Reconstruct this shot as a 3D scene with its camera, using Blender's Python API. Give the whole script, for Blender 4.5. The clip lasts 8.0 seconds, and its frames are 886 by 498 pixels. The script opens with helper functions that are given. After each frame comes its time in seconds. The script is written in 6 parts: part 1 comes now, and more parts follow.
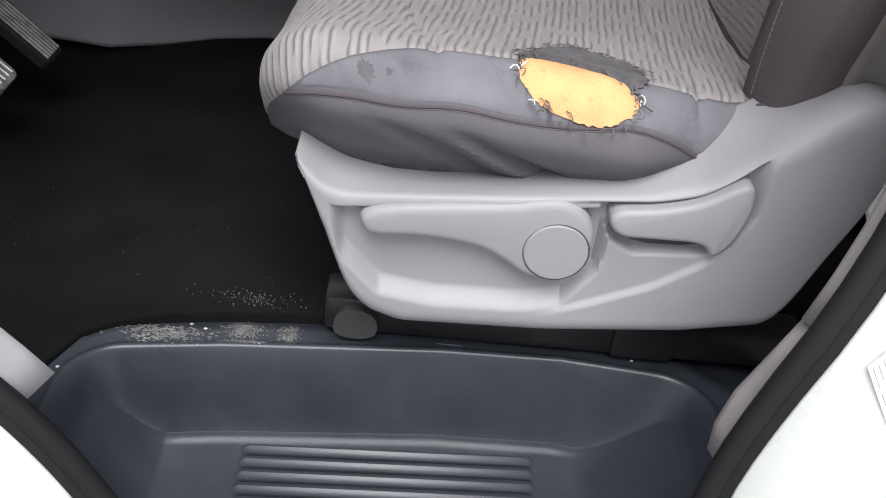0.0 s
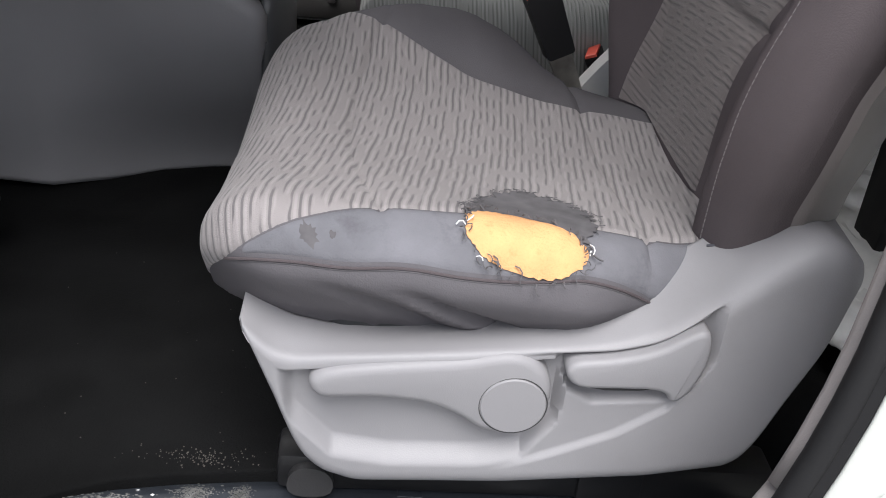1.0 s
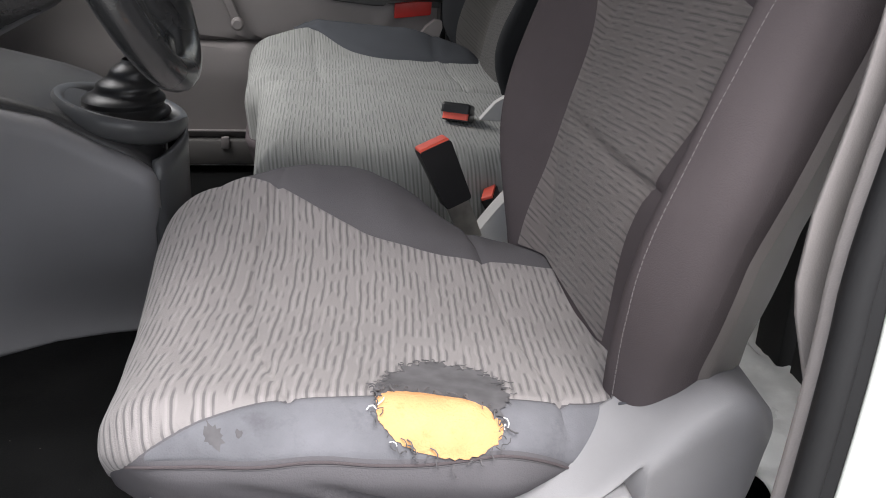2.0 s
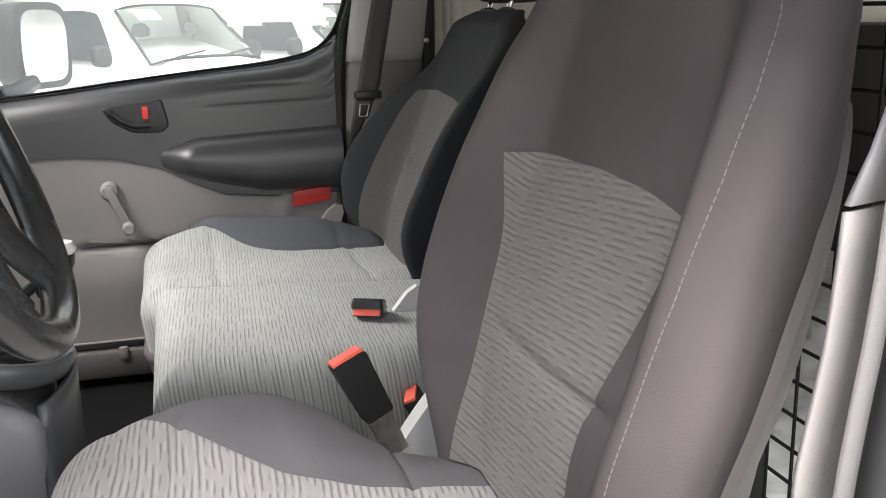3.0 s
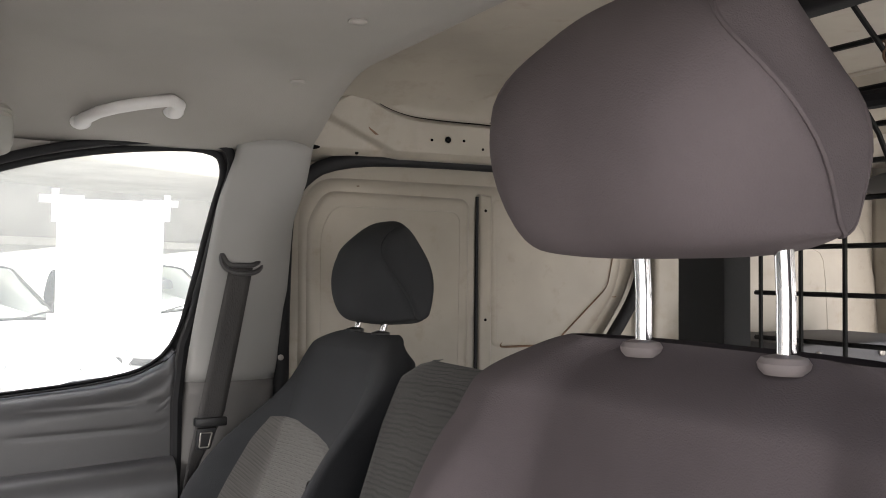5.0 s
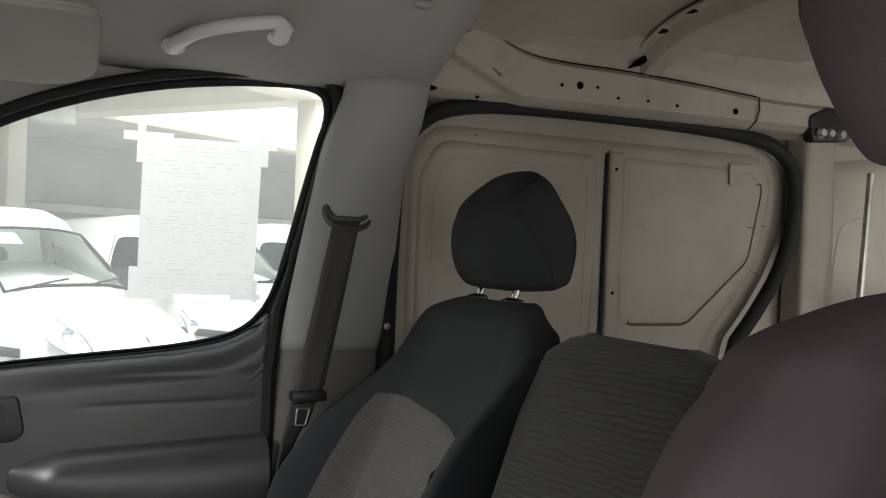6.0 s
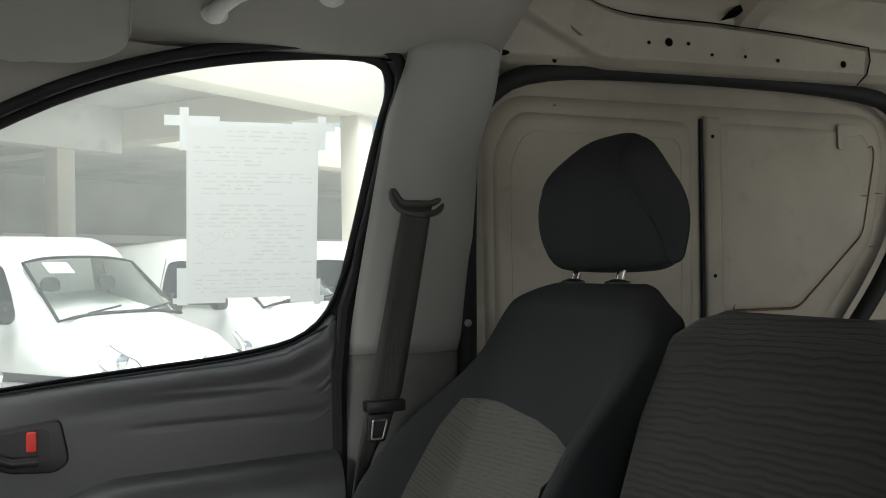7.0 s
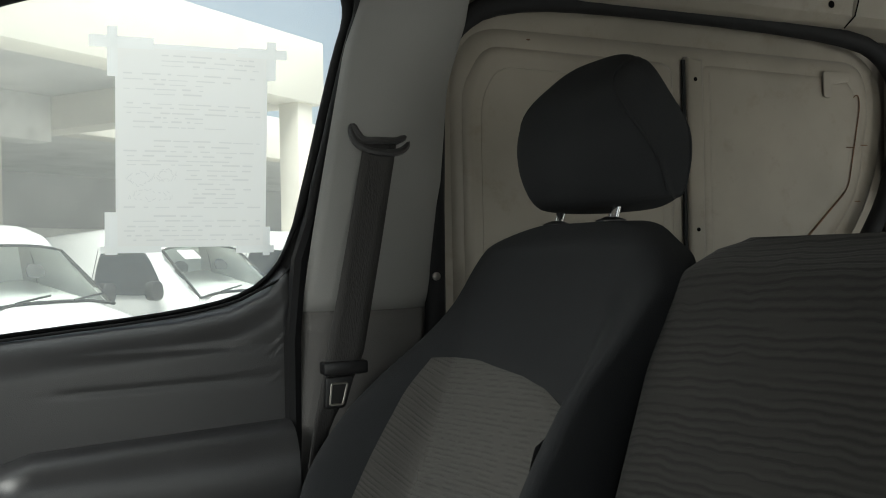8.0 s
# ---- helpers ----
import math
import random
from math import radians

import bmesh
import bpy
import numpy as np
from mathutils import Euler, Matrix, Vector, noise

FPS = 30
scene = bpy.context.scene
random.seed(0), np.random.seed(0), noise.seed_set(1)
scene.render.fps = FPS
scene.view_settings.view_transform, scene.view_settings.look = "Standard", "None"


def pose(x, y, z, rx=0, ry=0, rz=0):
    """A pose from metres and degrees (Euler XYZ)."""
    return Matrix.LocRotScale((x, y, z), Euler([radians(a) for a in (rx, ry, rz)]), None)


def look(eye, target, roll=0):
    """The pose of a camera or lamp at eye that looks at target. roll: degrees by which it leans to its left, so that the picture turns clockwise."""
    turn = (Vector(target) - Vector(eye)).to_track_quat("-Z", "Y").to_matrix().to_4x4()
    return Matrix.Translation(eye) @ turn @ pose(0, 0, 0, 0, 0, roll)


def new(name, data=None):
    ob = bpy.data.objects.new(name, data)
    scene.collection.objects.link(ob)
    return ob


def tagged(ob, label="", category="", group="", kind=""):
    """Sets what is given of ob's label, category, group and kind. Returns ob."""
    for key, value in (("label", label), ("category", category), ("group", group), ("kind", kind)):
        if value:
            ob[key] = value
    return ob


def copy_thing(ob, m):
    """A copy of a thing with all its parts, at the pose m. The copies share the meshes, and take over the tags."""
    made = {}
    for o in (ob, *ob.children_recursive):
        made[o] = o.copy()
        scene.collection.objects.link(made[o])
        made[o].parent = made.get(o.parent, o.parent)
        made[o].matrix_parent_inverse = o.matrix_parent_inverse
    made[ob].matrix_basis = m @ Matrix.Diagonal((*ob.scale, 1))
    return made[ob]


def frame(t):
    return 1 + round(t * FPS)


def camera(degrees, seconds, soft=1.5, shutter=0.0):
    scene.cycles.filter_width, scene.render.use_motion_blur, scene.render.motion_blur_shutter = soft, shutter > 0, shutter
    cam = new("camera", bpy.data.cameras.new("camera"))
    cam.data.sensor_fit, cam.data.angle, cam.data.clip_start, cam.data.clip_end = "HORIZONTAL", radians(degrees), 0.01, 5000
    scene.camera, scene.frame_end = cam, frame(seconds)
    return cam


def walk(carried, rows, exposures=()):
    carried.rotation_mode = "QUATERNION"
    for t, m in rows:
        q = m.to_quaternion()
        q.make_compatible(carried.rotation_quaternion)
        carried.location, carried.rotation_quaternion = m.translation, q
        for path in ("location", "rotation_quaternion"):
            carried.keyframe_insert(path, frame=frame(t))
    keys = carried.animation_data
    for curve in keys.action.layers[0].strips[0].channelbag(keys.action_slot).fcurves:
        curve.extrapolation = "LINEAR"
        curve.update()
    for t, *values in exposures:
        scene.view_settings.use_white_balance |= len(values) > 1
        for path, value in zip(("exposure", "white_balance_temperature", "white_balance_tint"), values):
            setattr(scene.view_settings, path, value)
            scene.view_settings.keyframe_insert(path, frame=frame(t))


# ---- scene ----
cam = camera(49.42, 8.0, 1.0)
PATH = [
    (0, 0.3170, -1.0670, 1.2454, 55.568, -5.853, 1.038),
    (0.5, 0.3363, -1.0457, 1.2601, 57.711, -4.441, -0.824),
    (1, 0.3259, -1.0096, 1.2925, 60.600, -4.770, -2.132),
    (1.5, 0.3290, -0.9931, 1.3099, 63.659, -4.812, -4.605),
    (1.7, 0.3277, -0.9885, 1.3235, 65.030, -4.444, -6.360),
    (2.8, 0.3393, -0.8903, 1.3866, 74.581, 0.874, -14.433),
    (3, 0.3470, -0.8633, 1.3929, 76.315, 1.065, -15.669),
    (3.2, 0.3620, -0.8256, 1.4048, 77.684, 2.046, -16.401),
    (3.5, 0.3758, -0.7776, 1.4242, 80.113, 1.694, -16.693),
    (4, 0.3723, -0.6827, 1.4680, 84.541, 4.873, -21.915),
    (4.4, 0.3722, -0.6327, 1.4996, 87.926, 3.782, -26.622),
    (4.5, 0.3452, -0.6345, 1.5098, 88.864, 3.711, -27.818),
    (4.7, 0.3310, -0.6167, 1.5228, 91.189, 1.263, -28.807),
    (5.8, 0.3282, -0.3280, 1.4840, 89.768, -1.675, -23.483),
    (6, 0.3260, -0.2704, 1.4758, 90.071, -2.047, -23.480),
    (6.5, 0.3500, -0.1611, 1.4480, 90.810, -1.363, -22.082),
    (7, 0.3513, -0.0629, 1.4315, 90.829, 0.935, -20.688),
    (7.5, 0.3381, 0.0354, 1.4193, 90.836, 1.666, -21.676),
    (8, 0.3723, 0.1014, 1.3629, 90.455, 1.166, -24.302),
]
EXPOSURES = [(0, -0.20, 6260, 12), (1, -0.24, 6260, 12), (1.7, -0.14, 6300, 12), (3, 0.98, 6500, 10), (3.5, 1.10, 6520, 12), (4, 1.32, 6560, 14), (4.7, 1.38, 6620, 14), (5.8, 0.58, 6480, 9), (6.5, 0.32, 6420, 5), (8, 0.14, 6400, 2)]
walk(cam, [(t, pose(x, y, z, rx, ry, rz)) for t, x, y, z, rx, ry, rz in PATH], EXPOSURES)
# ---- light ----
SUN_EL, SUN_AZ = radians(62), radians(178)
world = bpy.data.worlds.new("sky")
scene.world = world
world.use_nodes = True
wn = world.node_tree
sky = wn.nodes.new("ShaderNodeTexSky")
sky.sky_type, sky.sun_disc = "NISHITA", False
sky.sun_elevation, sky.sun_rotation = SUN_EL, SUN_AZ
sky.air_density, sky.dust_density, sky.ozone_density = 1.0, 3.0, 0.8
haze = wn.nodes.new("ShaderNodeHueSaturation")
haze.inputs["Saturation"].default_value, haze.inputs["Value"].default_value = 0.60, 1.08
wn.links.new(sky.outputs[0], haze.inputs["Color"])
wn.links.new(haze.outputs[0], wn.nodes["Background"].inputs[0])
wn.nodes["Background"].inputs[1].default_value = 0.15
sun = new("sun", bpy.data.lights.new("sun", "SUN"))
sun.data.energy, sun.data.angle, sun.data.color = 5.0, radians(40), (1.0, 0.982, 0.945)
# a veiled sun on the driver's side
sun.matrix_world = look((0, 0, 0), (-math.sin(SUN_AZ) * math.cos(SUN_EL), -math.cos(SUN_AZ) * math.cos(SUN_EL), -math.sin(SUN_EL)))


def opening(name, at, target, wide, high, watts, spread=180):
    """An added area lamp that stands in for daylight, mostly at an opening."""
    a = new(name, bpy.data.lights.new(name, "AREA"))
    a.data.shape, a.data.size, a.data.size_y, a.data.energy = "RECTANGLE", wide, high, watts
    a.data.color, a.data.spread = (1.0, 0.972, 0.94), radians(spread)
    a.matrix_world = look(at, target)


opening("windscreen_daylight", (-0.20, 1.00, 1.62), (0.40, 0.93, 0.85), 0.75, 0.45, 4.2, 100)
opening("door_daylight", (0.66, -0.84, 1.34), (0.78, 0.2, 1.34), 0.5, 0.8, 2.0, 120)
# added out of view above the window, to brighten the sill ledge
opening("side_window_fill", (0.30, 1.62, 1.98), (0.32, 1.30, 1.25), 0.9, 0.25, 1.0)
# added lamp in front of a closed side panel; no opening here
opening("cargo_side_fill", (2.55, -0.42, 1.20), (2.56, 1.40, 1.28), 0.5, 0.8, 2.7, 65)
opening("rear_door_daylight", (2.80, 0.48, 1.50), (1.9, 0.75, 0.90), 1.5, 0.5, 0.20)


# ---- materials ----
def mat(name, colour, rough=0.6, metal=0.0, var=0.25, scale=8.0, bump=0.15, bscale=120.0, coat=0.0, spec=0.5, stain=None, stretch=(1, 1, 1)):
    """A surface with colour patches at one scale and fine relief at another; stain: (colour, amount, scale)."""
    m = bpy.data.materials.new(name)
    m.use_nodes = True
    nt = m.node_tree
    b = nt.nodes["Principled BSDF"]
    tc = nt.nodes.new("ShaderNodeTexCoord")
    mp = nt.nodes.new("ShaderNodeMapping")
    mp.inputs["Scale"].default_value = stretch
    nt.links.new(tc.outputs["Object"], mp.inputs[0])
    n1 = nt.nodes.new("ShaderNodeTexNoise")
    n1.inputs["Scale"].default_value, n1.inputs["Detail"].default_value = scale, 5
    nt.links.new(mp.outputs[0], n1.inputs["Vector"])
    n2 = nt.nodes.new("ShaderNodeTexNoise")
    n2.inputs["Scale"].default_value, n2.inputs["Detail"].default_value = bscale, 3
    nt.links.new(mp.outputs[0], n2.inputs["Vector"])
    ramp = nt.nodes.new("ShaderNodeMapRange")
    ramp.inputs[1].default_value, ramp.inputs[2].default_value = 0.25, 0.75
    ramp.inputs[3].default_value, ramp.inputs[4].default_value = 1 - var, 1 + var
    nt.links.new(n1.outputs[0], ramp.inputs[0])
    mul = nt.nodes.new("ShaderNodeMix")
    mul.data_type, mul.blend_type = "RGBA", "MULTIPLY"
    mul.inputs["Factor"].default_value = 1
    mul.inputs["A"].default_value = (*colour, 1)
    nt.links.new(ramp.outputs[0], mul.inputs["B"])
    out = mul.outputs["Result"]
    if stain:
        n3 = nt.nodes.new("ShaderNodeTexNoise")
        n3.inputs["Scale"].default_value, n3.inputs["Detail"].default_value = stain[2], 8
        n3.inputs["Roughness"].default_value = 0.7
        nt.links.new(tc.outputs["Object"], n3.inputs["Vector"])
        r3 = nt.nodes.new("ShaderNodeMapRange")
        r3.inputs[1].default_value, r3.inputs[2].default_value = 0.55, 0.75
        r3.inputs[4].default_value = stain[1]
        nt.links.new(n3.outputs[0], r3.inputs[0])
        mx = nt.nodes.new("ShaderNodeMix")
        mx.data_type = "RGBA"
        nt.links.new(r3.outputs[0], mx.inputs["Factor"])
        nt.links.new(out, mx.inputs["A"])
        mx.inputs["B"].default_value = (*stain[0], 1)
        out = mx.outputs["Result"]
    nt.links.new(out, b.inputs["Base Color"])
    rr = nt.nodes.new("ShaderNodeMapRange")
    rr.inputs[3].default_value, rr.inputs[4].default_value = max(rough - 0.08, 0.02), min(rough + 0.08, 1)
    nt.links.new(n1.outputs[0], rr.inputs[0])
    nt.links.new(rr.outputs[0], b.inputs["Roughness"])
    b.inputs["Metallic"].default_value = metal
    b.inputs["Specular IOR Level"].default_value = spec
    b.inputs["Coat Weight"].default_value = coat
    if bump:
        bp = nt.nodes.new("ShaderNodeBump")
        bp.inputs["Strength"].default_value, bp.inputs["Distance"].default_value = bump, 0.002
        nt.links.new(n2.outputs[0], bp.inputs["Height"])
        nt.links.new(bp.outputs[0], b.inputs["Normal"])
    return m


def woven(name, light, dark, amount, pitch=0.011, length=0.045, slant=-0.12, wob=0.004, edge=(0.42, 0.58), weave=900.0, slim=0.0, rise=1.0):
    """Seat cloth with short dashes that lie across the seat, in rows a pitch apart, over a fine weave."""
    m = mat(name, light, 0.9, var=0.12, scale=6, bump=0, spec=0.2)
    nt = m.node_tree
    b = nt.nodes["Principled BSDF"]
    tc = nt.nodes["Texture Coordinate"]

    def maths(op, *args):
        n = nt.nodes.new("ShaderNodeMath")
        n.operation = op
        for k, a in enumerate(args):
            if isinstance(a, (int, float)):
                n.inputs[k].default_value = a
            else:
                nt.links.new(a, n.inputs[k])
        return n.outputs[0]

    sep = nt.nodes.new("ShaderNodeSeparateXYZ")
    nt.links.new(tc.outputs["Object"], sep.inputs[0])
    wn1 = nt.nodes.new("ShaderNodeTexNoise")
    wn1.inputs["Scale"].default_value = 26.0
    nt.links.new(tc.outputs["Object"], wn1.inputs["Vector"])
    across = maths("MULTIPLY_ADD", sep.outputs[1], slant, maths("MULTIPLY_ADD", sep.outputs[2], rise, sep.outputs[0]))
    across = maths("MULTIPLY_ADD", wn1.outputs[0], wob * 2, across)
    rows = maths("SINE", maths("MULTIPLY", across, 2 * math.pi / pitch))
    com = nt.nodes.new("ShaderNodeCombineXYZ")
    nt.links.new(maths("MULTIPLY", across, 0.8 / pitch), com.inputs[0])
    nt.links.new(maths("MULTIPLY", sep.outputs[1], 1.0 / length), com.inputs[1])
    nz = nt.nodes.new("ShaderNodeTexNoise")
    nz.inputs["Scale"].default_value, nz.inputs["Detail"].default_value = 1.0, 0.5
    nt.links.new(com.outputs[0], nz.inputs["Vector"])
    on = nt.nodes.new("ShaderNodeMapRange")
    on.interpolation_type = "SMOOTHSTEP"
    on.inputs[1].default_value, on.inputs[2].default_value = edge
    nt.links.new(nz.outputs[0], on.inputs[0])
    line = nt.nodes.new("ShaderNodeMapRange")
    line.interpolation_type = "SMOOTHSTEP"
    line.inputs[1].default_value, line.inputs[2].default_value = slim, 0.9
    nt.links.new(rows, line.inputs[0])
    dash = maths("MULTIPLY", on.outputs[0], line.outputs[0])
    old = b.inputs["Base Color"].links[0].from_socket
    mx = nt.nodes.new("ShaderNodeMix")
    mx.data_type = "RGBA"
    nt.links.new(maths("MULTIPLY", dash, amount), mx.inputs["Factor"])
    nt.links.new(old, mx.inputs["A"])
    mx.inputs["B"].default_value = (*dark, 1)
    # paler strokes between the dark ones
    shine = nt.nodes.new("ShaderNodeMapRange")
    shine.interpolation_type = "SMOOTHSTEP"
    shine.inputs[1].default_value, shine.inputs[2].default_value = 0.2, 0.95
    nt.links.new(maths("MULTIPLY", rows, -1.0), shine.inputs[0])
    hx = nt.nodes.new("ShaderNodeMix")
    hx.data_type = "RGBA"
    nt.links.new(maths("MULTIPLY", maths("MULTIPLY", shine.outputs[0], on.outputs[0]), 0.55 * amount), hx.inputs["Factor"])
    nt.links.new(mx.outputs["Result"], hx.inputs["A"])
    hx.inputs["B"].default_value = (*[min(c * 1.55, 1) for c in light], 1)
    nt.links.new(hx.outputs["Result"], b.inputs["Base Color"])
    wv = nt.nodes.new("ShaderNodeTexNoise")
    wv.inputs["Scale"].default_value = weave
    nt.links.new(tc.outputs["Object"], wv.inputs["Vector"])
    bp = nt.nodes.new("ShaderNodeBump")
    bp.inputs["Strength"].default_value, bp.inputs["Distance"].default_value = 0.4, 0.0015
    nt.links.new(maths("MULTIPLY_ADD", dash, -1.5, maths("MULTIPLY_ADD", rows, 0.25, wv.outputs[0])), bp.inputs["Height"])
    nt.links.new(bp.outputs[0], b.inputs["Normal"])
    b.inputs["Sheen Weight"].default_value = 0.15
    return m


CLOTH = mat("plain_cloth", (0.100, 0.085, 0.089), 0.92, var=0.14, scale=7, bump=0.35, bscale=700, spec=0.15)
CLOTH_WORN = mat("worn_cloth", (0.17, 0.17, 0.185), 0.9, var=0.28, scale=14, bump=0.3, bscale=600, spec=0.15, stain=((0.07, 0.065, 0.075), 0.5, 22))
CLOTH_SEAT = mat("cushion_cloth", (0.120, 0.114, 0.122), 0.92, var=0.14, scale=7, bump=0.35, bscale=700, spec=0.15)
CLOTH_BLUE = mat("slate_cloth", (0.078, 0.083, 0.092), 0.92, var=0.14, scale=7, bump=0.35, bscale=700, spec=0.15)
# passenger seat cloth: shadow put into the colour as a blue-black tone
CLOTH_SHADED = mat("shaded_cloth", (0.0305, 0.0318, 0.0340), 0.92, var=0.12, scale=7, bump=0.3, bscale=700, spec=0.15)
DASHES = woven("dashed_cloth", (0.275, 0.255, 0.252), (0.088, 0.083, 0.088), 0.64, pitch=0.0082, length=0.033, wob=0.002, edge=(0.38, 0.54), slim=0.35, slant=-0.10, rise=0.22)
DASHES_BACK = woven("dashed_back_cloth", (0.185, 0.165, 0.16), (0.075, 0.071, 0.071), 0.58, pitch=0.0092, length=0.028, slant=0.10, wob=0.002, edge=(0.40, 0.56), slim=0.35)
# passenger backrest panel: dashed back cloth, base darkened for the shade there
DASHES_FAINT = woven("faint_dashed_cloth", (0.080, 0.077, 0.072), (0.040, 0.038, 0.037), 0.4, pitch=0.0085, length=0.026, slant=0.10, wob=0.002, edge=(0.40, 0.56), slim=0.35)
BENCH = woven("bench_cloth", (0.315, 0.32, 0.304), (0.13, 0.134, 0.13), 0.58, pitch=0.0064, length=0.04, slant=-0.05, wob=0.0012, edge=(0.38, 0.54), rise=0.12)
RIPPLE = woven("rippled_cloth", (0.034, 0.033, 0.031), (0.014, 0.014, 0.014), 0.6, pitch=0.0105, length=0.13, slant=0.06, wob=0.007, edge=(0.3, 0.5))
GREY = mat("grey_plastic", (0.295, 0.29, 0.299), 0.5, var=0.07, scale=5, bump=0.12, bscale=900, spec=0.4, stain=((0.25, 0.24, 0.24), 0.35, 6))
BEZEL = mat("satin_grey_plastic", (0.10, 0.102, 0.105), 0.36, var=0.12, scale=9, bump=0.1, bscale=500, spec=0.5)
WHEEL = mat("glossy_dark_plastic", (0.022, 0.023, 0.024), 0.27, var=0.2, scale=9, bump=0.12, bscale=500, spec=0.6, coat=0.25)
PILLAR = mat("pillar_grey_plastic", (0.28, 0.275, 0.266), 0.55, var=0.06, scale=5, bump=0.15, bscale=700, spec=0.35)
COLLAR = mat("brown_grey_plastic", (0.20, 0.175, 0.172), 0.5, var=0.06, scale=8, bump=0.1, bscale=700, spec=0.4)
GREY_DOOR = mat("door_grey_plastic", (0.252, 0.232, 0.228), 0.6, var=0.08, scale=5, bump=0.2, bscale=700, spec=0.35)
SHELL = mat("brown_grey_shell", (0.175, 0.158, 0.153), 0.5, var=0.08, scale=6, bump=0.15, bscale=700, spec=0.4)
PALE = mat("pale_grey_plastic", (0.60, 0.59, 0.575), 0.55, var=0.06, scale=4, bump=0.12, bscale=800, spec=0.35)
PILLAR_LOW = mat("dark_grey_plastic", (0.13, 0.125, 0.12), 0.6, var=0.08, scale=5, bump=0.2, bscale=700, spec=0.35)
DOOR_TOP = mat("charcoal_door_plastic", (0.034, 0.034, 0.036), 0.38, var=0.15, scale=6, bump=0.15, bscale=700, spec=0.75)
DARK = mat("dark_plastic", (0.050, 0.049, 0.050), 0.38, var=0.15, scale=6, bump=0.3, bscale=700, spec=0.5)
BLACK = mat("black_plastic", (0.012, 0.012, 0.013), 0.4, var=0.2, scale=8, bump=0.1, bscale=500)
STEP = mat("step_plastic", (0.034, 0.039, 0.048), 0.34, var=0.22, scale=14, bump=0.1, bscale=600, spec=0.45, stain=((0.085, 0.09, 0.095), 0.22, 26))
SCUFF = mat("pale_scuff", (0.21, 0.21, 0.20), 0.8, var=0.5, scale=60, bump=0.4, bscale=300)
CARPET = mat("black_carpet", (0.0076, 0.0078, 0.0080), 0.97, var=0.4, scale=9, bump=0.6, bscale=420, spec=0.1, stain=((0.018, 0.018, 0.0175), 0.45, 5))
RUBBER = mat("black_rubber", (0.010, 0.010, 0.011), 0.72, var=0.2, scale=10, bump=0.15, bscale=200, spec=0.3)
VOID = mat("dark_hole", (0.004, 0.004, 0.004), 0.95, var=0.2, bump=0, spec=0.05)
PAINT = mat("white_paint", (0.80, 0.81, 0.79), 0.22, var=0.03, scale=3, bump=0, coat=0.5)
JAMB = mat("jamb_paint", (0.68, 0.70, 0.66), 0.3, var=0.06, scale=5, bump=0.05, bscale=30, coat=0.3, stain=((0.56, 0.56, 0.52), 0.3, 9))
PRIMER = mat("cream_paint", (0.300, 0.270, 0.228), 0.45, var=0.22, scale=4, bump=0.08, bscale=40, stain=((0.20, 0.16, 0.12), 0.62, 12))
LINER = mat("headliner_cloth", (0.300, 0.284, 0.264), 0.95, var=0.06, scale=5, bump=0.3, bscale=500, spec=0.1)
VISOR = mat("visor_cloth", (0.285, 0.275, 0.25), 0.9, var=0.07, scale=6, bump=0.3, bscale=500, spec=0.12)
CHROME = mat("chrome", (0.82, 0.82, 0.84), 0.12, 1.0, var=0.04, scale=20, bump=0)
STEEL = mat("dull_steel", (0.42, 0.40, 0.37), 0.45, 1.0, var=0.3, scale=40, bump=0.1)
RED = mat("red_plastic", (0.58, 0.035, 0.028), 0.4, var=0.1, scale=30, bump=0)
BUTTON = mat("coral_button", (0.85, 0.13, 0.085), 0.45, var=0.15, scale=60, bump=0)
FOAM = mat("orange_foam", (0.76, 0.41, 0.19), 0.95, var=0.14, scale=30, bump=0.7, bscale=350, spec=0.1, stain=((0.35, 0.17, 0.06), 0.4, 70))
RUST = mat("rust_stain", (0.13, 0.075, 0.045), 0.9, var=0.4, scale=40, bump=0.2)
THREAD = mat("frayed_thread", (0.11, 0.105, 0.11), 0.95, var=0.3, scale=50, bump=0)
STITCH = mat("pale_stitch", (0.155, 0.14, 0.142), 0.9, var=0.1, scale=50, bump=0)
BELT = mat("belt_webbing", (0.045, 0.043, 0.042), 0.8, var=0.15, scale=30, bump=0.5, bscale=500, stretch=(1, 1, 0.3))
WIRE = mat("black_wire", (0.008, 0.008, 0.008), 0.65, var=0.3, scale=30, bump=0, spec=0.25)
def thin(name, colour, through_light):
    """Thin paper that lets part of the light through."""
    m = mat(name, colour, 0.9, var=0.03, scale=20, bump=0)
    nt = m.node_tree
    tr = nt.nodes.new("ShaderNodeBsdfTranslucent")
    tr.inputs[0].default_value = (*colour, 1)
    mx = nt.nodes.new("ShaderNodeMixShader")
    mx.inputs[0].default_value = through_light
    nt.links.new(nt.nodes["Principled BSDF"].outputs[0], mx.inputs[1])
    nt.links.new(tr.outputs[0], mx.inputs[2])
    nt.links.new(mx.outputs[0], nt.nodes["Material Output"].inputs[0])
    return m


SHEET = thin("thin_paper", (0.98, 0.965, 0.945), 0.92)
PAPER = mat("white_paper", (0.80, 0.80, 0.80), 0.9, var=0.03, scale=20, bump=0)
TAPE = thin("masking_tape", (0.99, 0.99, 0.98), 0.95)
PRINT = thin("grey_print", (0.88, 0.87, 0.86), 0.91)
CRATE = mat("dark_crate_paint", (0.045, 0.044, 0.048), 0.6, var=0.2, scale=6, bump=0.2, bscale=80)
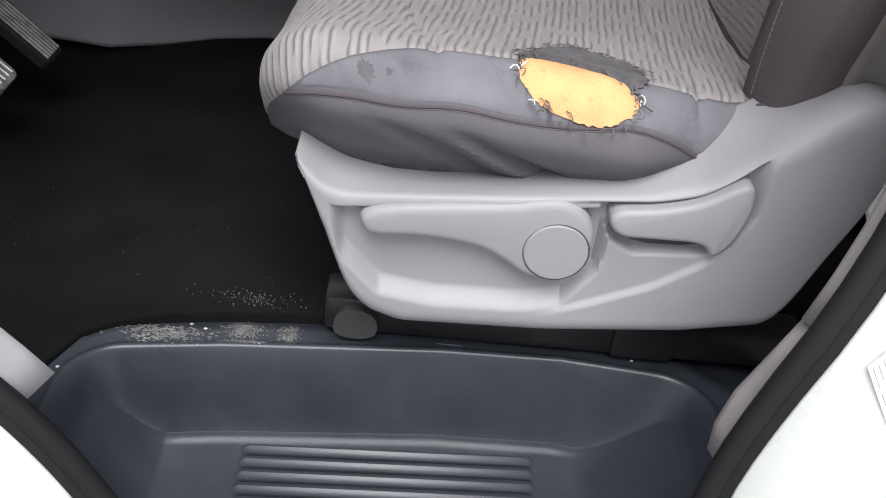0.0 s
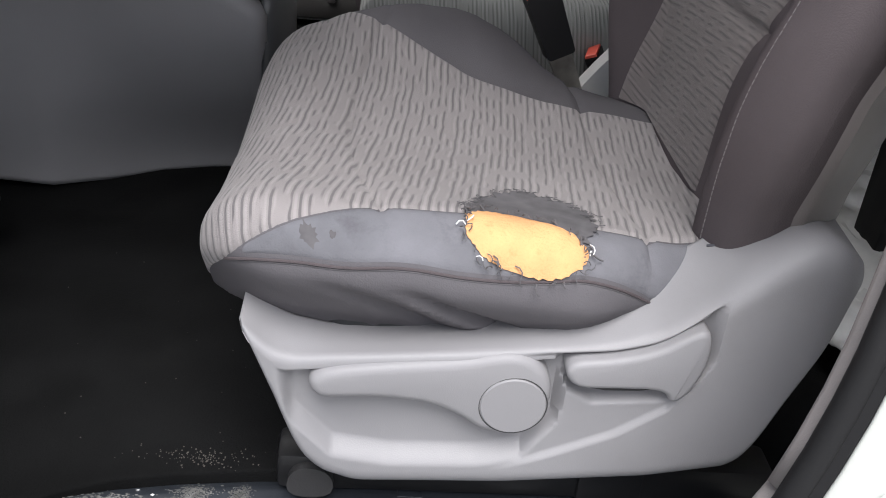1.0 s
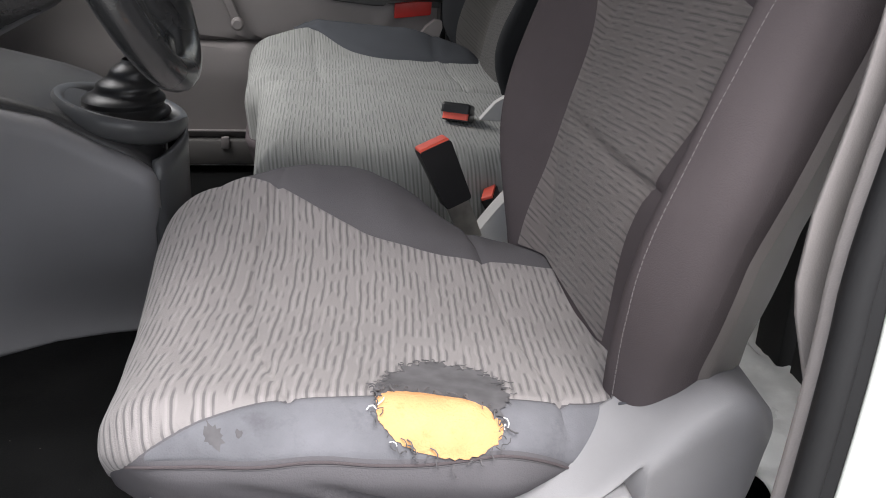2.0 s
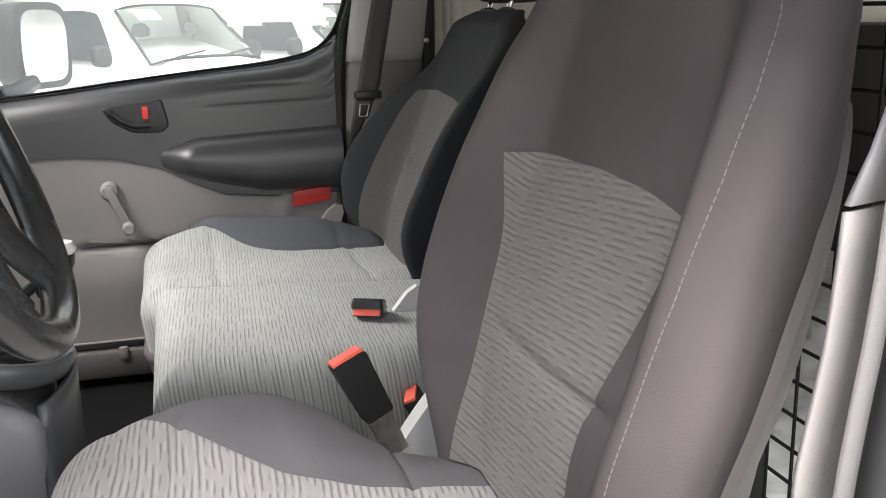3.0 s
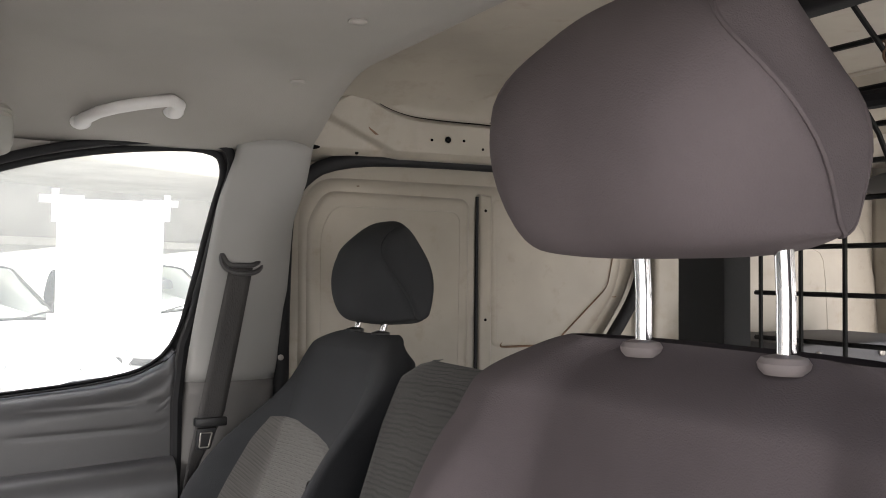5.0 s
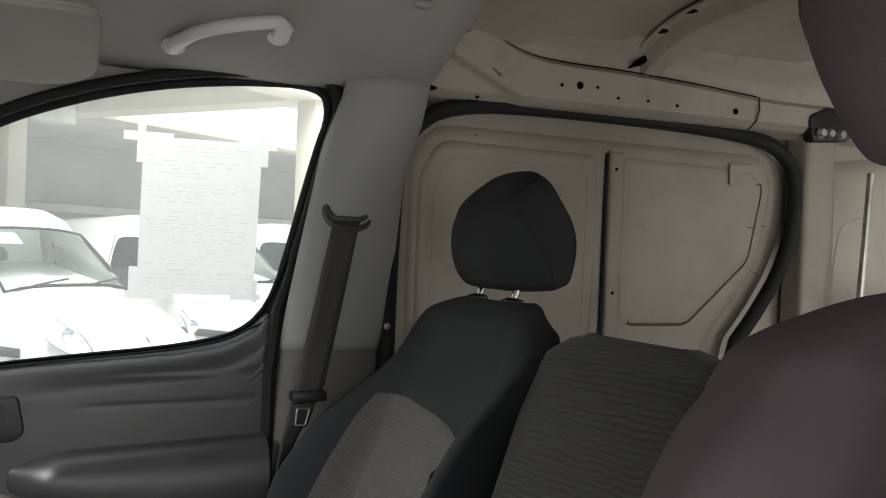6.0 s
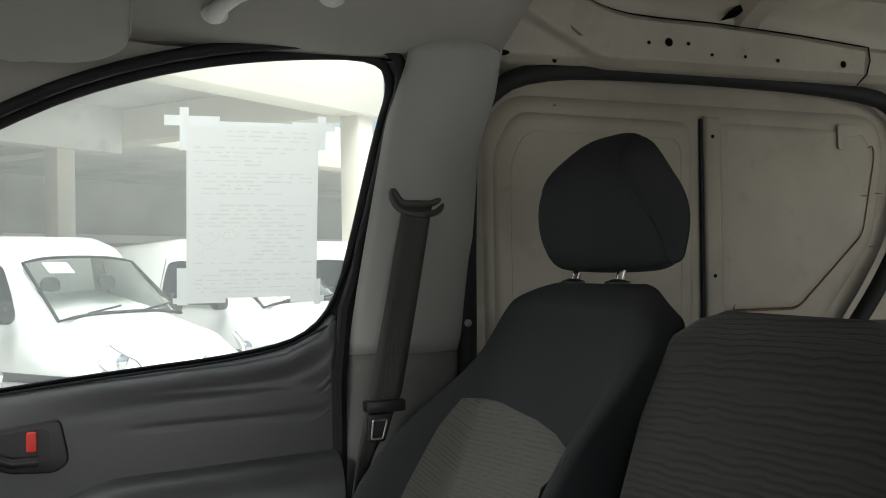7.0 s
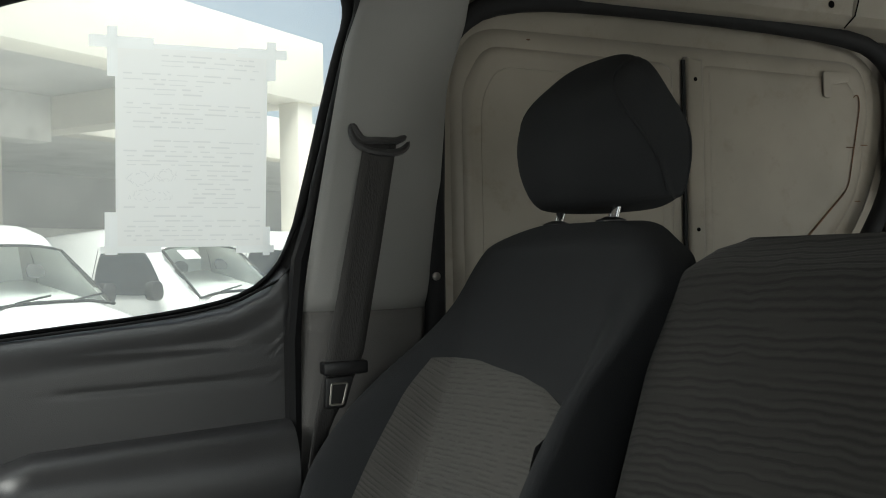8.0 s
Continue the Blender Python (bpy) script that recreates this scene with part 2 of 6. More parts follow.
FILM = mat("crumpled_film", (0.72, 0.73, 0.72), 0.3, var=0.2, scale=12, bump=0.4, bscale=60, spec=0.6)
DUST = mat("pale_dust", (0.11, 0.10, 0.09), 0.95, var=0.4, scale=90, bump=0)
INK = mat("dark_ink", (0.06, 0.06, 0.07), 0.8, var=0.1, bump=0)
CONCRETE = mat("concrete", (0.74, 0.73, 0.70), 0.9, var=0.16, scale=0.6, bump=0.3, bscale=30, stain=((0.22, 0.20, 0.18), 0.5, 0.8))
CREAM_WALL = mat("cream_wall", (0.76, 0.72, 0.63), 0.9, var=0.08, scale=0.8, bump=0.2, bscale=40, stain=((0.4, 0.36, 0.3), 0.4, 1.2))
# hall back wall: greyer than the concrete, with its shade in the colour
SHADOWED = mat("shaded_wall", (0.46, 0.455, 0.44), 0.85, var=0.2, scale=0.7, bump=0.2, bscale=20)
ASPHALT = mat("yard_concrete", (0.52, 0.51, 0.48), 0.92, var=0.2, scale=0.7, bump=0.4, bscale=60, stain=((0.12, 0.12, 0.12), 0.5, 1.5))
TYRE = mat("tyre_rubber", (0.02, 0.02, 0.02), 0.85, var=0.2, scale=20, bump=0.2)
BLUE = mat("blue_sheet", (0.10, 0.30, 0.62), 0.6, var=0.1, bump=0)
LAMP = mat("lamp_lens", (0.75, 0.77, 0.78), 0.08, var=0.05, scale=30, bump=0, coat=0.6)
GLOVE = mat("dark_glass", (0.02, 0.024, 0.03), 0.06, var=0.1, bump=0)


def glass(name, colour):
    m = bpy.data.materials.new(name)
    m.use_nodes = True
    b = m.node_tree.nodes["Principled BSDF"]
    b.inputs["Base Color"].default_value = (*colour, 1)
    b.inputs["Transmission Weight"].default_value = 1
    b.inputs["Roughness"].default_value = 0.0
    b.inputs["IOR"].default_value = 1.02
    b.inputs["Specular IOR Level"].default_value = 0.5
    return m


GLASS = glass("window_glass", (0.94, 0.96, 0.95))
# a thin uneven film of dust on the side window
gt = GLASS.node_tree
dusty = gt.nodes.new("ShaderNodeBsdfTranslucent")
dusty.inputs[0].default_value = (0.90, 0.93, 0.89, 1)
dn = gt.nodes.new("ShaderNodeTexNoise")
dn.inputs["Scale"].default_value, dn.inputs["Detail"].default_value = 5.0, 5.0
dr = gt.nodes.new("ShaderNodeMapRange")
dr.inputs["To Min"].default_value, dr.inputs["To Max"].default_value = 0.09, 0.19
dmx = gt.nodes.new("ShaderNodeMixShader")
gt.links.new(dn.outputs[0], dr.inputs["Value"])
gt.links.new(dr.outputs[0], dmx.inputs[0])
gt.links.new(gt.nodes["Principled BSDF"].outputs[0], dmx.inputs[1])
gt.links.new(dusty.outputs[0], dmx.inputs[2])
gt.links.new(dmx.outputs[0], gt.nodes["Material Output"].inputs[0])
TINTED = glass("windscreen_glass", (0.82, 0.91, 0.87))
TINTED.node_tree.nodes["Principled BSDF"].inputs["IOR"].default_value = 1.2


# ---- mesh tools ----
def clamp(v, a=0.0, b=1.0):
    return max(a, min(b, v))


def smooth(v, a, b):
    t = clamp((v - a) / (b - a))
    return t * t * (3 - 2 * t)


def lerp(xs, ys, x):
    return float(np.interp(x, xs, ys))


def eased(xs, ys, x, w=0.006):
    """lerp with its corners rounded off over about four times w."""
    return sum(lerp(xs, ys, x + w * q) for q in (-2, -1, 0, 1, 2)) / 5


def fillet(pts, r, n=5):
    """The closed outline with each corner rounded off over a length r."""
    out = []
    for i, p in enumerate(pts):
        p, a, b = Vector(p), Vector(pts[i - 1]), Vector(pts[(i + 1) % len(pts)])
        da, db = a - p, b - p
        s, e = p + da.normalized() * min(r, da.length * 0.45), p + db.normalized() * min(r, db.length * 0.45)
        for k in range(n + 1):
            t = k / n
            q = s * (1 - t) ** 2 + p * 2 * t * (1 - t) + e * t * t
            out.append((q.x, q.y))
    return out


def grid(fn, nu, nv, u=(0, 1), v=(0, 1), wrap=False):
    verts = [fn(u[0] + (u[1] - u[0]) * i / nu, v[0] + (v[1] - v[0]) * j / nv) for i in range(nu + 1) for j in range(nv if wrap else nv + 1)]
    w = nv if wrap else nv + 1
    faces = [(i * w + j, (i + 1) * w + j, (i + 1) * w + (j + 1) % w, i * w + (j + 1) % w) for i in range(nu) for j in range(nv)]
    return verts, faces


def tube(pts, r, sides=8, closed=False, flat=1.0):
    """A round bar along a line; r: one radius or one for each point."""
    pts = [Vector(p) for p in pts]
    n = len(pts)
    rs = r if isinstance(r, (list, tuple)) else [r] * n
    verts, faces = [], []
    up = None
    for i, p in enumerate(pts):
        a = pts[(i + 1) % n] if closed or i < n - 1 else p
        b = pts[i - 1] if closed or i > 0 else p
        d = (a - b).normalized()
        if up is None:
            up = d.orthogonal().normalized()
        up = (up - d * up.dot(d)).normalized()
        side = d.cross(up)
        for k in range(sides):
            an = 2 * math.pi * k / sides
            verts.append(p + rs[i] * (math.cos(an) * up + flat * math.sin(an) * side))
    m = n if closed else n - 1
    for i in range(m):
        for k in range(sides):
            j = (i + 1) % n
            faces.append((i * sides + k, i * sides + (k + 1) % sides, j * sides + (k + 1) % sides, j * sides + k))
    if not closed:
        faces += [tuple(range(sides))[::-1], tuple((n - 1) * sides + k for k in range(sides))]
    return verts, faces


def block(x0, x1, y0, y1, z0, z1, bevel=0.0, seg=2):
    bm = bmesh.new()
    bmesh.ops.create_cube(bm, size=1)
    for v in bm.verts:
        v.co = ((x0 + x1) / 2 + v.co.x * (x1 - x0), (y0 + y1) / 2 + v.co.y * (y1 - y0), (z0 + z1) / 2 + v.co.z * (z1 - z0))
    if bevel:
        bmesh.ops.bevel(bm, geom=bm.edges[:], offset=bevel, segments=seg, profile=0.5, affect="EDGES")
    return take(bm)


def take(bm):
    bm.verts.ensure_lookup_table()
    bm.verts.index_update()
    out = [v.co.copy() for v in bm.verts], [tuple(v.index for v in f.verts) for f in bm.faces]
    bm.free()
    return out


def slab(outline, depth, place, bevel=0.0, seg=3):
    """A plate: an outline of (a, b) pairs pushed out by depth; place(a, b, d) gives the point."""
    bm = bmesh.new()
    vs = [bm.verts.new((a, b, 0)) for a, b in outline]
    f = bm.faces.new(vs)
    r = bmesh.ops.extrude_face_region(bm, geom=[f])
    top = [g for g in r["geom"] if isinstance(g, bmesh.types.BMVert)]
    for v in top:
        v.co.z = depth
    bmesh.ops.recalc_face_normals(bm, faces=bm.faces[:])
    if bevel:
        ts = set(top)
        bmesh.ops.bevel(bm, geom=[e for e in bm.edges if e.verts[0] in ts and e.verts[1] in ts], offset=bevel, segments=seg, profile=0.5, affect="EDGES")
    vs, fs = take(bm)
    return [Vector(place(*v)) for v in vs], fs


def lathe(profile, sides, place):
    """A turned body: (radius, height) pairs."""
    v, f = grid(lambda u, w: (0, 0, 0), len(profile) - 1, sides, wrap=True)
    v = [Vector(place(r * math.cos(2 * math.pi * k / sides), r * math.sin(2 * math.pi * k / sides), h)) for r, h in profile for k in range(sides)]
    n = len(profile)
    return v, f + [tuple(range(sides))[::-1], tuple((n - 1) * sides + k for k in range(sides))]


def merge(*geos):
    verts, faces = [], []
    for v, f in geos:
        k = len(verts)
        verts += v
        faces += [tuple(i + k for i in t) for t in f]
    return verts, faces


def mesh(name, geo, material, flat=False):
    me = bpy.data.meshes.new(name)
    me.from_pydata([tuple(v) for v in geo[0]], [], geo[1])
    bm = bmesh.new()
    bm.from_mesh(me)
    bmesh.ops.recalc_face_normals(bm, faces=bm.faces[:])
    bm.to_mesh(me)
    bm.free()
    if not flat:
        for p in me.polygons:
            p.use_smooth = True
        me.set_sharp_from_angle(angle=radians(38))
    me.materials.append(material)
    return me


def part(name, geo, material, parent=None, label="", solid=0.0, flat=False, kind="", category=""):
    """One mesh object, in world places, under its thing; solid: thickness of a sheet."""
    ob = new(name, mesh(name, geo, material, flat))
    if parent:
        ob.parent = parent
        ob.matrix_parent_inverse = Matrix() if parent.parent else Matrix.Translation(-parent.location)
    if solid:
        md = ob.modifiers.new("thickness", "SOLIDIFY")
        md.thickness, md.offset = solid, -1
    return tagged(ob, label, category, "", kind)


def thing(name, label, category, at, group="", kind=""):
    ob = new(name)
    ob.location = at
    ob.empty_display_size = 0.1
    return tagged(ob, label, category, group, kind)


# ---- the van's shell ----
FLOOR = 0.58
part("ground", grid(lambda u, v: (u, v, -0.15), 8, 8, (-400, 400), (-400, 400)), ASPHALT, label="stained grey concrete yard reaching far off", kind="structure", category="ground")
floor = part("floor", slab([(-0.75, -0.45), (-0.030, -0.45), (-0.022, -0.35), (-0.004, -0.303), (0.018, -0.282), (0.076, -0.259), (0.134, -0.248), (0.22, -0.238), (1.10, -0.238), (1.10, 1.40), (-0.75, 1.40)], 0.03, lambda a, b, d: (a, b, FLOOR - 0.03 + d), 0.004), CARPET, label="worn black carpet on the cab floor with dust", kind="structure", category="floor")
part("cargo_floor", block(1.10, 2.85, -0.46, 1.42, FLOOR - 0.03, FLOOR + 0.02, 0.004), PRIMER, label="scuffed pale cargo floor", kind="structure", category="floor")
part("underbody", block(-0.9, 2.9, -0.44, 1.42, 0.24, 0.36, 0.02), BLACK, label="black underside of the van", kind="structure", category="floor")


def step_bow(x):
    """How far the step's rear edge bows off a straight line."""
    return -0.282 - lerp([0.0, 0.03, 0.145, 0.371, 0.50, 0.60, 0.65], [-0.325, -0.318, -0.300, -0.279, -0.276, -0.286, -0.294], x)


def step_height(x, y):
    """The entrance step: a ledge with a deep well, upright at the back and sloping up at both ends."""
    cx, cy, hx, hy, r = 0.324, -0.62, 0.326, 0.338, 0.045
    qx, qy = abs(x - cx) - hx + r, abs(y + step_bow(x) - cy) - hy + r
    d = min(max(qx, qy), 0) + math.hypot(max(qx, 0), max(qy, 0)) - r
    lip = 0.005 * math.exp(-((d - 0.004) / 0.006) ** 2)
    back = 0.35 * clamp(-d / 0.022) + 0.65 * smooth(-d, 0.0, 0.022)
    left, right = clamp((x + 0.002) / 0.088), clamp((0.650 - x) / 0.125)
    ends = (0.2 * clamp(left * 6) + 0.8 * (0.6 * left + 0.4 * smooth(left, 0, 1))) * (0.2 * clamp(right * 7) + 0.8 * (0.2 * right + 0.8 * smooth(right, 0, 1)))
    heel = 0.006 * math.exp(-((-d - 0.024) / 0.010) ** 2) * smooth(x, 0.05, 0.10) * smooth(x, 0.58, 0.50)
    return 0.572 + lip - 0.105 * back * ends + heel - 0.012 * smooth(d, 0.03, 0.07) * (1 if y > -0.3 else 0)


part("step_well", grid(lambda u, v: (u, v - step_bow(u), step_height(u, v - step_bow(u))), 260, 240, (-0.07, 0.74), (-0.560, -0.200)), STEP, label="scuffed dark moulded plastic step well", kind="structure", category="step", solid=0.004)
tread = bpy.data.objects["step_well"]
for i in range(10):
    ya, yb = -0.345 - 0.0183 * i, -0.329 - 0.0187 * i
    part("tread_rib", tube([(0.170, ya, 0.470), (0.175, ya, 0.4735), (0.474, yb, 0.4735), (0.479, yb, 0.470)], 0.0058, 8, flat=0.65), STEP, tread)
rng = random.Random(4)
for sx, sy, w, h in ((0.075, -0.284, 0.046, 0.013), (0.158, -0.268, 0.020, 0.014), (0.205, -0.268, 0.011, 0.012), (0.160, -0.291, 0.020, 0.003)):
    flakes = []
    for k in range(520):
        fx, fy, fr = sx + rng.gauss(0, 0.5) * w, sy + rng.gauss(0, 0.55) * h, rng.uniform(0.0004, 0.0013) * (0.5 + w * 14)
        flakes.append(slab([(fx + fr * rng.uniform(0.6, 1.6) * math.cos(a), fy + 0.6 * fr * rng.uniform(0.5, 1.3) * math.sin(a)) for a in [q * 1.0472 for q in range(6)]], 0.0006, lambda a, b, d: (a, b, step_height(a, b) + 0.0003 + d)))
    part("scuff_mark", merge(*flakes), SCUFF, tread, "pale worn patch", kind="stuff")
for px, py in ((0.117, -0.272), (-0.012, -0.351), (0.579, -0.262), (0.10, -0.262)):
    part("paint_chip", slab([(px - 0.002, py), (px + 0.001, py - 0.0015), (px + 0.002, py + 0.001), (px - 0.0005, py + 0.002)], 0.0008, lambda a, b, d: (a, b, step_height(a, b) + 0.0004 + d)), PAPER, tread, "tiny white chip")
frame_sq = [(0.366, -0.262), (0.392, -0.262), (0.392, -0.246), (0.366, -0.246)]
part("moulded_square", tube([(a, b, step_height(a, b) + 0.0005) for a, b in frame_sq], 0.0009, 6, True), STEP, tread)


grains = []
for k in range(200):
    near = k < 150
    gx, gy = (rng.gauss(0.155, 0.028), rng.gauss(-0.222, 0.008)) if near else (rng.uniform(-0.3, 0.30), rng.uniform(-0.23, 0.2))
    gr = rng.uniform(0.0003, 0.0007)
    grains.append(block(gx - gr, gx + gr, gy - gr, gy + gr * rng.uniform(0.6, 1.6), FLOOR, FLOOR + gr))
part("floor_dust", merge(*grains), DUST, label="pale crumbs and dust on the black carpet", category="dust", kind="stuff")


# driver's door opening: trim, rubber seal and white jambs
def seal_line():
    pts = [(-0.36, 1.10), (-0.16, 0.86), (0.005, 0.690), (0.05, 0.625), (0.085, 0.555), (0.12, 0.48), (0.17, 0.41), (0.25, 0.385), (0.42, 0.385), (0.52, 0.41), (0.57, 0.48), (0.592, 0.60), (0.602, 0.70), (0.654, 0.88), (0.664, 1.05), (0.662, 1.15), (0.686, 1.27), (0.725, 1.5), (0.72, 1.68), (0.66, 1.76), (0.4, 1.78), (0.1, 1.74), (-0.1, 1.62), (-0.3, 1.3)]
    return pts


def rounded(pts, n=4):
    """The line through pts with its corners eased."""
    for _ in range(n - 2):
        out = []
        for i, p in enumerate(pts):
            q = pts[(i + 1) % len(pts)]
            out += [tuple(a * 0.75 + b * 0.25 for a, b in zip(p, q)), tuple(a * 0.25 + b * 0.75 for a, b in zip(p, q))]
        pts = out
    return pts


SEAL = rounded(seal_line())


def side_y(z):
    """How far out the driver's side of the body stands at height z."""
    return -0.50 + 0.10 * smooth(z, 1.15, 1.85)


def ring(offset0, offset1, dy0, dy1, keep=lambda x, z: True):
    """A band that runs round the door opening, or part of it, between two distances from the seal."""
    n = len(SEAL)
    c = np.array(SEAL)
    t = np.roll(c, -1, 0) - np.roll(c, 1, 0)
    t /= np.linalg.norm(t, axis=1)[:, None]
    nor = np.stack([t[:, 1], -t[:, 0]], 1)
    if np.sum((c + nor * 0.01 - c.mean(0)) ** 2) < np.sum((c - c.mean(0)) ** 2):
        nor = -nor
    rows = []
    for k in range(6):
        d = dy0 + (dy1 - dy0) * k / 5
        os = [(offset0(z) if callable(offset0) else offset0) * (1 - k / 5) + offset1 * k / 5 for _, z in SEAL]
        rows += [(c[i, 0] + nor[i, 0] * os[i], side_y(c[i, 1]) + d, c[i, 1] + nor[i, 1] * os[i]) for i in range(n)]
    return rows, [(k * n + i, k * n + (i + 1) % n, (k + 1) * n + (i + 1) % n, (k + 1) * n + i) for k in range(5) for i in range(n) if keep(*SEAL[i])]


frame_thing = thing("door_1", "white driver's door frame with black rubber seal", "door frame", (0.3, -0.5, 0.36), kind="structure")
part("door_seal", tube([(x, side_y(z) - 0.004, z) for x, z in SEAL], 0.0105, 10, True), RUBBER, frame_thing)
part("seal_flange", ring(0.008, 0.016, -0.006, -0.011), RUBBER, frame_thing, solid=0.006)
part("jamb", ring(0.015, 0.30, -0.010, -0.075), JAMB, frame_thing, "glossy white painted door jamb", solid=0.01)
part("front_trim", ring(-0.022, 0.004, 0.030, 0.006, lambda x, z: x < 0.3 and 0.668 < z < 1.3), GREY, frame_thing, "grey plastic pillar trim", solid=0.004)
part("sill_trim", ring(lambda z: 0.003 - 0.012 * math.sqrt(clamp(math.sin(math.pi * clamp((z - 0.660) / 0.115)))), 0.004, 0.026, 0.006, lambda x, z: x > 0.5 and 0.66 < z < 0.775), GREY_DOOR, frame_thing, "grey plastic pillar trim", solid=0.004)
part("rear_trim", ring(-0.004, 0.004, 0.020, 0.006, lambda x, z: x > 0.5 and z > 0.79), GREY_DOOR, frame_thing, "grey plastic pillar trim", solid=0.004)
# label plate and striker on the rear jamb
LP = lambda a, b, d: (0.688 + a * 0.42 + b * 0.50, -0.5325 - d - 0.23 * (a * 0.42 + b * 0.5), 0.803 + a * 0.88 - b * 0.80)
plate = part("label_plate", slab([(-0.020, -0.030), (0.030, -0.030), (0.030, 0.030), (-0.020, 0.030)], 0.001, LP), PAPER, frame_thing, "small printed vehicle label")
for k in range(9):
    for c0, c1 in ((-0.026, -0.006 - 0.004 * (k % 2)), (0.0, 0.024 - 0.005 * (k % 3))):
        q = 0.026 - k * 0.0052
        part("print_line", slab([(q, c0), (q, c1), (q - 0.0007, c1), (q - 0.0007, c0)], 0.0002, lambda a, b, d: LP(a, b, d + 0.0011)), GREY, plate)
part("striker", lathe([(0.011, 0), (0.011, 0.004), (0.007, 0.007), (0.007, 0.010)], 16, lambda a, b, h: (0.682 + a, -0.520 - h, 0.938 + b)), STEEL, frame_thing, "steel door striker bolt")

# driver's side B-pillar trim
pil = thing("pillar_trim", "grey plastic pillar cover with cream upper part", "pillar", (0.73, -0.44, FLOOR), kind="structure")


def drv_pillar(u, v):
    z = u
    x0 = lerp([0.58, 0.70, 0.80, 0.90, 0.97, 1.03, 1.09, 1.15, 1.216, 1.29, 1.34, 1.80], [0.60, 0.625, 0.660, 0.680, 0.682, 0.660, 0.640, 0.642, 0.656, 0.668, 0.698, 0.76], z)
    a = v * math.pi / 2
    return (x0 + 0.016 + 0.17 * v, side_y(z) + 0.046 + 0.035 * math.sin(a), z)


part("lower_cover", grid(drv_pillar, 30, 8, (0.58, 1.288), (0, 1)), GREY_DOOR, pil, solid=0.004)
part("upper_cover", grid(drv_pillar, 20, 8, (1.291, 1.86), (0, 1)), GREY, pil, solid=0.004)
# unseen side; its opening is made up to let light into the cargo
west = thing("wall_west", "cream painted cargo side wall with an opening added for light", "wall", (2.5, -0.48, 0.36), kind="structure")
part("rear_panel", block(2.05, 2.85, -0.50, -0.46, 0.36, 1.86, 0.01), PRIMER, west)
part("front_panel", block(0.86, 1.02, -0.50, -0.46, 0.36, 1.86, 0.01), PRIMER, west)
part("sill", block(1.02, 2.05, -0.50, -0.46, 0.36, 0.60, 0.01), PRIMER, west)
part("header", block(1.02, 2.05, -0.50, -0.46, 1.74, 1.96, 0.01), PRIMER, west)
part("trim_1", slab([(-0.9, 0.36), (-0.42, 0.36), (-0.42, 1.15), (-0.75, 1.15), (-0.9, 1.05)], 0.05, lambda a, b, d: (a, -0.50 + d, b), 0.01), GREY, label="grey footwell side trim", kind="structure", category="trim")


# roof: cab headliner and bare cargo roof
def liner(u, v):
    """The cloth roof lining, which rolls down to the side at the passenger's door."""
    x = u
    y = -0.40 + v * 1.80
    edge = max(smooth(y, 1.00, 1.42), smooth(y, -0.06, -0.44))
    z = 1.885 - 0.125 * edge ** 1.3 - 0.10 * smooth(x, 0.0, -0.7) + 0.006 * math.sin(2 * v)
    return (x, y, z)


part("ceiling", grid(liner, 40, 60, (-0.75, 0.985)), LINER, label="grey cloth headliner of the cab", kind="structure", category="ceiling", solid=0.012)


def roof_z(y):
    return 1.955 - 0.13 * (abs(y - 0.48) / 0.94) ** 8


def cargo_roof(u, v):
    y = -0.46 + v * 1.88
    e = abs(y - 0.48) / 0.94
    ribs = 0.008 * (smooth(math.sin(u * 14), 0.2, 0.8))
    return (u, y, roof_z(y) + ribs)


part("cargo_roof", grid(cargo_roof, 70, 40, (0.90, 2.85)), PRIMER, label="bare cream painted steel cargo roof", kind="structure", category="ceiling", solid=0.01)
part("outer_roof", block(-0.8, 2.9, -0.47, 1.44, 1.985, 2.02, 0.02), PAINT, label="white van roof", kind="structure", category="ceiling")

# far end of the cargo space with two glazed doors
rear = thing("door_2", "cream rear cargo doors with oval windows", "door", (2.85, 0.48, FLOOR), kind="structure")


def rear_leaf(y0, y1):
    """A door leaf with a rounded window opening."""
    yc, zc, hy, hz, r = (y0 + y1) / 2, 1.49, 0.36, 0.25, 0.12

    def at(u, v):
        a = 2 * math.pi * v
        c, s = math.cos(a), math.sin(a)
        k = (abs(c / hy) ** 3.5 + abs(s / hz) ** 3.5) ** (-1 / 3.5)
        iy, iz = yc + k * c, zc + k * s
        q = 1 / max(abs(c) / ((y1 - y0) / 2), s / 0.46 if s > 0 else -s / 0.95, 1e-6)
        oy, oz = yc + q * c, zc + q * s
        return (2.85 - 0.03 * math.sin(math.pi * min(u * 3, 1)), iy + (oy - iy) * u, iz + (oz - iz) * u)

    rim = [(2.83, yc + hy * math.copysign(abs(math.cos(a)) ** 0.57, math.cos(a)), zc + hz * math.copysign(abs(math.sin(a)) ** 0.57, math.sin(a))) for a in [2 * math.pi * k / 48 for k in range(48)]]
    leaf = part("door_leaf", grid(at, 8, 64, wrap=True), PRIMER, rear, solid=0.03)
    part("window_seal", tube(rim, 0.016, 8, True), RUBBER, leaf)
    pane = part("window_pane", grid(lambda u, v: (2.855, yc - hy + 2 * hy * u, zc - hz + 2 * hz * v), 2, 2), GLASS, leaf)
    pane.visible_shadow = False


rear_leaf(-0.50, 0.475)
rear_leaf(0.485, 1.465)

# ---- passenger side: sliding door, rails and pillar ----
east = thing("wall_east", "cream painted cargo side wall with pressed steel panels", "wall", (1.9, 1.45, FLOOR), kind="structure")


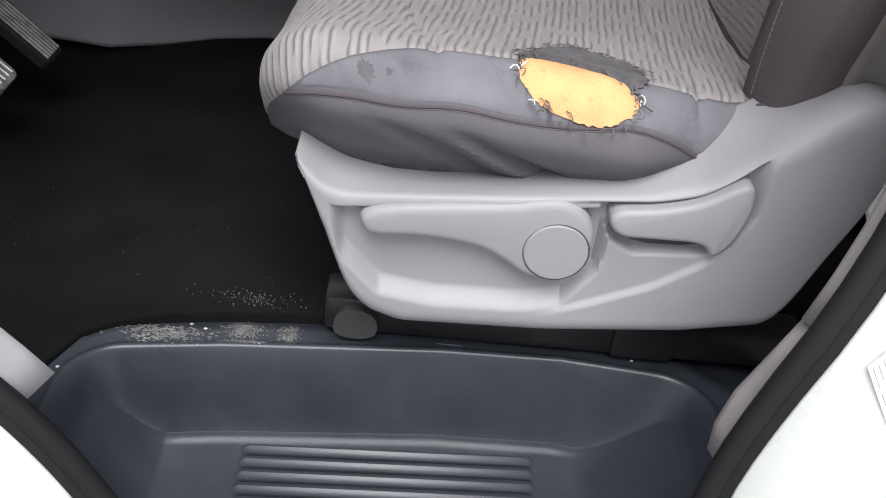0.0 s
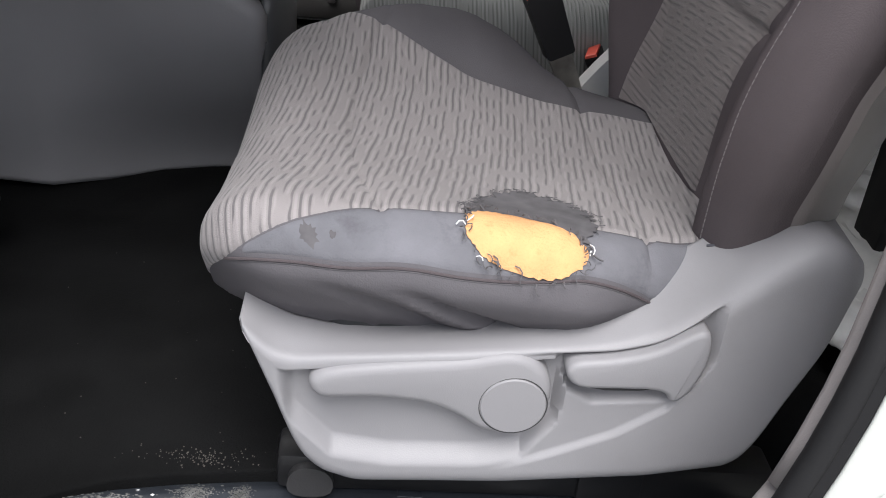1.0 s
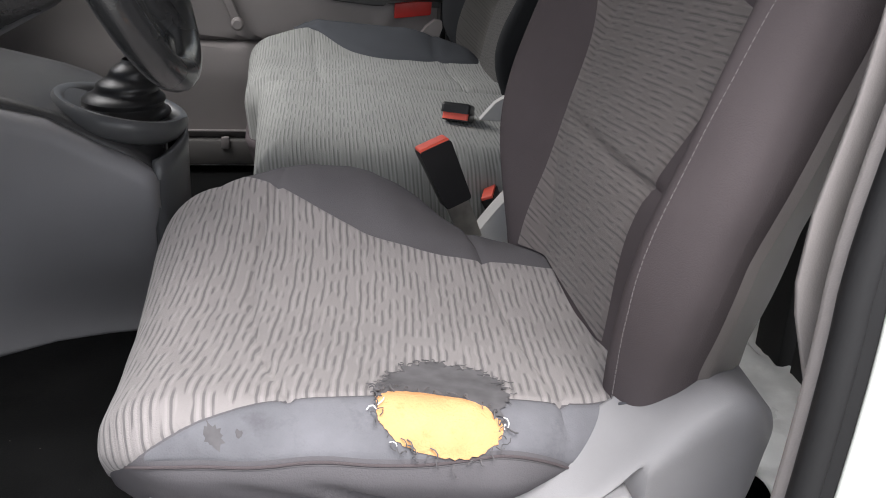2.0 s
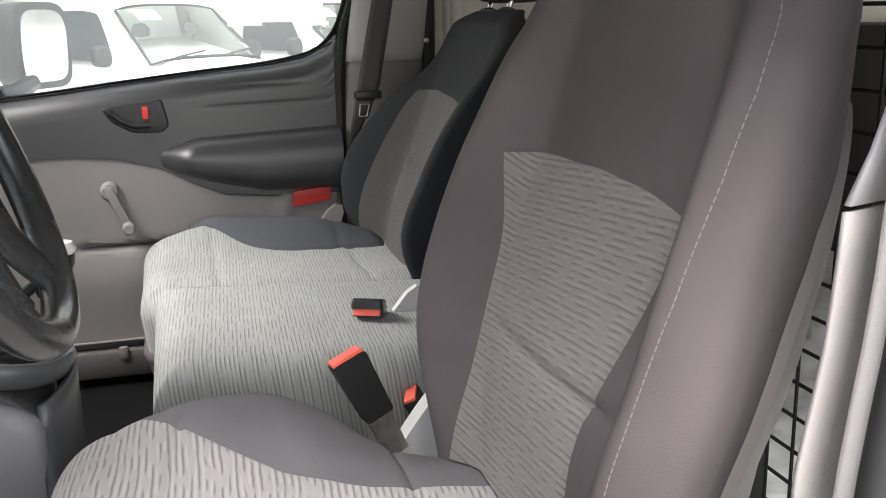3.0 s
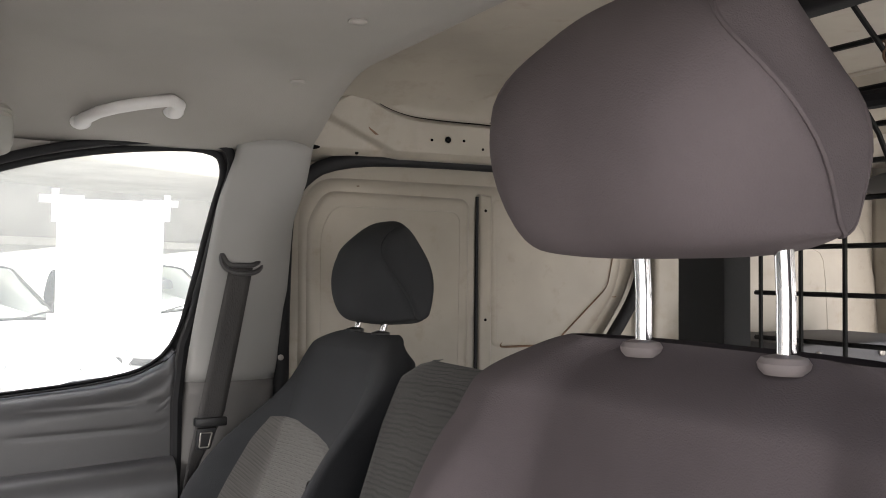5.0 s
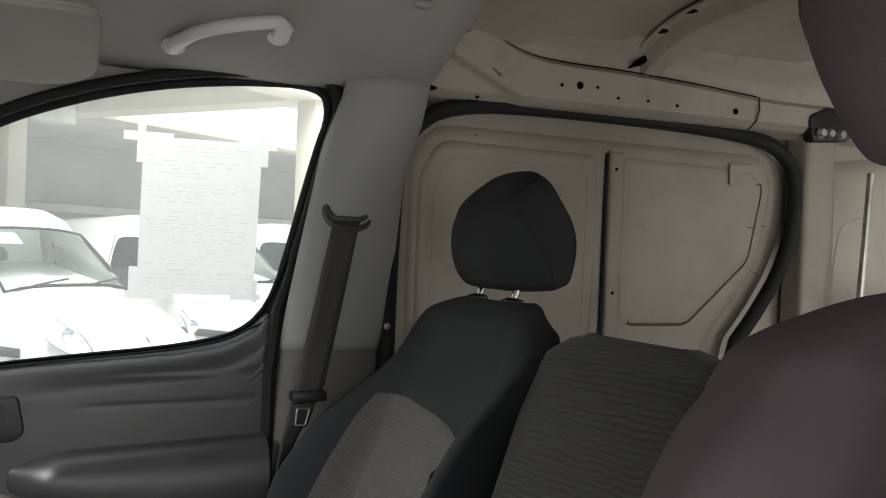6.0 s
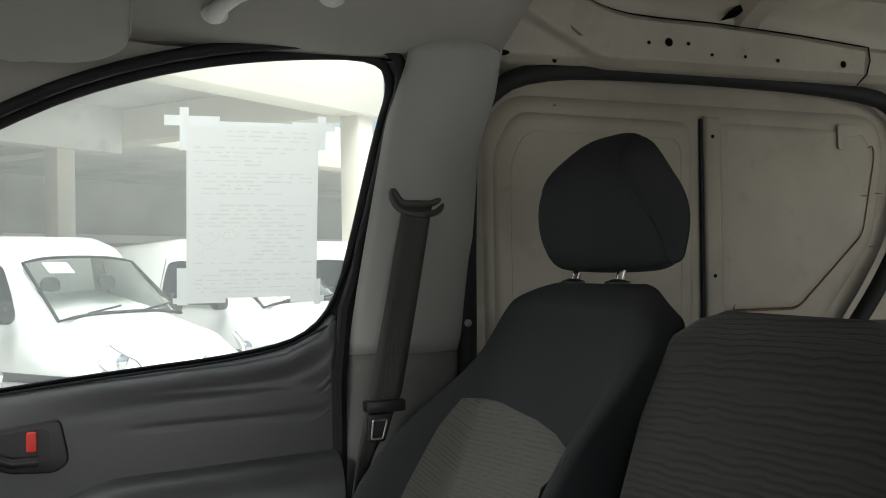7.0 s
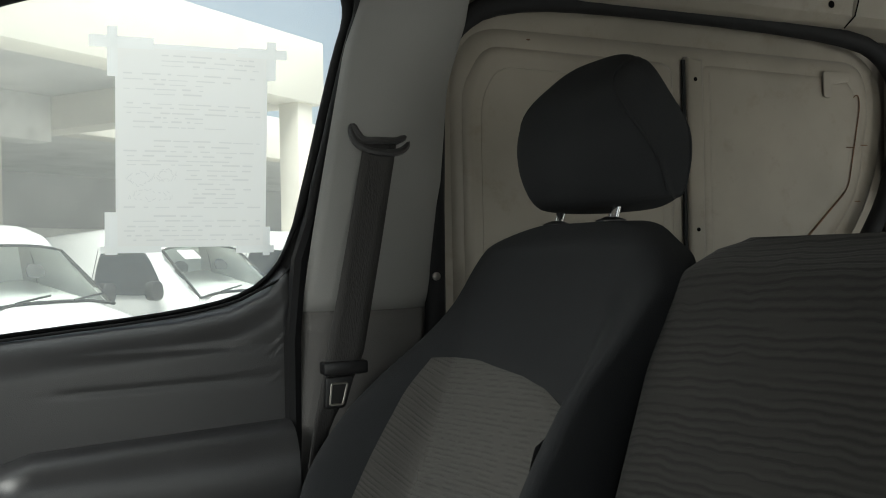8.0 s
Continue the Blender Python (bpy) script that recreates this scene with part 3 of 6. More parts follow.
def slide_shape(inset):
    """Outline of the sliding door's opening, x and z, drawn in by inset."""
    pts = [(0.945 + inset, 0.62), (0.945 + inset, 1.62), (0.975 + inset, 1.70 - inset * 0.5), (1.06 + inset * 0.5, 1.755 - inset), (1.30, 1.765 - inset), (1.78 - inset * 0.5, 1.755 - inset), (1.885 - inset, 1.71 - inset), (1.91 - inset, 1.63), (1.88 - inset, 1.48), (1.80 - inset, 1.36), (1.72 - inset, 1.27), (1.70 - inset, 0.62)]
    return rounded(pts, 4)


slide = thing("sliding_door", "cream painted inside of a sliding cargo door with dark seal", "door", (1.4, 1.44, 0.62))
panel = slide_shape(0.0)
part("door_skin", slab(panel, 0.02, lambda a, b, d: (a, 1.452 - d, b), 0.006), PRIMER, slide)
part("door_seal", tube([(a, 1.398, b - 0.003) for a, b in slide_shape(-0.003)], 0.0165, 10, True), RUBBER, slide, "black rubber seal")


def inset(outline, d):
    """The outline drawn in by d, each corner along its own bisector."""
    c = np.array(outline, float)
    a, b = c - np.roll(c, 1, 0), np.roll(c, -1, 0) - c
    a /= np.linalg.norm(a, axis=1)[:, None] + 1e-9
    b /= np.linalg.norm(b, axis=1)[:, None] + 1e-9
    t = a + b
    t /= np.linalg.norm(t, axis=1)[:, None] + 1e-9
    area = np.sum(c[:, 0] * np.roll(c[:, 1], -1) - np.roll(c[:, 0], -1) * c[:, 1])
    return c + np.stack([-t[:, 1], t[:, 0]], 1) * d * (1 if area > 0 else -1)


def pressed(outline, rise, width, y):
    """A raised sheet with a rolled edge, laid on the door."""
    rows, n = [], len(outline)
    for s, h in ((0, 0), (0.25, 0.6), (0.6, 0.95), (1, 1)):
        rows += [(q[0], y - rise * h, q[1]) for q in inset(outline, width * s)]
    f = [(k * n + i, k * n + (i + 1) % n, (k + 1) * n + (i + 1) % n, (k + 1) * n + i) for k in range(3) for i in range(n)]
    return rows, f + [tuple(3 * n + i for i in range(n))]


front_sheet = fillet([(0.985, 0.70), (0.985, 1.66), (1.035, 1.722), (1.845, 1.716), (1.872, 1.64), (1.835, 1.46), (1.70, 1.30), (1.66, 0.70)], 0.05)
rear_sheet = fillet([(1.462, 1.334), (1.462, 1.684), (1.80, 1.678), (1.832, 1.635), (1.798, 1.475), (1.635, 1.334)], 0.02)
part("inner_skin", pressed(front_sheet, 0.014, 0.030, 1.4365), PRIMER, slide)
part("front_panel", pressed(fillet([(1.005, 0.72), (1.005, 1.62), (1.045, 1.688), (1.402, 1.682), (1.388, 0.72)], 0.03), 0.007, 0.016, 1.4227), PRIMER, slide)
part("rear_panel", pressed(rear_sheet, 0.0035, 0.016, 1.4227), PRIMER, slide)
part("panel_crease", tube([(x, 1.4158, z) for x, z in fillet([(1.035, 0.74), (1.035, 1.60), (1.065, 1.655), (1.375, 1.650), (1.362, 0.74)], 0.03)], 0.0012, 5, True), PRIMER, slide)
part("edge_gap", tube([(x, 1.4205, z) for x, z in fillet([(1.478, 1.334), (1.635, 1.334), (1.798, 1.475), (1.832, 1.632), (1.826, 1.655)], 0.02)], [0.0012 + 0.0016 * math.sin(math.pi * clamp(k / 14)) for k in range(len(fillet([(1.478, 1.334), (1.635, 1.334), (1.798, 1.475), (1.832, 1.632), (1.826, 1.655)], 0.02)))], 6), RUST, slide, "brown open edge of the pressed panel")
part("corner_bracket", slab(fillet([(1.735, 1.640), (1.735, 1.688), (1.80, 1.690), (1.80, 1.672), (1.755, 1.665), (1.752, 1.640)], 0.006), 0.003, lambda a, b, d: (a, 1.4160 - d, b), 0.001), PRIMER, slide)
part("centre_strut", slab([(1.418, 0.70), (1.452, 0.70), (1.458, 1.690), (1.424, 1.694)], 0.026, lambda a, b, d: (a, 1.434 - d, b), 0.008), PRIMER, slide)
for z in (1.655, 1.40, 1.20):
    part("rivet_hole", lathe([(0.0035, 0), (0.0035, 0.0012)], 10, lambda a, b, h: (1.438 + a, 1.4078 - h, z + b)), VOID, slide)
part("gap_shadow_strip", tube([(1.413, 1.418, 0.72), (1.421, 1.418, 1.688)], 0.004, 6), RUBBER, slide)
for px, pz, ln in ((1.80, 1.55, 0.012), (1.835, 1.555, 0.010), (1.745, 1.655, 0.005), (1.12, 1.700, 0.004), (1.815, 1.45, 0.008)):
    part("rust_spot", slab([(px - ln, pz - 0.0006), (px, pz - 0.0014), (px + ln, pz - 0.0004), (px + ln * 0.6, pz + 0.0014), (px - ln * 0.7, pz + 0.001)], 0.0006, lambda a, b, d: (a, 1.4162 - d, b)), RUST, slide, "small brown rust mark")

# roof rail over the sliding door, with its holes
RAIL_X = [0.90, 0.96, 1.022, 1.060, 1.100, 1.158, 1.214, 1.290, 1.403, 1.590, 1.752, 1.891, 2.45]
RAIL_HI = [1.79, 1.815, 1.855, 1.888, 1.893, 1.862, 1.848, 1.844, 1.843, 1.834, 1.822, 1.820, 1.815]


def rail_top(x):
    return sum(lerp(RAIL_X, RAIL_HI, x + 0.010 * q) for q in (-2, -1, 0, 1, 2)) / 5


def rail_y(x, z):
    """The rail's inner face; its front end lies back below a slanting crease."""
    y = lerp([1.752, 1.762, 1.775, 1.90], [1.420, 1.368, 1.352, 1.336], z)
    above = z - (1.826 - 0.444 * (x - 1.055))
    y += 0.016 * (1 - smooth(above, -0.006, 0.006)) * smooth(x, 1.21, 1.16)
    for xs in (1.235, 1.62):
        y += 0.0025 * math.exp(-((x - xs) / 0.012) ** 2)
    return y + 0.007 * math.exp(-((x - 1.750) / 0.0035) ** 2)


def rail_skin(u, v):
    hi = rail_top(u)
    if v < 0.8:
        z = 1.752 + (hi - 1.752) * v / 0.8
        return (u, rail_y(u, z) + 0.006 * smooth(z, hi - 0.006, hi), z)
    t = (v - 0.8) / 0.2
    return (u, 1.350 - 0.055 * smooth(t, 0.12, 1.0) + 0.006 * math.exp(-(t / 0.10) ** 2), hi + 0.004 + (max(1.915, hi + 0.02) - hi) * t)


rail = part("side_rail", grid(rail_skin, 230, 60, (0.93, 2.4)), PRIMER, east)
for hx, hz, r in ((1.267, 1.803, 0.0032), (1.307, 1.806, 0.0075), (1.347, 1.806, 0.0032), (1.397, 1.790, 0.003), (1.468, 1.791, 0.003), (1.540, 1.788, 0.0035), (1.690, 1.790, 0.0065), (1.10, 1.768, 0.004), (1.035, 1.862, 0.0045)):
    part("hole_plug", lathe([(r, 0), (r, 0.0012)], 12, lambda a, b, h: (hx + a, rail_y(hx, hz) - 0.0012 - h, hz + b)), VOID, rail)
part("panel_gap", tube([(x, 1.3475, rail_top(x) + 0.003) for x in np.linspace(1.06, 1.75, 60)] + [(1.752, 1.346, 1.80), (1.749, 1.352, 1.775), (1.742, 1.37, 1.757)], [0.0008 + 0.0006 * smooth(k, 8, 20) for k in range(63)], 6), VOID, rail)
part("rust_streak", slab([(1.115, 1.822), (1.128, 1.814), (1.140, 1.806), (1.132, 1.806), (1.118, 1.816)], 0.0008, lambda a, b, d: (a, rail_y(a, b) - 0.0006 - d, b)), RUST, rail, "brown rust streak")
# solid dark wedge that stands in for the shaded gap beside the rail
part("rail_bracket", slab(fillet([(1.405, 1.847), (1.428, 1.868), (1.462, 1.888), (1.472, 1.882), (1.436, 1.856)], 0.005), 0.008, lambda a, b, d: (a, 1.336 - d, b), 0.003), VOID, rail, "dark gap at the cross rail's end")
roller = thing("door_roller", "black steel sliding door roller bracket", "bracket", (1.93, 1.36, 1.76))
part("bracket_plate", slab(fillet([(1.90, 1.742), (1.89, 1.80), (1.95, 1.825), (2.02, 1.80), (2.01, 1.75)], 0.015), 0.03, lambda a, b, d: (a, 1.372 - d, b), 0.006), BLACK, roller)
for rx in (1.915, 1.940, 1.972):
    part("roller", lathe([(0.010, 0), (0.012, 0.006), (0.008, 0.016)], 14, lambda a, b, h: (rx + a, 1.342 - h, 1.762 + b)), STEEL, roller)
part("slot", slab([(0.022 * math.cos(a), 0.0048 * math.sin(a)) for a in [k * 0.3927 for k in range(16)]], 0.002, lambda a, b, d: (0.992 + a, rail_y(0.992 + a, 1.774 + b) - 0.0008 - d, 1.774 + b)), VOID, rail)
part("wall_panel", pressed(rounded([(1.93, 0.62), (1.93, 1.60), (1.98, 1.72), (2.5, 1.74), (2.84, 1.70), (2.84, 0.62)], 4), 0.02, 0.05, 1.46), PRIMER, east)
part("wall_back", block(0.90, 2.85, 1.465, 1.49, 0.36, 1.96, 0.005), PRIMER, east)
part("wall_recess", pressed(rounded([(2.06, 0.8), (2.06, 1.52), (2.12, 1.60), (2.55, 1.60), (2.60, 1.52), (2.60, 0.8)], 4), -0.015, 0.025, 1.4385), PRIMER, east)
part("rear_post", slab([(1.915, 0.6), (1.93, 1.80), (2.02, 1.80), (2.03, 1.2), (2.0, 0.6)], 0.06, lambda a, b, d: (a, 1.45 - d, b), 0.015), PRIMER, east)

# cross rails under the cargo roof
for k, xr in enumerate((1.475, 2.1, 2.6)):
    def bow(u, v, xr=xr):
        y = -0.44 + 1.82 * u
        e = abs(y - 0.48) / 0.94
        return (xr + lerp([0, 0.2, 0.35, 0.65, 0.8, 1], [-0.052, -0.030, -0.018, 0.018, 0.030, 0.052], v), y, roof_z(y) - 0.008 - lerp([0, 0.2, 0.35, 0.65, 0.8, 1], [0.0, 0.004, 0.030, 0.030, 0.004, 0.0], v))
    bw = part("roof_bow", grid(bow, 40, 20), PRIMER, label="cream pressed steel roof cross rail", kind="structure", category="beam", solid=0.004)
    for yy in (1.27, 1.18, 0.98, 0.6):
        zz = roof_z(yy) - 0.010
        for dx in (-0.040, 0.040):
            part("slot", block(xr + dx - 0.006, xr + dx + 0.006, yy - 0.018, yy + 0.018, zz - 0.005, zz + 0.002, 0.002), VOID, bw)

# passenger's B-pillar with the belt
pp = thing("pillar_cover", "grey passenger pillar cover with darker lower part", "pillar", (0.86, 1.38, FLOOR), kind="structure")


def pas_pillar(u, v):
    z = u
    x0 = lerp([0.58, 1.00, 1.17, 1.40, 1.65, 1.74, 1.80], [0.70, 0.71, 0.725, 0.757, 0.797, 0.828, 0.84], z)
    x1 = lerp([0.58, 1.29, 1.32, 1.61, 1.70, 1.80], [0.945, 0.945, 0.958, 0.968, 0.995, 1.01], z)
    yb = 1.445 - 0.055 * smooth(z, 1.2, 1.85)
    return (x0 + (x1 - x0) * v, yb - 0.075 * math.sin(math.pi * clamp(v * 0.93 + 0.07)) ** 0.38, z)


part("lower_cover", grid(pas_pillar, 24, 14, (0.58, 1.2905)), PILLAR_LOW, pp, solid=0.004)
part("upper_cover", grid(pas_pillar, 24, 14, (1.2905, 1.78)), PILLAR, pp, solid=0.004)
part("backing", slab([(0.735, 0.40), (0.735, 1.25), (0.775, 1.40), (0.832, 1.70), (0.85, 1.80), (0.965, 1.80), (0.965, 0.40)], 0.02, lambda a, b, d: (a, 1.446 + d, b)), DARK, pp)
part("latch_cap", lathe([(0.006, 0), (0.006, 0.003), (0.002, 0.004)], 12, lambda a, b, h: (0.93 + a, 1.362 - h, 1.335 + b)), STEEL, pp)
belt = thing("seat_belt", "dark grey passenger seat belt hanging from its anchor", "seat belt", (0.86, 1.34, 1.52))
part("anchor_loop", tube(rounded([(0.806, 1.356, 1.548), (0.811, 1.350, 1.534), (0.819, 1.344, 1.523), (0.838, 1.338, 1.524), (0.862, 1.338, 1.523), (0.874, 1.344, 1.528), (0.886, 1.352, 1.536), (0.884, 1.348, 1.520), (0.872, 1.342, 1.509), (0.842, 1.338, 1.506), (0.812, 1.346, 1.514), (0.803, 1.354, 1.534)], 4), 0.0052, 8, True), DARK, belt, "dark plastic belt guide")


def strap(u, v):
    """Webbing from the guide down past the stop, turning edge on behind the seat's wing."""
    z = 1.520 - 0.445 * u
    left = lerp([1.07, 1.10, 1.14, 1.235, 1.52], [0.728, 0.732, 0.738, 0.757, 0.817], z)
    wide = lerp([1.07, 1.14, 1.21, 1.235, 1.52], [0.020, 0.026, 0.046, 0.052, 0.048], z)
    return (left + wide * v, 1.343 - 0.006 * math.sin(3 * u) + 0.012 * v * smooth(z, 1.20, 1.10), z)


part("strap", grid(strap, 30, 4), BELT, belt, solid=0.0015)
tng = part("tongue", slab(fillet([(-0.014, -0.022), (0.014, -0.022), (0.020, 0.020), (-0.020, 0.020)], 0.005), 0.008, lambda a, b, d: (0.770 + a + b * 0.18, 1.338 - d, 1.186 + b), 0.002), BLACK, belt, "black belt tongue")
part("tongue_plate", tube([(0.770 + a + b * 0.18, 1.329, 1.186 + b) for a, b in fillet([(-0.009, -0.017), (0.009, -0.017), (0.011, 0.011), (-0.011, 0.011)], 0.003)], 0.0016, 6, True), STEEL, tng)
part("belt_stop", block(0.750, 0.813, 1.326, 1.350, 1.208, 1.226, 0.004), BLACK, belt)


# ---- passenger's door ----
def win_low(x):
    return lerp([-0.5, -0.017, 0.35, 0.577, 0.65, 0.70, 0.73, 0.75], [1.19, 1.228, 1.272, 1.292, 1.305, 1.33, 1.362, 1.40], x)


def win_y(z):
    return 1.462 - 0.13 * (z - 1.30)


WINDOW = rounded([(-0.50, 1.20), (-0.017, 1.228), (0.35, 1.272), (0.60, 1.294), (0.705, 1.325), (0.752, 1.415), (0.80, 1.64), (0.823, 1.715), (0.80, 1.762), (0.655, 1.755), (0.518, 1.735), (0.39, 1.70), (0.27, 1.65), (-0.05, 1.47), (-0.42, 1.235)], 4)
door = thing("passenger_door", "passenger door with charcoal and grey plastic trim", "door", (0.3, 1.44, FLOOR))
part("window_seal", tube([(x, win_y(z) - 0.008, z) for x, z in WINDOW], [0.003 + 0.005 * smooth(z, 1.38, 1.48) if x > 0.3 else 0.003 + 0.005 * smooth(z, win_low(x) + 0.02, win_low(x) + 0.08) for x, z in WINDOW], 10, True), RUBBER, door, "black rubber window channel")
part("window_channel", tube([(x + 0.013 * (1 if x > 0.7 else 0), win_y(z) - 0.030, z + (0.014 if z > 1.45 else -0.004)) for x, z in WINDOW], [0.002 + 0.0075 * smooth(z, win_low(x) + 0.01 if x < 0.7 else 1.36, win_low(x) + 0.07 if x < 0.7 else 1.44) for x, z in WINDOW], 10, True), RUBBER, door)
outer = [(x + (0.05 if x > 0.6 else -0.02), z + (0.04 if z > 1.42 else -0.06)) for x, z in WINDOW]
nw = len(WINDOW)
part("window_frame", ([(x, win_y(z) + 0.010, z) for x, z in WINDOW] + [(x, win_y(z) + 0.010, z) for x, z in outer], [(i, (i + 1) % nw, nw + (i + 1) % nw, nw + i) for i in range(nw)]), BLACK, door, "black window frame", solid=0.012)
pane = part("window_pane", slab(WINDOW, 0.003, lambda a, b, d: (a, win_y(b) + d, b)), GLASS, door, "clear side window glass")
pane.visible_shadow = False

def split(x):
    """The line where the charcoal upper trim meets the grey lower trim."""
    return lerp([-0.5, -0.05, 0.04, 0.12, 0.22, 0.31, 0.38, 0.45, 0.55, 0.72], [1.05, 1.085, 1.100, 1.100, 1.090, 1.065, 1.025, 0.995, 0.985, 0.985], x)


def upper_trim(u, v):
    x = u
    lo, hi = split(x), win_low(x) - 0.004
    drop, deep = 0.058, 0.056
    if v < 0.72:
        z, y = lo + (hi - drop - lo) * v / 0.72, 1.400
    else:
        # the top rolls over to lie level beside the glass
        a = (v - 0.72) / 0.28 * math.pi / 2
        z, y = hi - drop + drop * math.sin(a), 1.400 + deep * (1 - math.cos(a))
    y += 0.0018 * math.exp(-((z - (1.235 + 0.02 * x)) / 0.005) ** 2) * smooth(x, 0.40, 0.46)
    y += 0.0016 * math.exp(-((z - (1.190 + 0.02 * x)) / 0.005) ** 2) * smooth(x, 0.40, 0.46)
    return (x, y, z)


part("upper_trim", grid(upper_trim, 90, 170, (-0.5, 0.728)), DOOR_TOP, door, "charcoal plastic upper door trim", solid=0.01)


def ledge(u, v):
    x = u
    a = v * math.pi / 2
    return (x, 1.448 + 0.014 * math.sin(a), win_low(x) - 0.016 + 0.012 * math.cos(a) + 0.006)


part("sill_ledge", grid(ledge, 60, 8, (-0.5, 0.745)), DOOR_TOP, door)


def lower_trim(u, v):
    x = u
    lo, hi = 0.60, split(x) + 0.003
    z = lo + (hi - lo) * v
    y = 1.415 - 0.02 * smooth(z, 0.93, 0.80) + 0.004 * math.exp(-((hi - z) / 0.006) ** 2)
    pocket = smooth(x, 0.10, 0.14) * smooth(x, 0.66, 0.62) * smooth(z, 0.87, 0.888) * smooth(z, 0.906, 0.890)
    y += 0.03 * pocket
    arm = math.exp(-((x - (0.585 - (z - 0.95) * -0.25)) / 0.02) ** 2) * smooth(z, 0.86, 0.97)
    y -= 0.012 * arm
    return (x, y, z)


part("lower_trim", grid(lower_trim, 110, 70, (-0.5, 0.722)), GREY_DOOR, door, "light grey lower door trim", solid=0.01)


def armrest(u, v):
    """A long padded rest that swells out of the door."""
    x = 0.285 + 0.435 * u
    k = smooth(u, 0.0, 0.22)
    a = math.pi * (v - 0.5)
    top = lerp([0, 0.25, 1], [1.095, 1.130, 1.146], u)
    low = lerp([0, 0.3, 0.6, 1], [1.075, 1.03, 1.0, 0.998], u)
    mid, half = (top + low) / 2, (top - low) / 2
    return (x, 1.414 - 0.075 * k * max(math.cos(a), 0) ** 0.6, mid + half * math.sin(a))


part("armrest", grid(armrest, 40, 24), DOOR_TOP, door, "charcoal padded armrest")
part("trim_edge", tube([(0.728, 1.40, 0.62), (0.728, 1.40, 1.25), (0.742, 1.41, 1.36), (0.765, 1.42, 1.42)], 0.012, 8), RUBBER, door)

hd = part("handle_bezel", slab(fillet([(0.192, 1.205), (0.325, 1.222), (0.337, 1.160), (0.318, 1.145), (0.255, 1.148), (0.213, 1.172)], 0.012), 0.014, lambda a, b, d: (a, 1.412 - d, b), 0.004), BLACK, door, "glossy black inner door handle")
part("handle_cup", slab(fillet([(0.205, 1.198), (0.308, 1.210), (0.312, 1.165), (0.258, 1.160), (0.222, 1.180)], 0.012), 0.002, lambda a, b, d: (a, 1.3975 - d, b)), BLACK, hd)
part("handle_pull", tube([(0.212, 1.393, 1.196), (0.235, 1.388, 1.176), (0.262, 1.386, 1.165), (0.295, 1.388, 1.166)], 0.007, 10), BLACK, hd)
part("lock_tab", slab(fillet([(-0.007, -0.014), (0.007, -0.014), (0.007, 0.014), (-0.007, 0.014)], 0.003), 0.006, lambda a, b, d: (0.287 + a, 1.396 - d, 1.192 + b), 0.002), RED, hd, "red lock tab")
ck = part("crank_boss", lathe([(0.022, 0), (0.022, 0.010), (0.016, 0.018)], 20, lambda a, b, h: (0.195 + a, 1.408 - h, 1.020 + b)), GREY_DOOR, door, "grey window crank")
part("crank_arm", slab(fillet([(-0.011, 0.012), (0.011, 0.012), (0.010, -0.095), (-0.010, -0.095)], 0.008), 0.010, lambda a, b, d: (0.195 + a - b * 0.42, 1.392 - d, 1.020 + b), 0.003), GREY_DOOR, ck)
part("crank_knob", lathe([(0.009, 0), (0.015, 0.006), (0.015, 0.024), (0.010, 0.030)], 18, lambda a, b, h: (0.230 + a, 1.384 - h, 0.938 + b)), GREY_DOOR, ck)
part("reflector", slab(fillet([(0.603, 0.957), (0.692, 0.968), (0.694, 1.004), (0.603, 0.993)], 0.004), 0.008, lambda a, b, d: (a, 1.398 - d, b), 0.002), RED, door, "red door edge reflector")
part("pocket_shelf", grid(lambda u, v: (u, 1.395 - 0.05 * v, 0.67 + 0.018 * smooth(v, 0.6, 1)), 20, 6, (-0.1, 0.7)), GREY_DOOR, door, solid=0.006)
cup = part("pocket_tray", block(0.08, 0.30, 1.33, 1.40, 0.600, 0.665, 0.012), PILLAR_LOW, door, "grey tray in the door pocket")
part("tray_catch", block(0.185, 0.205, 1.322, 1.335, 0.645, 0.675, 0.004), GREY_DOOR, cup)
part("outer_skin", block(-0.55, 0.75, 1.475, 1.495, 0.36, 1.19, 0.005), PAINT, door)

# lining above the door, grab handle and sun visor
part("side_lining", grid(lambda u, v: (u, lerp([0, 0.3, 1], [1.405, 1.40, 1.33], v), lerp([0, 1], [lerp([-0.5, -0.42, -0.05, 0.27, 0.39, 0.518, 0.655, 0.80, 0.86, 1.0], [1.19, 1.24, 1.48, 1.66, 1.71, 1.746, 1.767, 1.773, 1.765, 1.76], u), lerp([-0.75, -0.4, 0.2, 1.0], [1.60, 1.72, 1.83, 1.84], u)], v)), 50, 10, (-0.5, 0.99)), LINER, label="grey cloth lining above the passenger door", kind="structure", category="trim", solid=0.01)
grab = thing("grab_handle", "pale grey plastic ceiling grab handle", "handle", (0.61, 1.28, 1.80))
GRIP = [(0.530, 1.288, 1.781), (0.534, 1.262, 1.784), (0.552, 1.218, 1.791), (0.580, 1.196, 1.798), (0.612, 1.187, 1.805), (0.645, 1.186, 1.812), (0.674, 1.194, 1.818), (0.689, 1.216, 1.815), (0.687, 1.246, 1.806)]
gx, gy, gz = (np.interp(np.linspace(0, 8, 41), range(9), [q[k] for q in GRIP]) for k in range(3))
part("grip", tube(list(zip(gx, gy, gz)), [0.0125 + 0.003 * smooth(abs(k - 20), 12, 19) for k in range(41)], 14, flat=0.85), PALE, grab)
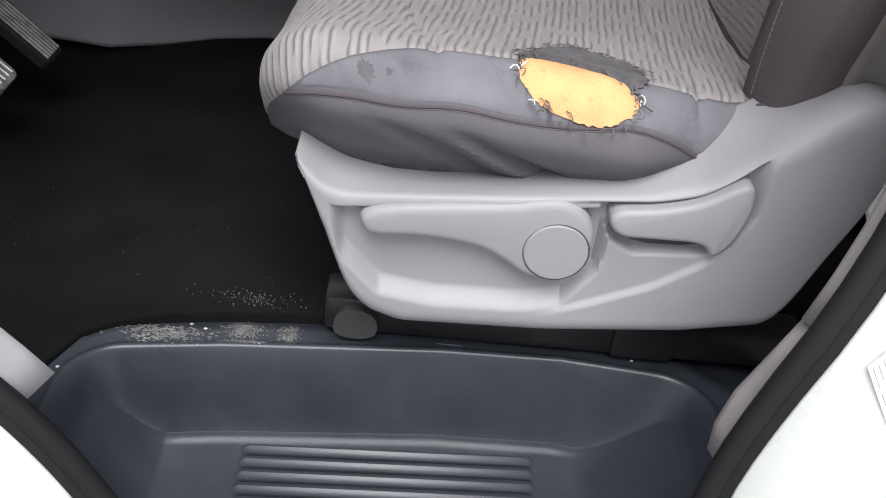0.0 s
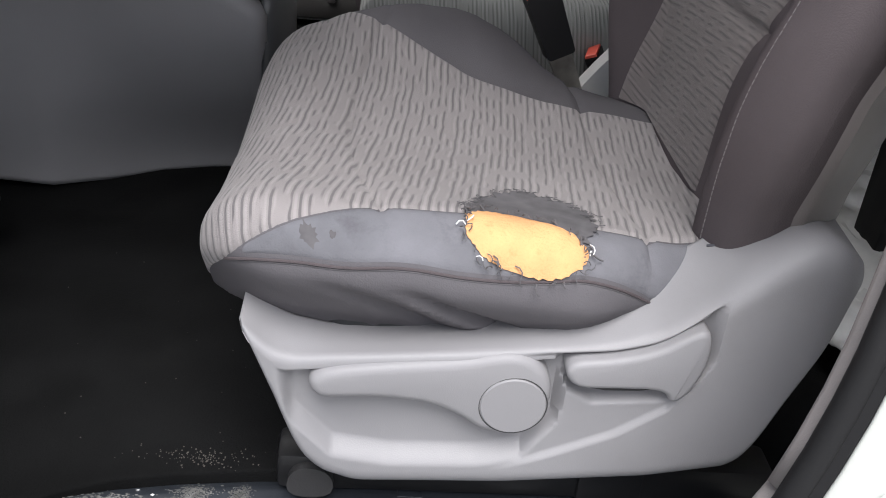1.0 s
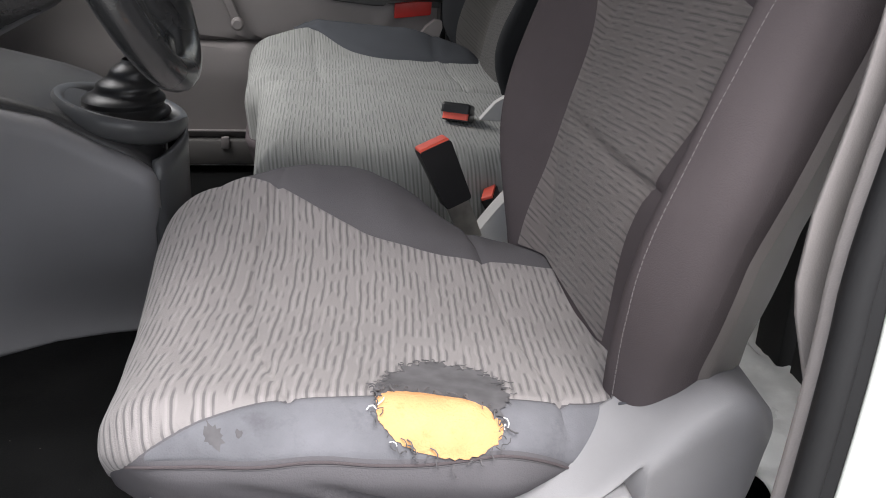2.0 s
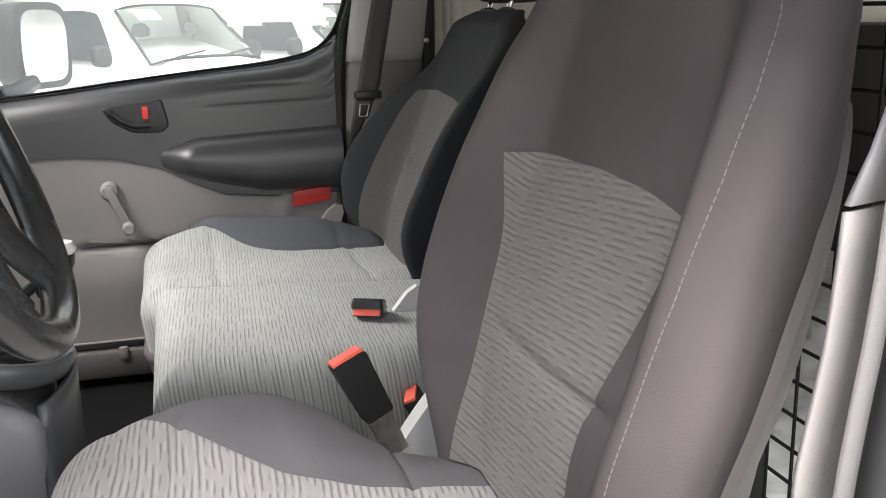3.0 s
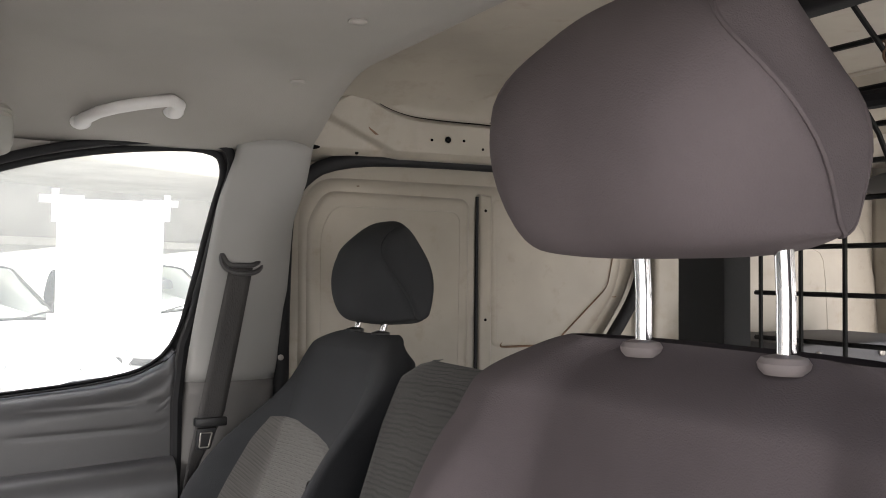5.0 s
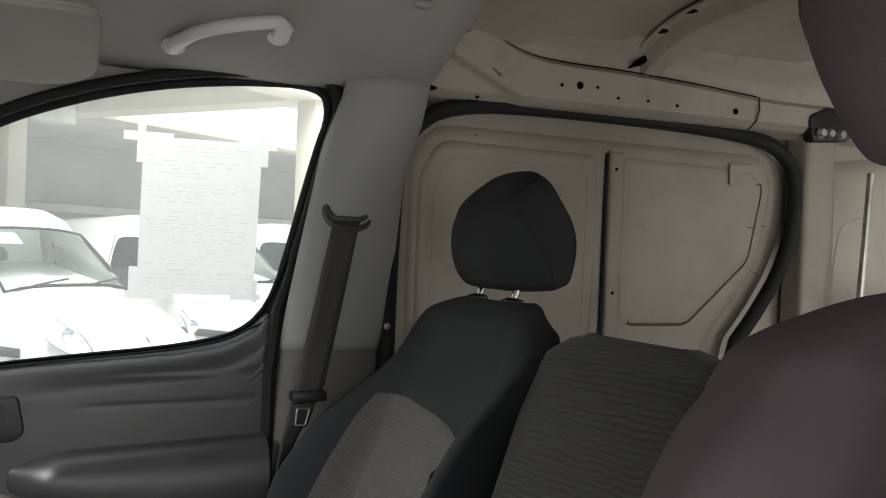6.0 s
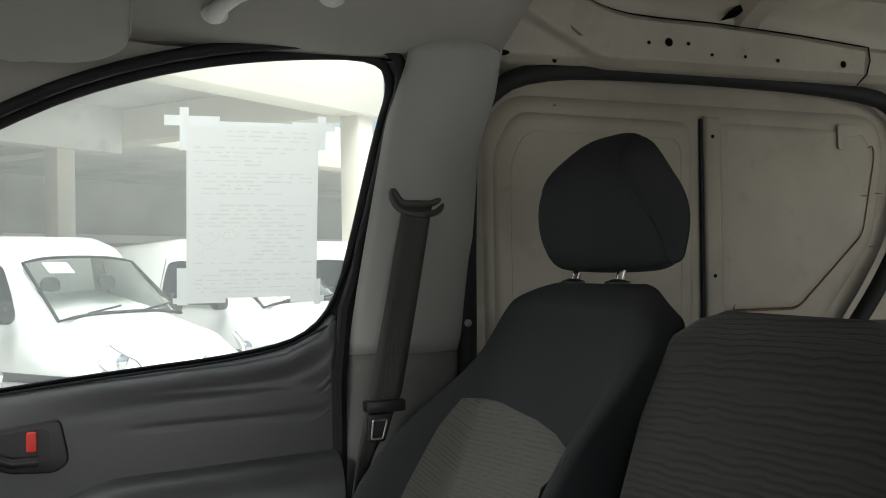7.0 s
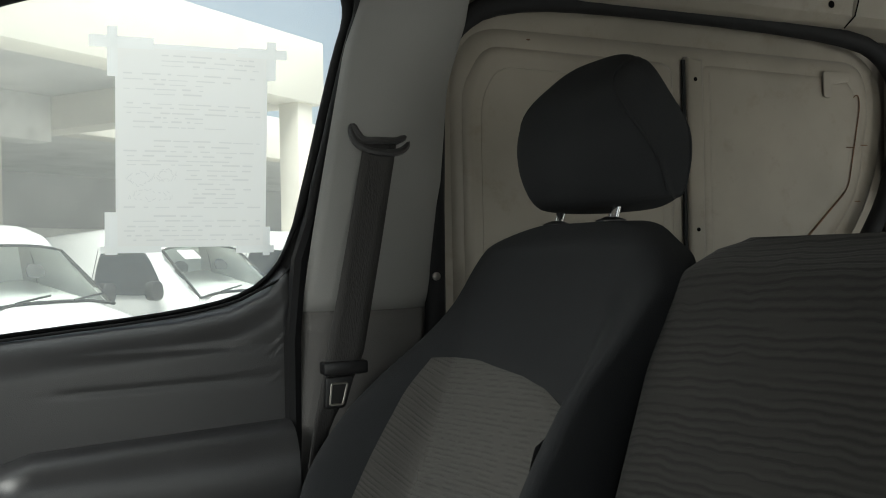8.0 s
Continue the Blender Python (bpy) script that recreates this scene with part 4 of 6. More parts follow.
for q in (GRIP[0], GRIP[-1]):
    part("foot", grid(lambda u, v: (q[0] + 0.019 * math.sin(math.pi * u) * math.cos(6.283 * v), q[1] + 0.004 - 0.016 * math.cos(math.pi * u), q[2] + 0.001 + 0.014 * math.sin(math.pi * u) * math.sin(6.283 * v)), 12, 20, wrap=True), PALE, grab)
visor = thing("sun_visor", "folded grey cloth sun visor under the headliner", "sun visor", (0.15, 1.1, 1.72))
VZ = lambda b: 1.704 + 0.067 * (1.30 - b)
visor_shape = fillet([(-0.10, 0.90), (0.398, 0.90), (0.412, 1.22), (0.365, 1.30), (-0.10, 1.30)], 0.045)
part("board", slab(visor_shape, 0.018, lambda a, b, d: (a, b, VZ(b) + d), 0.006), VISOR, visor)
part("edge_seam", tube([(a, b, VZ(b) + 0.009) for a, b in visor_shape], 0.0035, 6, True), VISOR, visor)
part("hinge_rod", tube([(-0.06, 1.318, VZ(1.30) + 0.020), (0.27, 1.318, VZ(1.30) + 0.020), (0.285, 1.325, VZ(1.30) + 0.06)], 0.006, 8), DARK, visor, "dark hinge rod")
part("hinge_clip", block(0.262, 0.292, 1.296, 1.326, VZ(1.30) + 0.002, VZ(1.30) + 0.05, 0.005), VISOR, visor)
for cx, cy in ((0.886, 1.131), (0.848, 0.74), (0.60, 0.55)):
    part("ceiling_clip", lathe([(0.014, 0), (0.014, 0.004), (0.008, 0.007)], 14, lambda a, b, h: (cx + a, cy + b, liner(cx, (cy + 0.4) / 1.8)[2] - 0.011 - h)), LINER, label="grey plastic clip in the headliner", category="clip")

# wing mirror outside the passenger's window
mir = thing("wing_mirror", "black framed door mirror with bright glass", "mirror", (0.06, 1.66, 1.30))
mm = Matrix.Translation((0.062, 1.66, 1.335)) @ Matrix.Rotation(radians(-40), 4, "Z")
MP = lambda a, b, d: mm @ Vector((-d, a, b))
part("housing", slab(fillet([(-0.085, -0.10), (0.080, -0.095), (0.088, 0.06), (0.06, 0.105), (-0.08, 0.105), (-0.09, 0.0)], 0.04), 0.08, MP, 0.025), BLACK, mir)
part("mirror_glass", slab(fillet([(-0.068, -0.083), (0.064, -0.079), (0.071, 0.05), (0.048, 0.087), (-0.064, 0.087), (-0.072, 0.0)], 0.035), 0.004, lambda a, b, d: MP(a, b, -d - 0.001)), CHROME, mir)
part("arm", tube([(-0.03, 1.47, 1.235), (0.0, 1.55, 1.235), (0.03, 1.63, 1.255)], 0.022, 8), BLACK, mir)

# notice taped to the window
note = thing("paper_notice", "printed white paper taped to the window", "paper", (0.60, 1.45, 1.385))
PX = lambda a, b, d: (a, win_y(b) - 0.0135 - d - 0.004 * math.sin((a - 0.5) * 15) ** 2, b)
part("sheet", grid(lambda u, v: PX(0.502 + 0.2 * u, 1.383 + 0.262 * v, 0), 12, 12), SHEET, note)
rng = random.Random(9)
for i in range(40):
    zt = 1.634 - i * 0.0062 + rng.uniform(-0.0008, 0.0008)
    if i in (3, 9, 16, 17, 33) or rng.random() < 0.10:
        continue
    x0 = rng.choice((0.512, 0.516, 0.524, 0.55)) if i > 2 else 0.56
    end = rng.choice((0.69, 0.688, 0.68, 0.65, 0.61))
    if 24 <= i <= 31:
        x0, end = rng.uniform(0.59, 0.615), rng.uniform(0.65, 0.685)
    row = []
    while x0 < end:
        x1 = min(x0 + rng.uniform(0.004, 0.030), end + 0.004)
        tall = rng.uniform(0.0010, 0.0022)
        row.append(grid(lambda u, v: PX(x0 + (x1 - x0) * u, zt + tall * v, 0.0005), 2, 1))
        x0 = x1 + rng.uniform(0.002, 0.014)
    part("print_line", merge(*row), PRINT, note)
for cx, cz, w, h in ((0.532, 1.474, 0.020, 0.010), (0.566, 1.478, 0.016, 0.009), (0.548, 1.452, 0.030, 0.009)):
    strokes = []
    for k in range(26):
        th = 0.2417 * k
        ax, az = cx + w * math.cos(th) * rng.uniform(0.55, 1.05), cz + h * math.sin(th) * rng.uniform(0.5, 1.05)
        ln, turn = rng.uniform(0.002, 0.006), th + math.pi / 2 + rng.uniform(-0.7, 0.7)
        strokes.append(grid(lambda u, v: PX(ax + ln * (u - 0.5) * math.cos(turn) - 0.0007 * v * math.sin(turn), az + ln * (u - 0.5) * math.sin(turn) + 0.0009 * v * math.cos(turn), 0.0006), 1, 1))
    part("print_sketch", merge(*strokes), PRINT, note)
for a0, a1, b0, b1 in ((0.470, 0.550, 1.641, 1.656), (0.492, 0.505, 1.605, 1.668), (0.660, 0.728, 1.639, 1.652), (0.700, 0.713, 1.61, 1.662), (0.488, 0.504, 1.374, 1.43), (0.482, 0.560, 1.376, 1.385), (0.698, 0.708, 1.37, 1.41), (0.66, 0.714, 1.374, 1.384), (0.55, 0.66, 1.643, 1.649)):
    part("tape_strip", grid(lambda u, v: PX(a0 + (a1 - a0) * u, b0 + (b1 - b0) * v, 0.0012 + 0.0006 * u), 3, 3), TAPE, note)


# ---- driver's seat ----
def cushion_top(x, y):
    """Height of the cushion: a gentle hollow between raised side pads."""
    z = 0.888 - 0.085 * (x - 0.40) - 0.012 * math.cos(clamp(y / 0.30, -1, 1) * math.pi)
    pad = lerp([0.16, 0.243, 0.281, 0.327, 0.372, 0.418, 0.449, 0.48, 0.515, 0.55, 0.585, 0.635, 0.69], [-0.02, -0.004, 0.018, 0.036, 0.045, 0.046, 0.040, 0.028, 0.009, -0.014, -0.030, -0.040, -0.045], x)
    z += pad * (math.exp(-((y - 0.275) / 0.085) ** 2) if y < 0.275 else 1.0)
    z += 0.006 * math.exp(-((y + 0.26) / 0.05) ** 2) * smooth(x, 0.60, 0.45)
    for xs, bend in ((0.296, 0.5), (0.576, 0.05)):
        z -= 0.0055 * math.exp(-((x - xs - bend * y * y) / 0.0045) ** 2) * smooth(abs(y), 0.295, 0.25)
    z += 0.0022 * noise.noise(Vector((x * 22, y * 22, 1.3)))
    return z


HW, ER = 0.312, 0.050


def cushion_at(x, s, lift=0.0):
    """A point of the cushion; s runs across it, over the edge and down the side."""
    corner = 0.10
    hw = HW - 0.050 * smooth(x, 0.50, 0.63)
    w = hw - corner * (1 - math.sqrt(max(1 - clamp((0.165 + corner - x) / corner) ** 2, 0.0))) if x < 0.165 + corner else hw
    flat = w - ER
    a, sg = abs(s), (1 if s >= 0 else -1)
    if a <= flat:
        y, drop = s, 0.0
    elif a <= flat + ER * math.pi / 2:
        th = (a - flat) / ER
        y, drop = sg * (flat + (ER + lift) * math.sin(th)), ER * (1 - math.cos(th)) + lift * (1 - math.cos(th))
    else:
        drop = ER + (a - flat - ER * math.pi / 2)
        y = sg * (w + lift)
        y -= sg * (0.042 * smooth(drop, 0.045, 0.125) + 0.012 * smooth(drop, 0.10, 0.135))
        wr = 0.0
        for x0, sl, amp in ((0.30, 1.6, 0.011), (0.37, 1.9, 0.014), (0.345, 1.7, -0.004)):
            wr += amp * math.exp(-((x - x0 - sl * (drop - 0.06)) / 0.017) ** 2)
        for d0, amp in ((0.108, 0.006), (0.090, 0.005)):
            wr += amp * math.exp(-((drop - d0 + 0.30 * (x - 0.46)) / 0.0065) ** 2) * smooth(x, 0.44, 0.50)
        y -= sg * wr * smooth(drop, 0.045, 0.08) * smooth(drop, 0.130, 0.10) * (1 if sg < 0 else 0.3)
    return Vector((x, y, cushion_top(x, y) - drop + lift * (1 if drop < ER else 0)))


def nose(u, s, lift=0.0):
    """The cushion from its front foot (u 0) over the rounded nose to the back (u 1)."""
    r, low, x0, x1 = 0.075, 0.050, 0.170, 0.690
    arc = r * math.pi / 2
    total = low + arc + (x1 - x0 - r)
    d = u * total
    if d < low:
        x, df, th = x0, r + low - d, 0.0
    elif d < low + arc:
        th = (d - low) / r
        x, df = x0 + r * (1 - math.cos(th)), r * (1 - math.sin(th))
    else:
        return cushion_at(x0 + r + d - low - arc, s, lift)
    p = cushion_at(max(x, x0 + 0.001), s, lift)
    top = cushion_top(p.x, p.y)
    ds = max(top - p.z, 0)
    fall = (max(ds, 0.0) ** 2.2 + max(df, 0.0) ** 2.2) ** (1 / 2.2)
    return Vector((x - lift * math.cos(th) + 0.058 * smooth(df, 0.045, 0.135), p.y * (1 - 0.06 * smooth(df, 0.05, 0.13)), top - min(fall, 0.125) + lift * math.sin(th)))


seat = thing("driver_seat", "grey cloth driver seat with torn cushion exposing orange foam", "seat", (0.45, 0.0, FLOOR), "front seats")
part("cushion", grid(nose, 120, 150, (0, 1), (-0.470, 0.43)), CLOTH_SEAT, seat, "plain grey cloth cushion with raised bolsters")
bpy.data.objects["cushion"]["label"] = "plain grey cloth cushion with raised bolsters"
cush = bpy.data.objects["cushion"]


def insert_low(x):
    return lerp([0.10, 0.19, 0.22, 0.26, 0.315, 0.38, 0.45, 0.57, 0.64, 0.70], [-0.335, -0.330, -0.312, -0.292, -0.270, -0.258, -0.250, -0.245, -0.228, -0.22], x)


def insert_high(x):
    return lerp([0.10, 0.20, 0.237, 0.28, 0.321, 0.37, 0.43, 0.53, 0.66, 0.70], [0.300, 0.306, 0.300, 0.272, 0.232, 0.195, 0.158, 0.122, 0.112, 0.11], x)


def insert(u, v):
    x = nose(u, 0).x if u > 0.16 else 0.172
    lo, hi = insert_low(x), insert_high(x)
    e = min(v, 1 - v) * (hi - lo)
    return nose(u, lo + (hi - lo) * v, -0.001 + 0.003 * smooth(e, 0, 0.006))


part("cushion_insert", grid(insert, 110, 130, (0.02, 1), (0, 1)), DASHES, cush, "pale grey cloth panel woven with slanting dashes")


def seam_s(x):
    """Where the side seam runs, across the cushion and over its edge."""
    return lerp([0.20, 0.32, 0.46, 0.60], [-0.326, -0.324, -0.3185, -0.300], x) + 0.0015 * math.sin(x * 40)


def worn(u, v):
    x = 0.215 + 0.43 * u
    lo, hi = seam_s(x) + 0.003, insert_low(x) + 0.002
    e = min(min(v, 1 - v) * (hi - lo), min(u, 1 - u) * 0.4)
    return cushion_at(x, lo + (hi - lo) * v, -0.001 + 0.0024 * smooth(e, 0, 0.005))


part("worn_edge", grid(worn, 90, 16), CLOTH_WORN, cush, "shiny worn edge band of bluish grey cloth")
part("side_seam", tube([cushion_at(0.20 + 0.40 * k / 50, seam_s(0.20 + 0.40 * k / 50), 0.0006) for k in range(51)], 0.0014, 6), CLOTH, cush)
part("side_seam", tube([cushion_at(0.20 + 0.40 * k / 50, seam_s(0.20 + 0.40 * k / 50) - 0.0022, 0.0002) for k in range(51)], 0.0006, 6), THREAD, cush)
# the tear: foam, a ragged flap of backing and loose threads
rng = random.Random(12)


def tear(cx, cs, rx, rs, jag, n, seed, tilt, egg=0.0, square=False):
    r = random.Random(seed)
    out = []
    for k in range(n):
        a = 2 * math.pi * k / n
        q = 1 + jag * (r.random() - 0.5) * 2
        c, s = math.cos(a), math.sin(a)
        if square and c < 0:
            c, s = -abs(c) ** 0.62, math.copysign(abs(s) ** 0.72, s)
        ex, es = rx * q * c * (1 - egg * s), rs * q * s
        out.append((cx + ex * math.cos(tilt) - es * math.sin(tilt), cs + ex * math.sin(tilt) + es * math.cos(tilt)))
    return out


def patch(outline, lift0, lift1, rings=8):
    c = (sum(p[0] for p in outline) / len(outline), sum(p[1] for p in outline) / len(outline))
    n = len(outline)
    verts, faces = [], []
    for k in range(rings + 1):
        f = 1 - k / rings
        for p in outline:
            verts.append(cushion_at(c[0] + (p[0] - c[0]) * f, c[1] + (p[1] - c[1]) * f, lift0 + (lift1 - lift0) * smooth(1 - f, 0, 0.35)))
    for k in range(rings):
        for i in range(n):
            faces.append((k * n + i, k * n + (i + 1) % n, (k + 1) * n + (i + 1) % n, (k + 1) * n + i))
    return verts, faces


part("torn_flap", patch(tear(0.470, -0.240, 0.058, 0.066, 0.10, 90, 3, -0.35), 0.0036, 0.0026), THREAD, cush, "ragged charcoal backing round the tear")
foam = part("exposed_foam", patch(tear(0.459, -0.283, 0.054, 0.031, 0.03, 72, 5, -0.20, -0.12, True), 0.0030, 0.0062), FOAM, cush, "exposed orange seat foam")
edge = tear(0.459, -0.283, 0.056, 0.033, 0.05, 90, 5, -0.20, -0.12, True)
for k in range(70):
    p = rng.choice(edge)
    a = rng.uniform(0, 6.283)
    ln = rng.uniform(0.003, 0.010)
    pts = [cushion_at(p[0] + ln * t * math.cos(a + t), p[1] + ln * t * math.sin(a + t), 0.005 + 0.003 * math.sin(3 * t)) for t in (0, 0.35, 0.7, 1.0)]
    part("loose_thread", tube(pts, rng.uniform(0.0004, 0.0008), 4), PAPER if k % 17 == 0 else THREAD, cush)
fray = tear(0.470, -0.240, 0.058, 0.066, 0.10, 90, 3, -0.35)
for k in range(80):
    p = fray[rng.randrange(0, 50)]
    a, ln = rng.uniform(0, 6.283), rng.uniform(0.003, 0.008)
    pts = [cushion_at(p[0] + ln * t * math.cos(a + t), p[1] + ln * t * math.sin(a + t), 0.0042) for t in (0, 0.5, 1.0)]
    part("loose_thread", tube(pts, 0.0004, 4), THREAD, cush)
part("stain_mark", patch(tear(0.272, -0.303, 0.008, 0.012, 0.25, 26, 8, 0.5), 0.0012, 0.0019), THREAD, cush, "dark dried stain")
part("stain_mark", patch(tear(0.292, -0.300, 0.003, 0.004, 0.3, 14, 2, 0.2), 0.0012, 0.0018), THREAD, cush)

# plastic side cover with its levers
BX = [0.213, 0.222, 0.230, 0.245, 0.266, 0.287, 0.320, 0.463, 0.601, 0.680, 0.696, 0.717, 0.742, 0.753, 0.757]
BOT = [0.812, 0.795, 0.776, 0.731, 0.672, 0.648, 0.636, 0.641, 0.655, 0.672, 0.692, 0.758, 0.823, 0.880, 0.890]
RX = [0.213, 0.230, 0.255, 0.295, 0.395, 0.471, 0.547, 0.586, 0.621, 0.637, 0.652, 0.676, 0.710, 0.735, 0.750, 0.757]
RID = [0.815, 0.795, 0.783, 0.788, 0.797, 0.804, 0.811, 0.822, 0.848, 0.866, 0.886, 0.908, 0.927, 0.925, 0.905, 0.893]
TX = [0.213, 0.251, 0.293, 0.345, 0.408, 0.465, 0.522, 0.554, 0.594, 0.634, 0.660, 0.700, 0.757]
TOP = [0.820, 0.795, 0.786, 0.786, 0.792, 0.804, 0.818, 0.838, 0.862, 0.882, 0.898, 0.925, 0.905]


def pocket_depth(x, z):
    """Pressed-in areas of the side cover: the lever's hollow and the recliner's hollow."""
    top1 = lerp(RX, RID, x) - 0.011
    low1 = lerp([0.25, 0.259, 0.297, 0.351, 0.433, 0.476, 0.503, 0.51], [0.745, 0.712, 0.672, 0.664, 0.667, 0.675, 0.715, 0.74], x)
    d1 = smooth(x, 0.246, 0.262) * smooth(x, 0.510, 0.499) * smooth(top1 - z, 0, 0.008) * smooth(z - low1, 0, 0.020)
    top2 = lerp(RX, RID, x) - 0.004
    low2 = lerp([0.49, 0.511, 0.535, 0.60, 0.62, 0.65], [0.785, 0.757, 0.744, 0.750, 0.764, 0.82], x)
    d2 = smooth(x, 0.494, 0.502) * smooth(x, 0.640, 0.628) * smooth(top2 - z, 0, 0.008) * smooth(z - low2, 0, 0.010)
    return max(0.016 * d1, 0.014 * d2)


def cover(u, v):
    """The cover from its foot (v 0) up the outer face, over the shoulder and in under the cushion (v 1)."""
    x = 0.213 + 0.544 * u
    lo, rid, top = eased(BX, BOT, x, 0.004), eased(RX, RID, x), eased(TX, TOP, x)
    lo = min(lo, rid - 0.004)
    yo, yt = -0.318, lerp([0.213, 0.50, 0.62, 0.66, 0.757], [-0.262, -0.258, -0.235, -0.225, -0.232], x)
    r2 = min(lerp([0.213, 0.50, 0.60, 0.66, 0.757], [0.010, 0.010, 0.014, 0.030, 0.030], x), (rid - lo) * 0.6)
    r1 = min(0.022, (rid - lo) * 0.4)
    sh = Vector((yt - yo, top - rid)).normalized()
    if v < 0.15:
        t = v / 0.15
        y, z = yo + r1 * (1 - t) ** 2, lo + r1 * t * t
    elif v < 0.70:
        y, z = yo, lo + r1 + (rid - r2 - lo - r1) * (v - 0.15) / 0.55
    elif v < 0.85:
        t = (v - 0.70) / 0.15
        y, z = yo + sh.x * r2 * t * t, (rid - r2) * (1 - t) ** 2 + rid * 2 * t * (1 - t) + (rid + sh.y * r2) * t * t
    else:
        t = (v - 0.85) / 0.15
        y, z = yo + sh.x * r2 + (yt - yo - sh.x * r2) * t, rid + sh.y * r2 + (top - rid - sh.y * r2) * t
    for e, r in ((x - 0.213, 0.040), (0.757 - x, 0.035)):
        y += 0.55 * (r - math.sqrt(max(r * r - (r - min(e, r)) ** 2, 0)))
    if v < 0.85:
        y += pocket_depth(x, z)
        # the panel round the recline handle lies a little back from the band below it
        crease = lerp([0.46, 0.50, 0.56, 0.605, 0.64], [0.668, 0.684, 0.712, 0.745, 0.80], x)
        y += 0.0045 * smooth(z - crease, -0.003, 0.005) * smooth(x, 0.44, 0.50) * smooth(x, 0.640, 0.625) * smooth(rid - z, 0.002, 0.008)
    return (x, y, z)


side = part("side_cover", grid(cover, 180, 150), GREY, seat, "grey moulded plastic seat side cover", solid=0.004)
lev = rounded([(0.277, 0.772), (0.300, 0.780), (0.346, 0.786), (0.415, 0.792), (0.440, 0.799), (0.462, 0.801), (0.482, 0.791), (0.496, 0.768), (0.494, 0.738), (0.476, 0.716), (0.455, 0.711), (0.434, 0.713), (0.415, 0.728), (0.389, 0.742), (0.348, 0.748), (0.317, 0.748), (0.286, 0.745), (0.275, 0.758)], 4)
lever = part("height_lever", slab(lev, 0.026, lambda a, b, d: (a, -0.296 - d - 0.004 * smooth(a, 0.45, 0.28), b), 0.009, 4), GREY, side, "long grey seat height lever")
part("lever_cap", lathe([(0.0305, -0.004), (0.0303, 0.0006), (0.0292, 0.0016), (0.0, 0.0020)], 48, lambda a, b, h: (0.461 + a, -0.3222 - h, 0.746 + b)), GREY, lever)
part("cap_groove", tube([(0.461 + 0.0312 * math.cos(a), -0.3220, 0.746 + 0.0312 * math.sin(a)) for a in [k * 0.157 for k in range(40)]], 0.0006, 6, True), DARK, lever)
rec = rounded([(0.500, 0.798), (0.547, 0.803), (0.585, 0.815), (0.612, 0.836), (0.626, 0.838), (0.631, 0.815), (0.627, 0.788), (0.616, 0.764), (0.604, 0.757), (0.596, 0.772), (0.550, 0.771), (0.510, 0.770)], 4)
part("recline_handle", slab(rec, 0.036, lambda a, b, d: (a, -0.290 - d, b), 0.006, 4), GREY, side, "grey backrest recline handle")
part("handle_gap", slab(rounded([(0.525, 0.768), (0.594, 0.768), (0.594, 0.758), (0.532, 0.756)], 3), 0.002, lambda a, b, d: (a, -0.3045 - d, b)), DARK, side)
part("mould_mark", tube([cover((q - 0.213) / 0.544, w) for q, w in ((0.634, 0.972), (0.642, 0.955), (0.650, 0.965))], 0.0016, 6), INK, side)
part("seat_base", block(0.27, 0.70, -0.27, 0.27, 0.66, 0.80, 0.03), BLACK, seat)
for ys in (-0.24, 0.24):
    part("rail", block(0.24, 0.76, ys - 0.025, ys + 0.025, FLOOR, 0.625, 0.008), BLACK, seat)
    part("rail_foot", slab(rounded([(-0.026, 0.0), (0.026, 0.0), (0.022, 0.036), (-0.018, 0.04)], 4), 0.05, lambda a, b, d: (0.275 + a, ys - 0.035 + d, FLOOR + b), 0.008), DARK, seat)
part("rail_bracket", block(0.55, 0.62, -0.27, -0.24, FLOOR, 0.66, 0.006), BLACK, seat)

# backrest
BACK_Z0, BACK_Z1 = 0.80, 1.459


def back_width(z):
    if z > 1.38:
        return 0.12 + 0.155 * math.sqrt(max(1 - ((z - 1.38) / 0.083) ** 2, 0)) ** 0.9
    return eased([0.80, 0.90, 1.00, 1.12, 1.25, 1.35, 1.38, 1.41], [0.240, 0.268, 0.318, 0.336, 0.318, 0.290, 0.275, 0.258], z, 0.016)


def back_front(y, z):
    """The front face's x at a place on the backrest."""
    x = 0.672 + 0.225 * (z - 0.87)
    w = back_width(z)
    k = abs(y) / w
    x -= 0.030 * math.exp(-((z - 1.03) / 0.13) ** 2) * (1 - k * k)
    bol = eased([0.80, 0.95, 1.05, 1.20, 1.32, 1.42], [0.03, 0.075, 0.092, 0.084, 0.058, 0.016], z, 0.022)
    x -= bol * smooth(k, 0.52, 0.84)
    x += 0.045 * smooth(z, 1.41, 1.465)
    x += 0.006 * math.exp(-((z - 1.046) / 0.007) ** 2) * (1 - smooth(k, 0.35, 0.62))
    return x


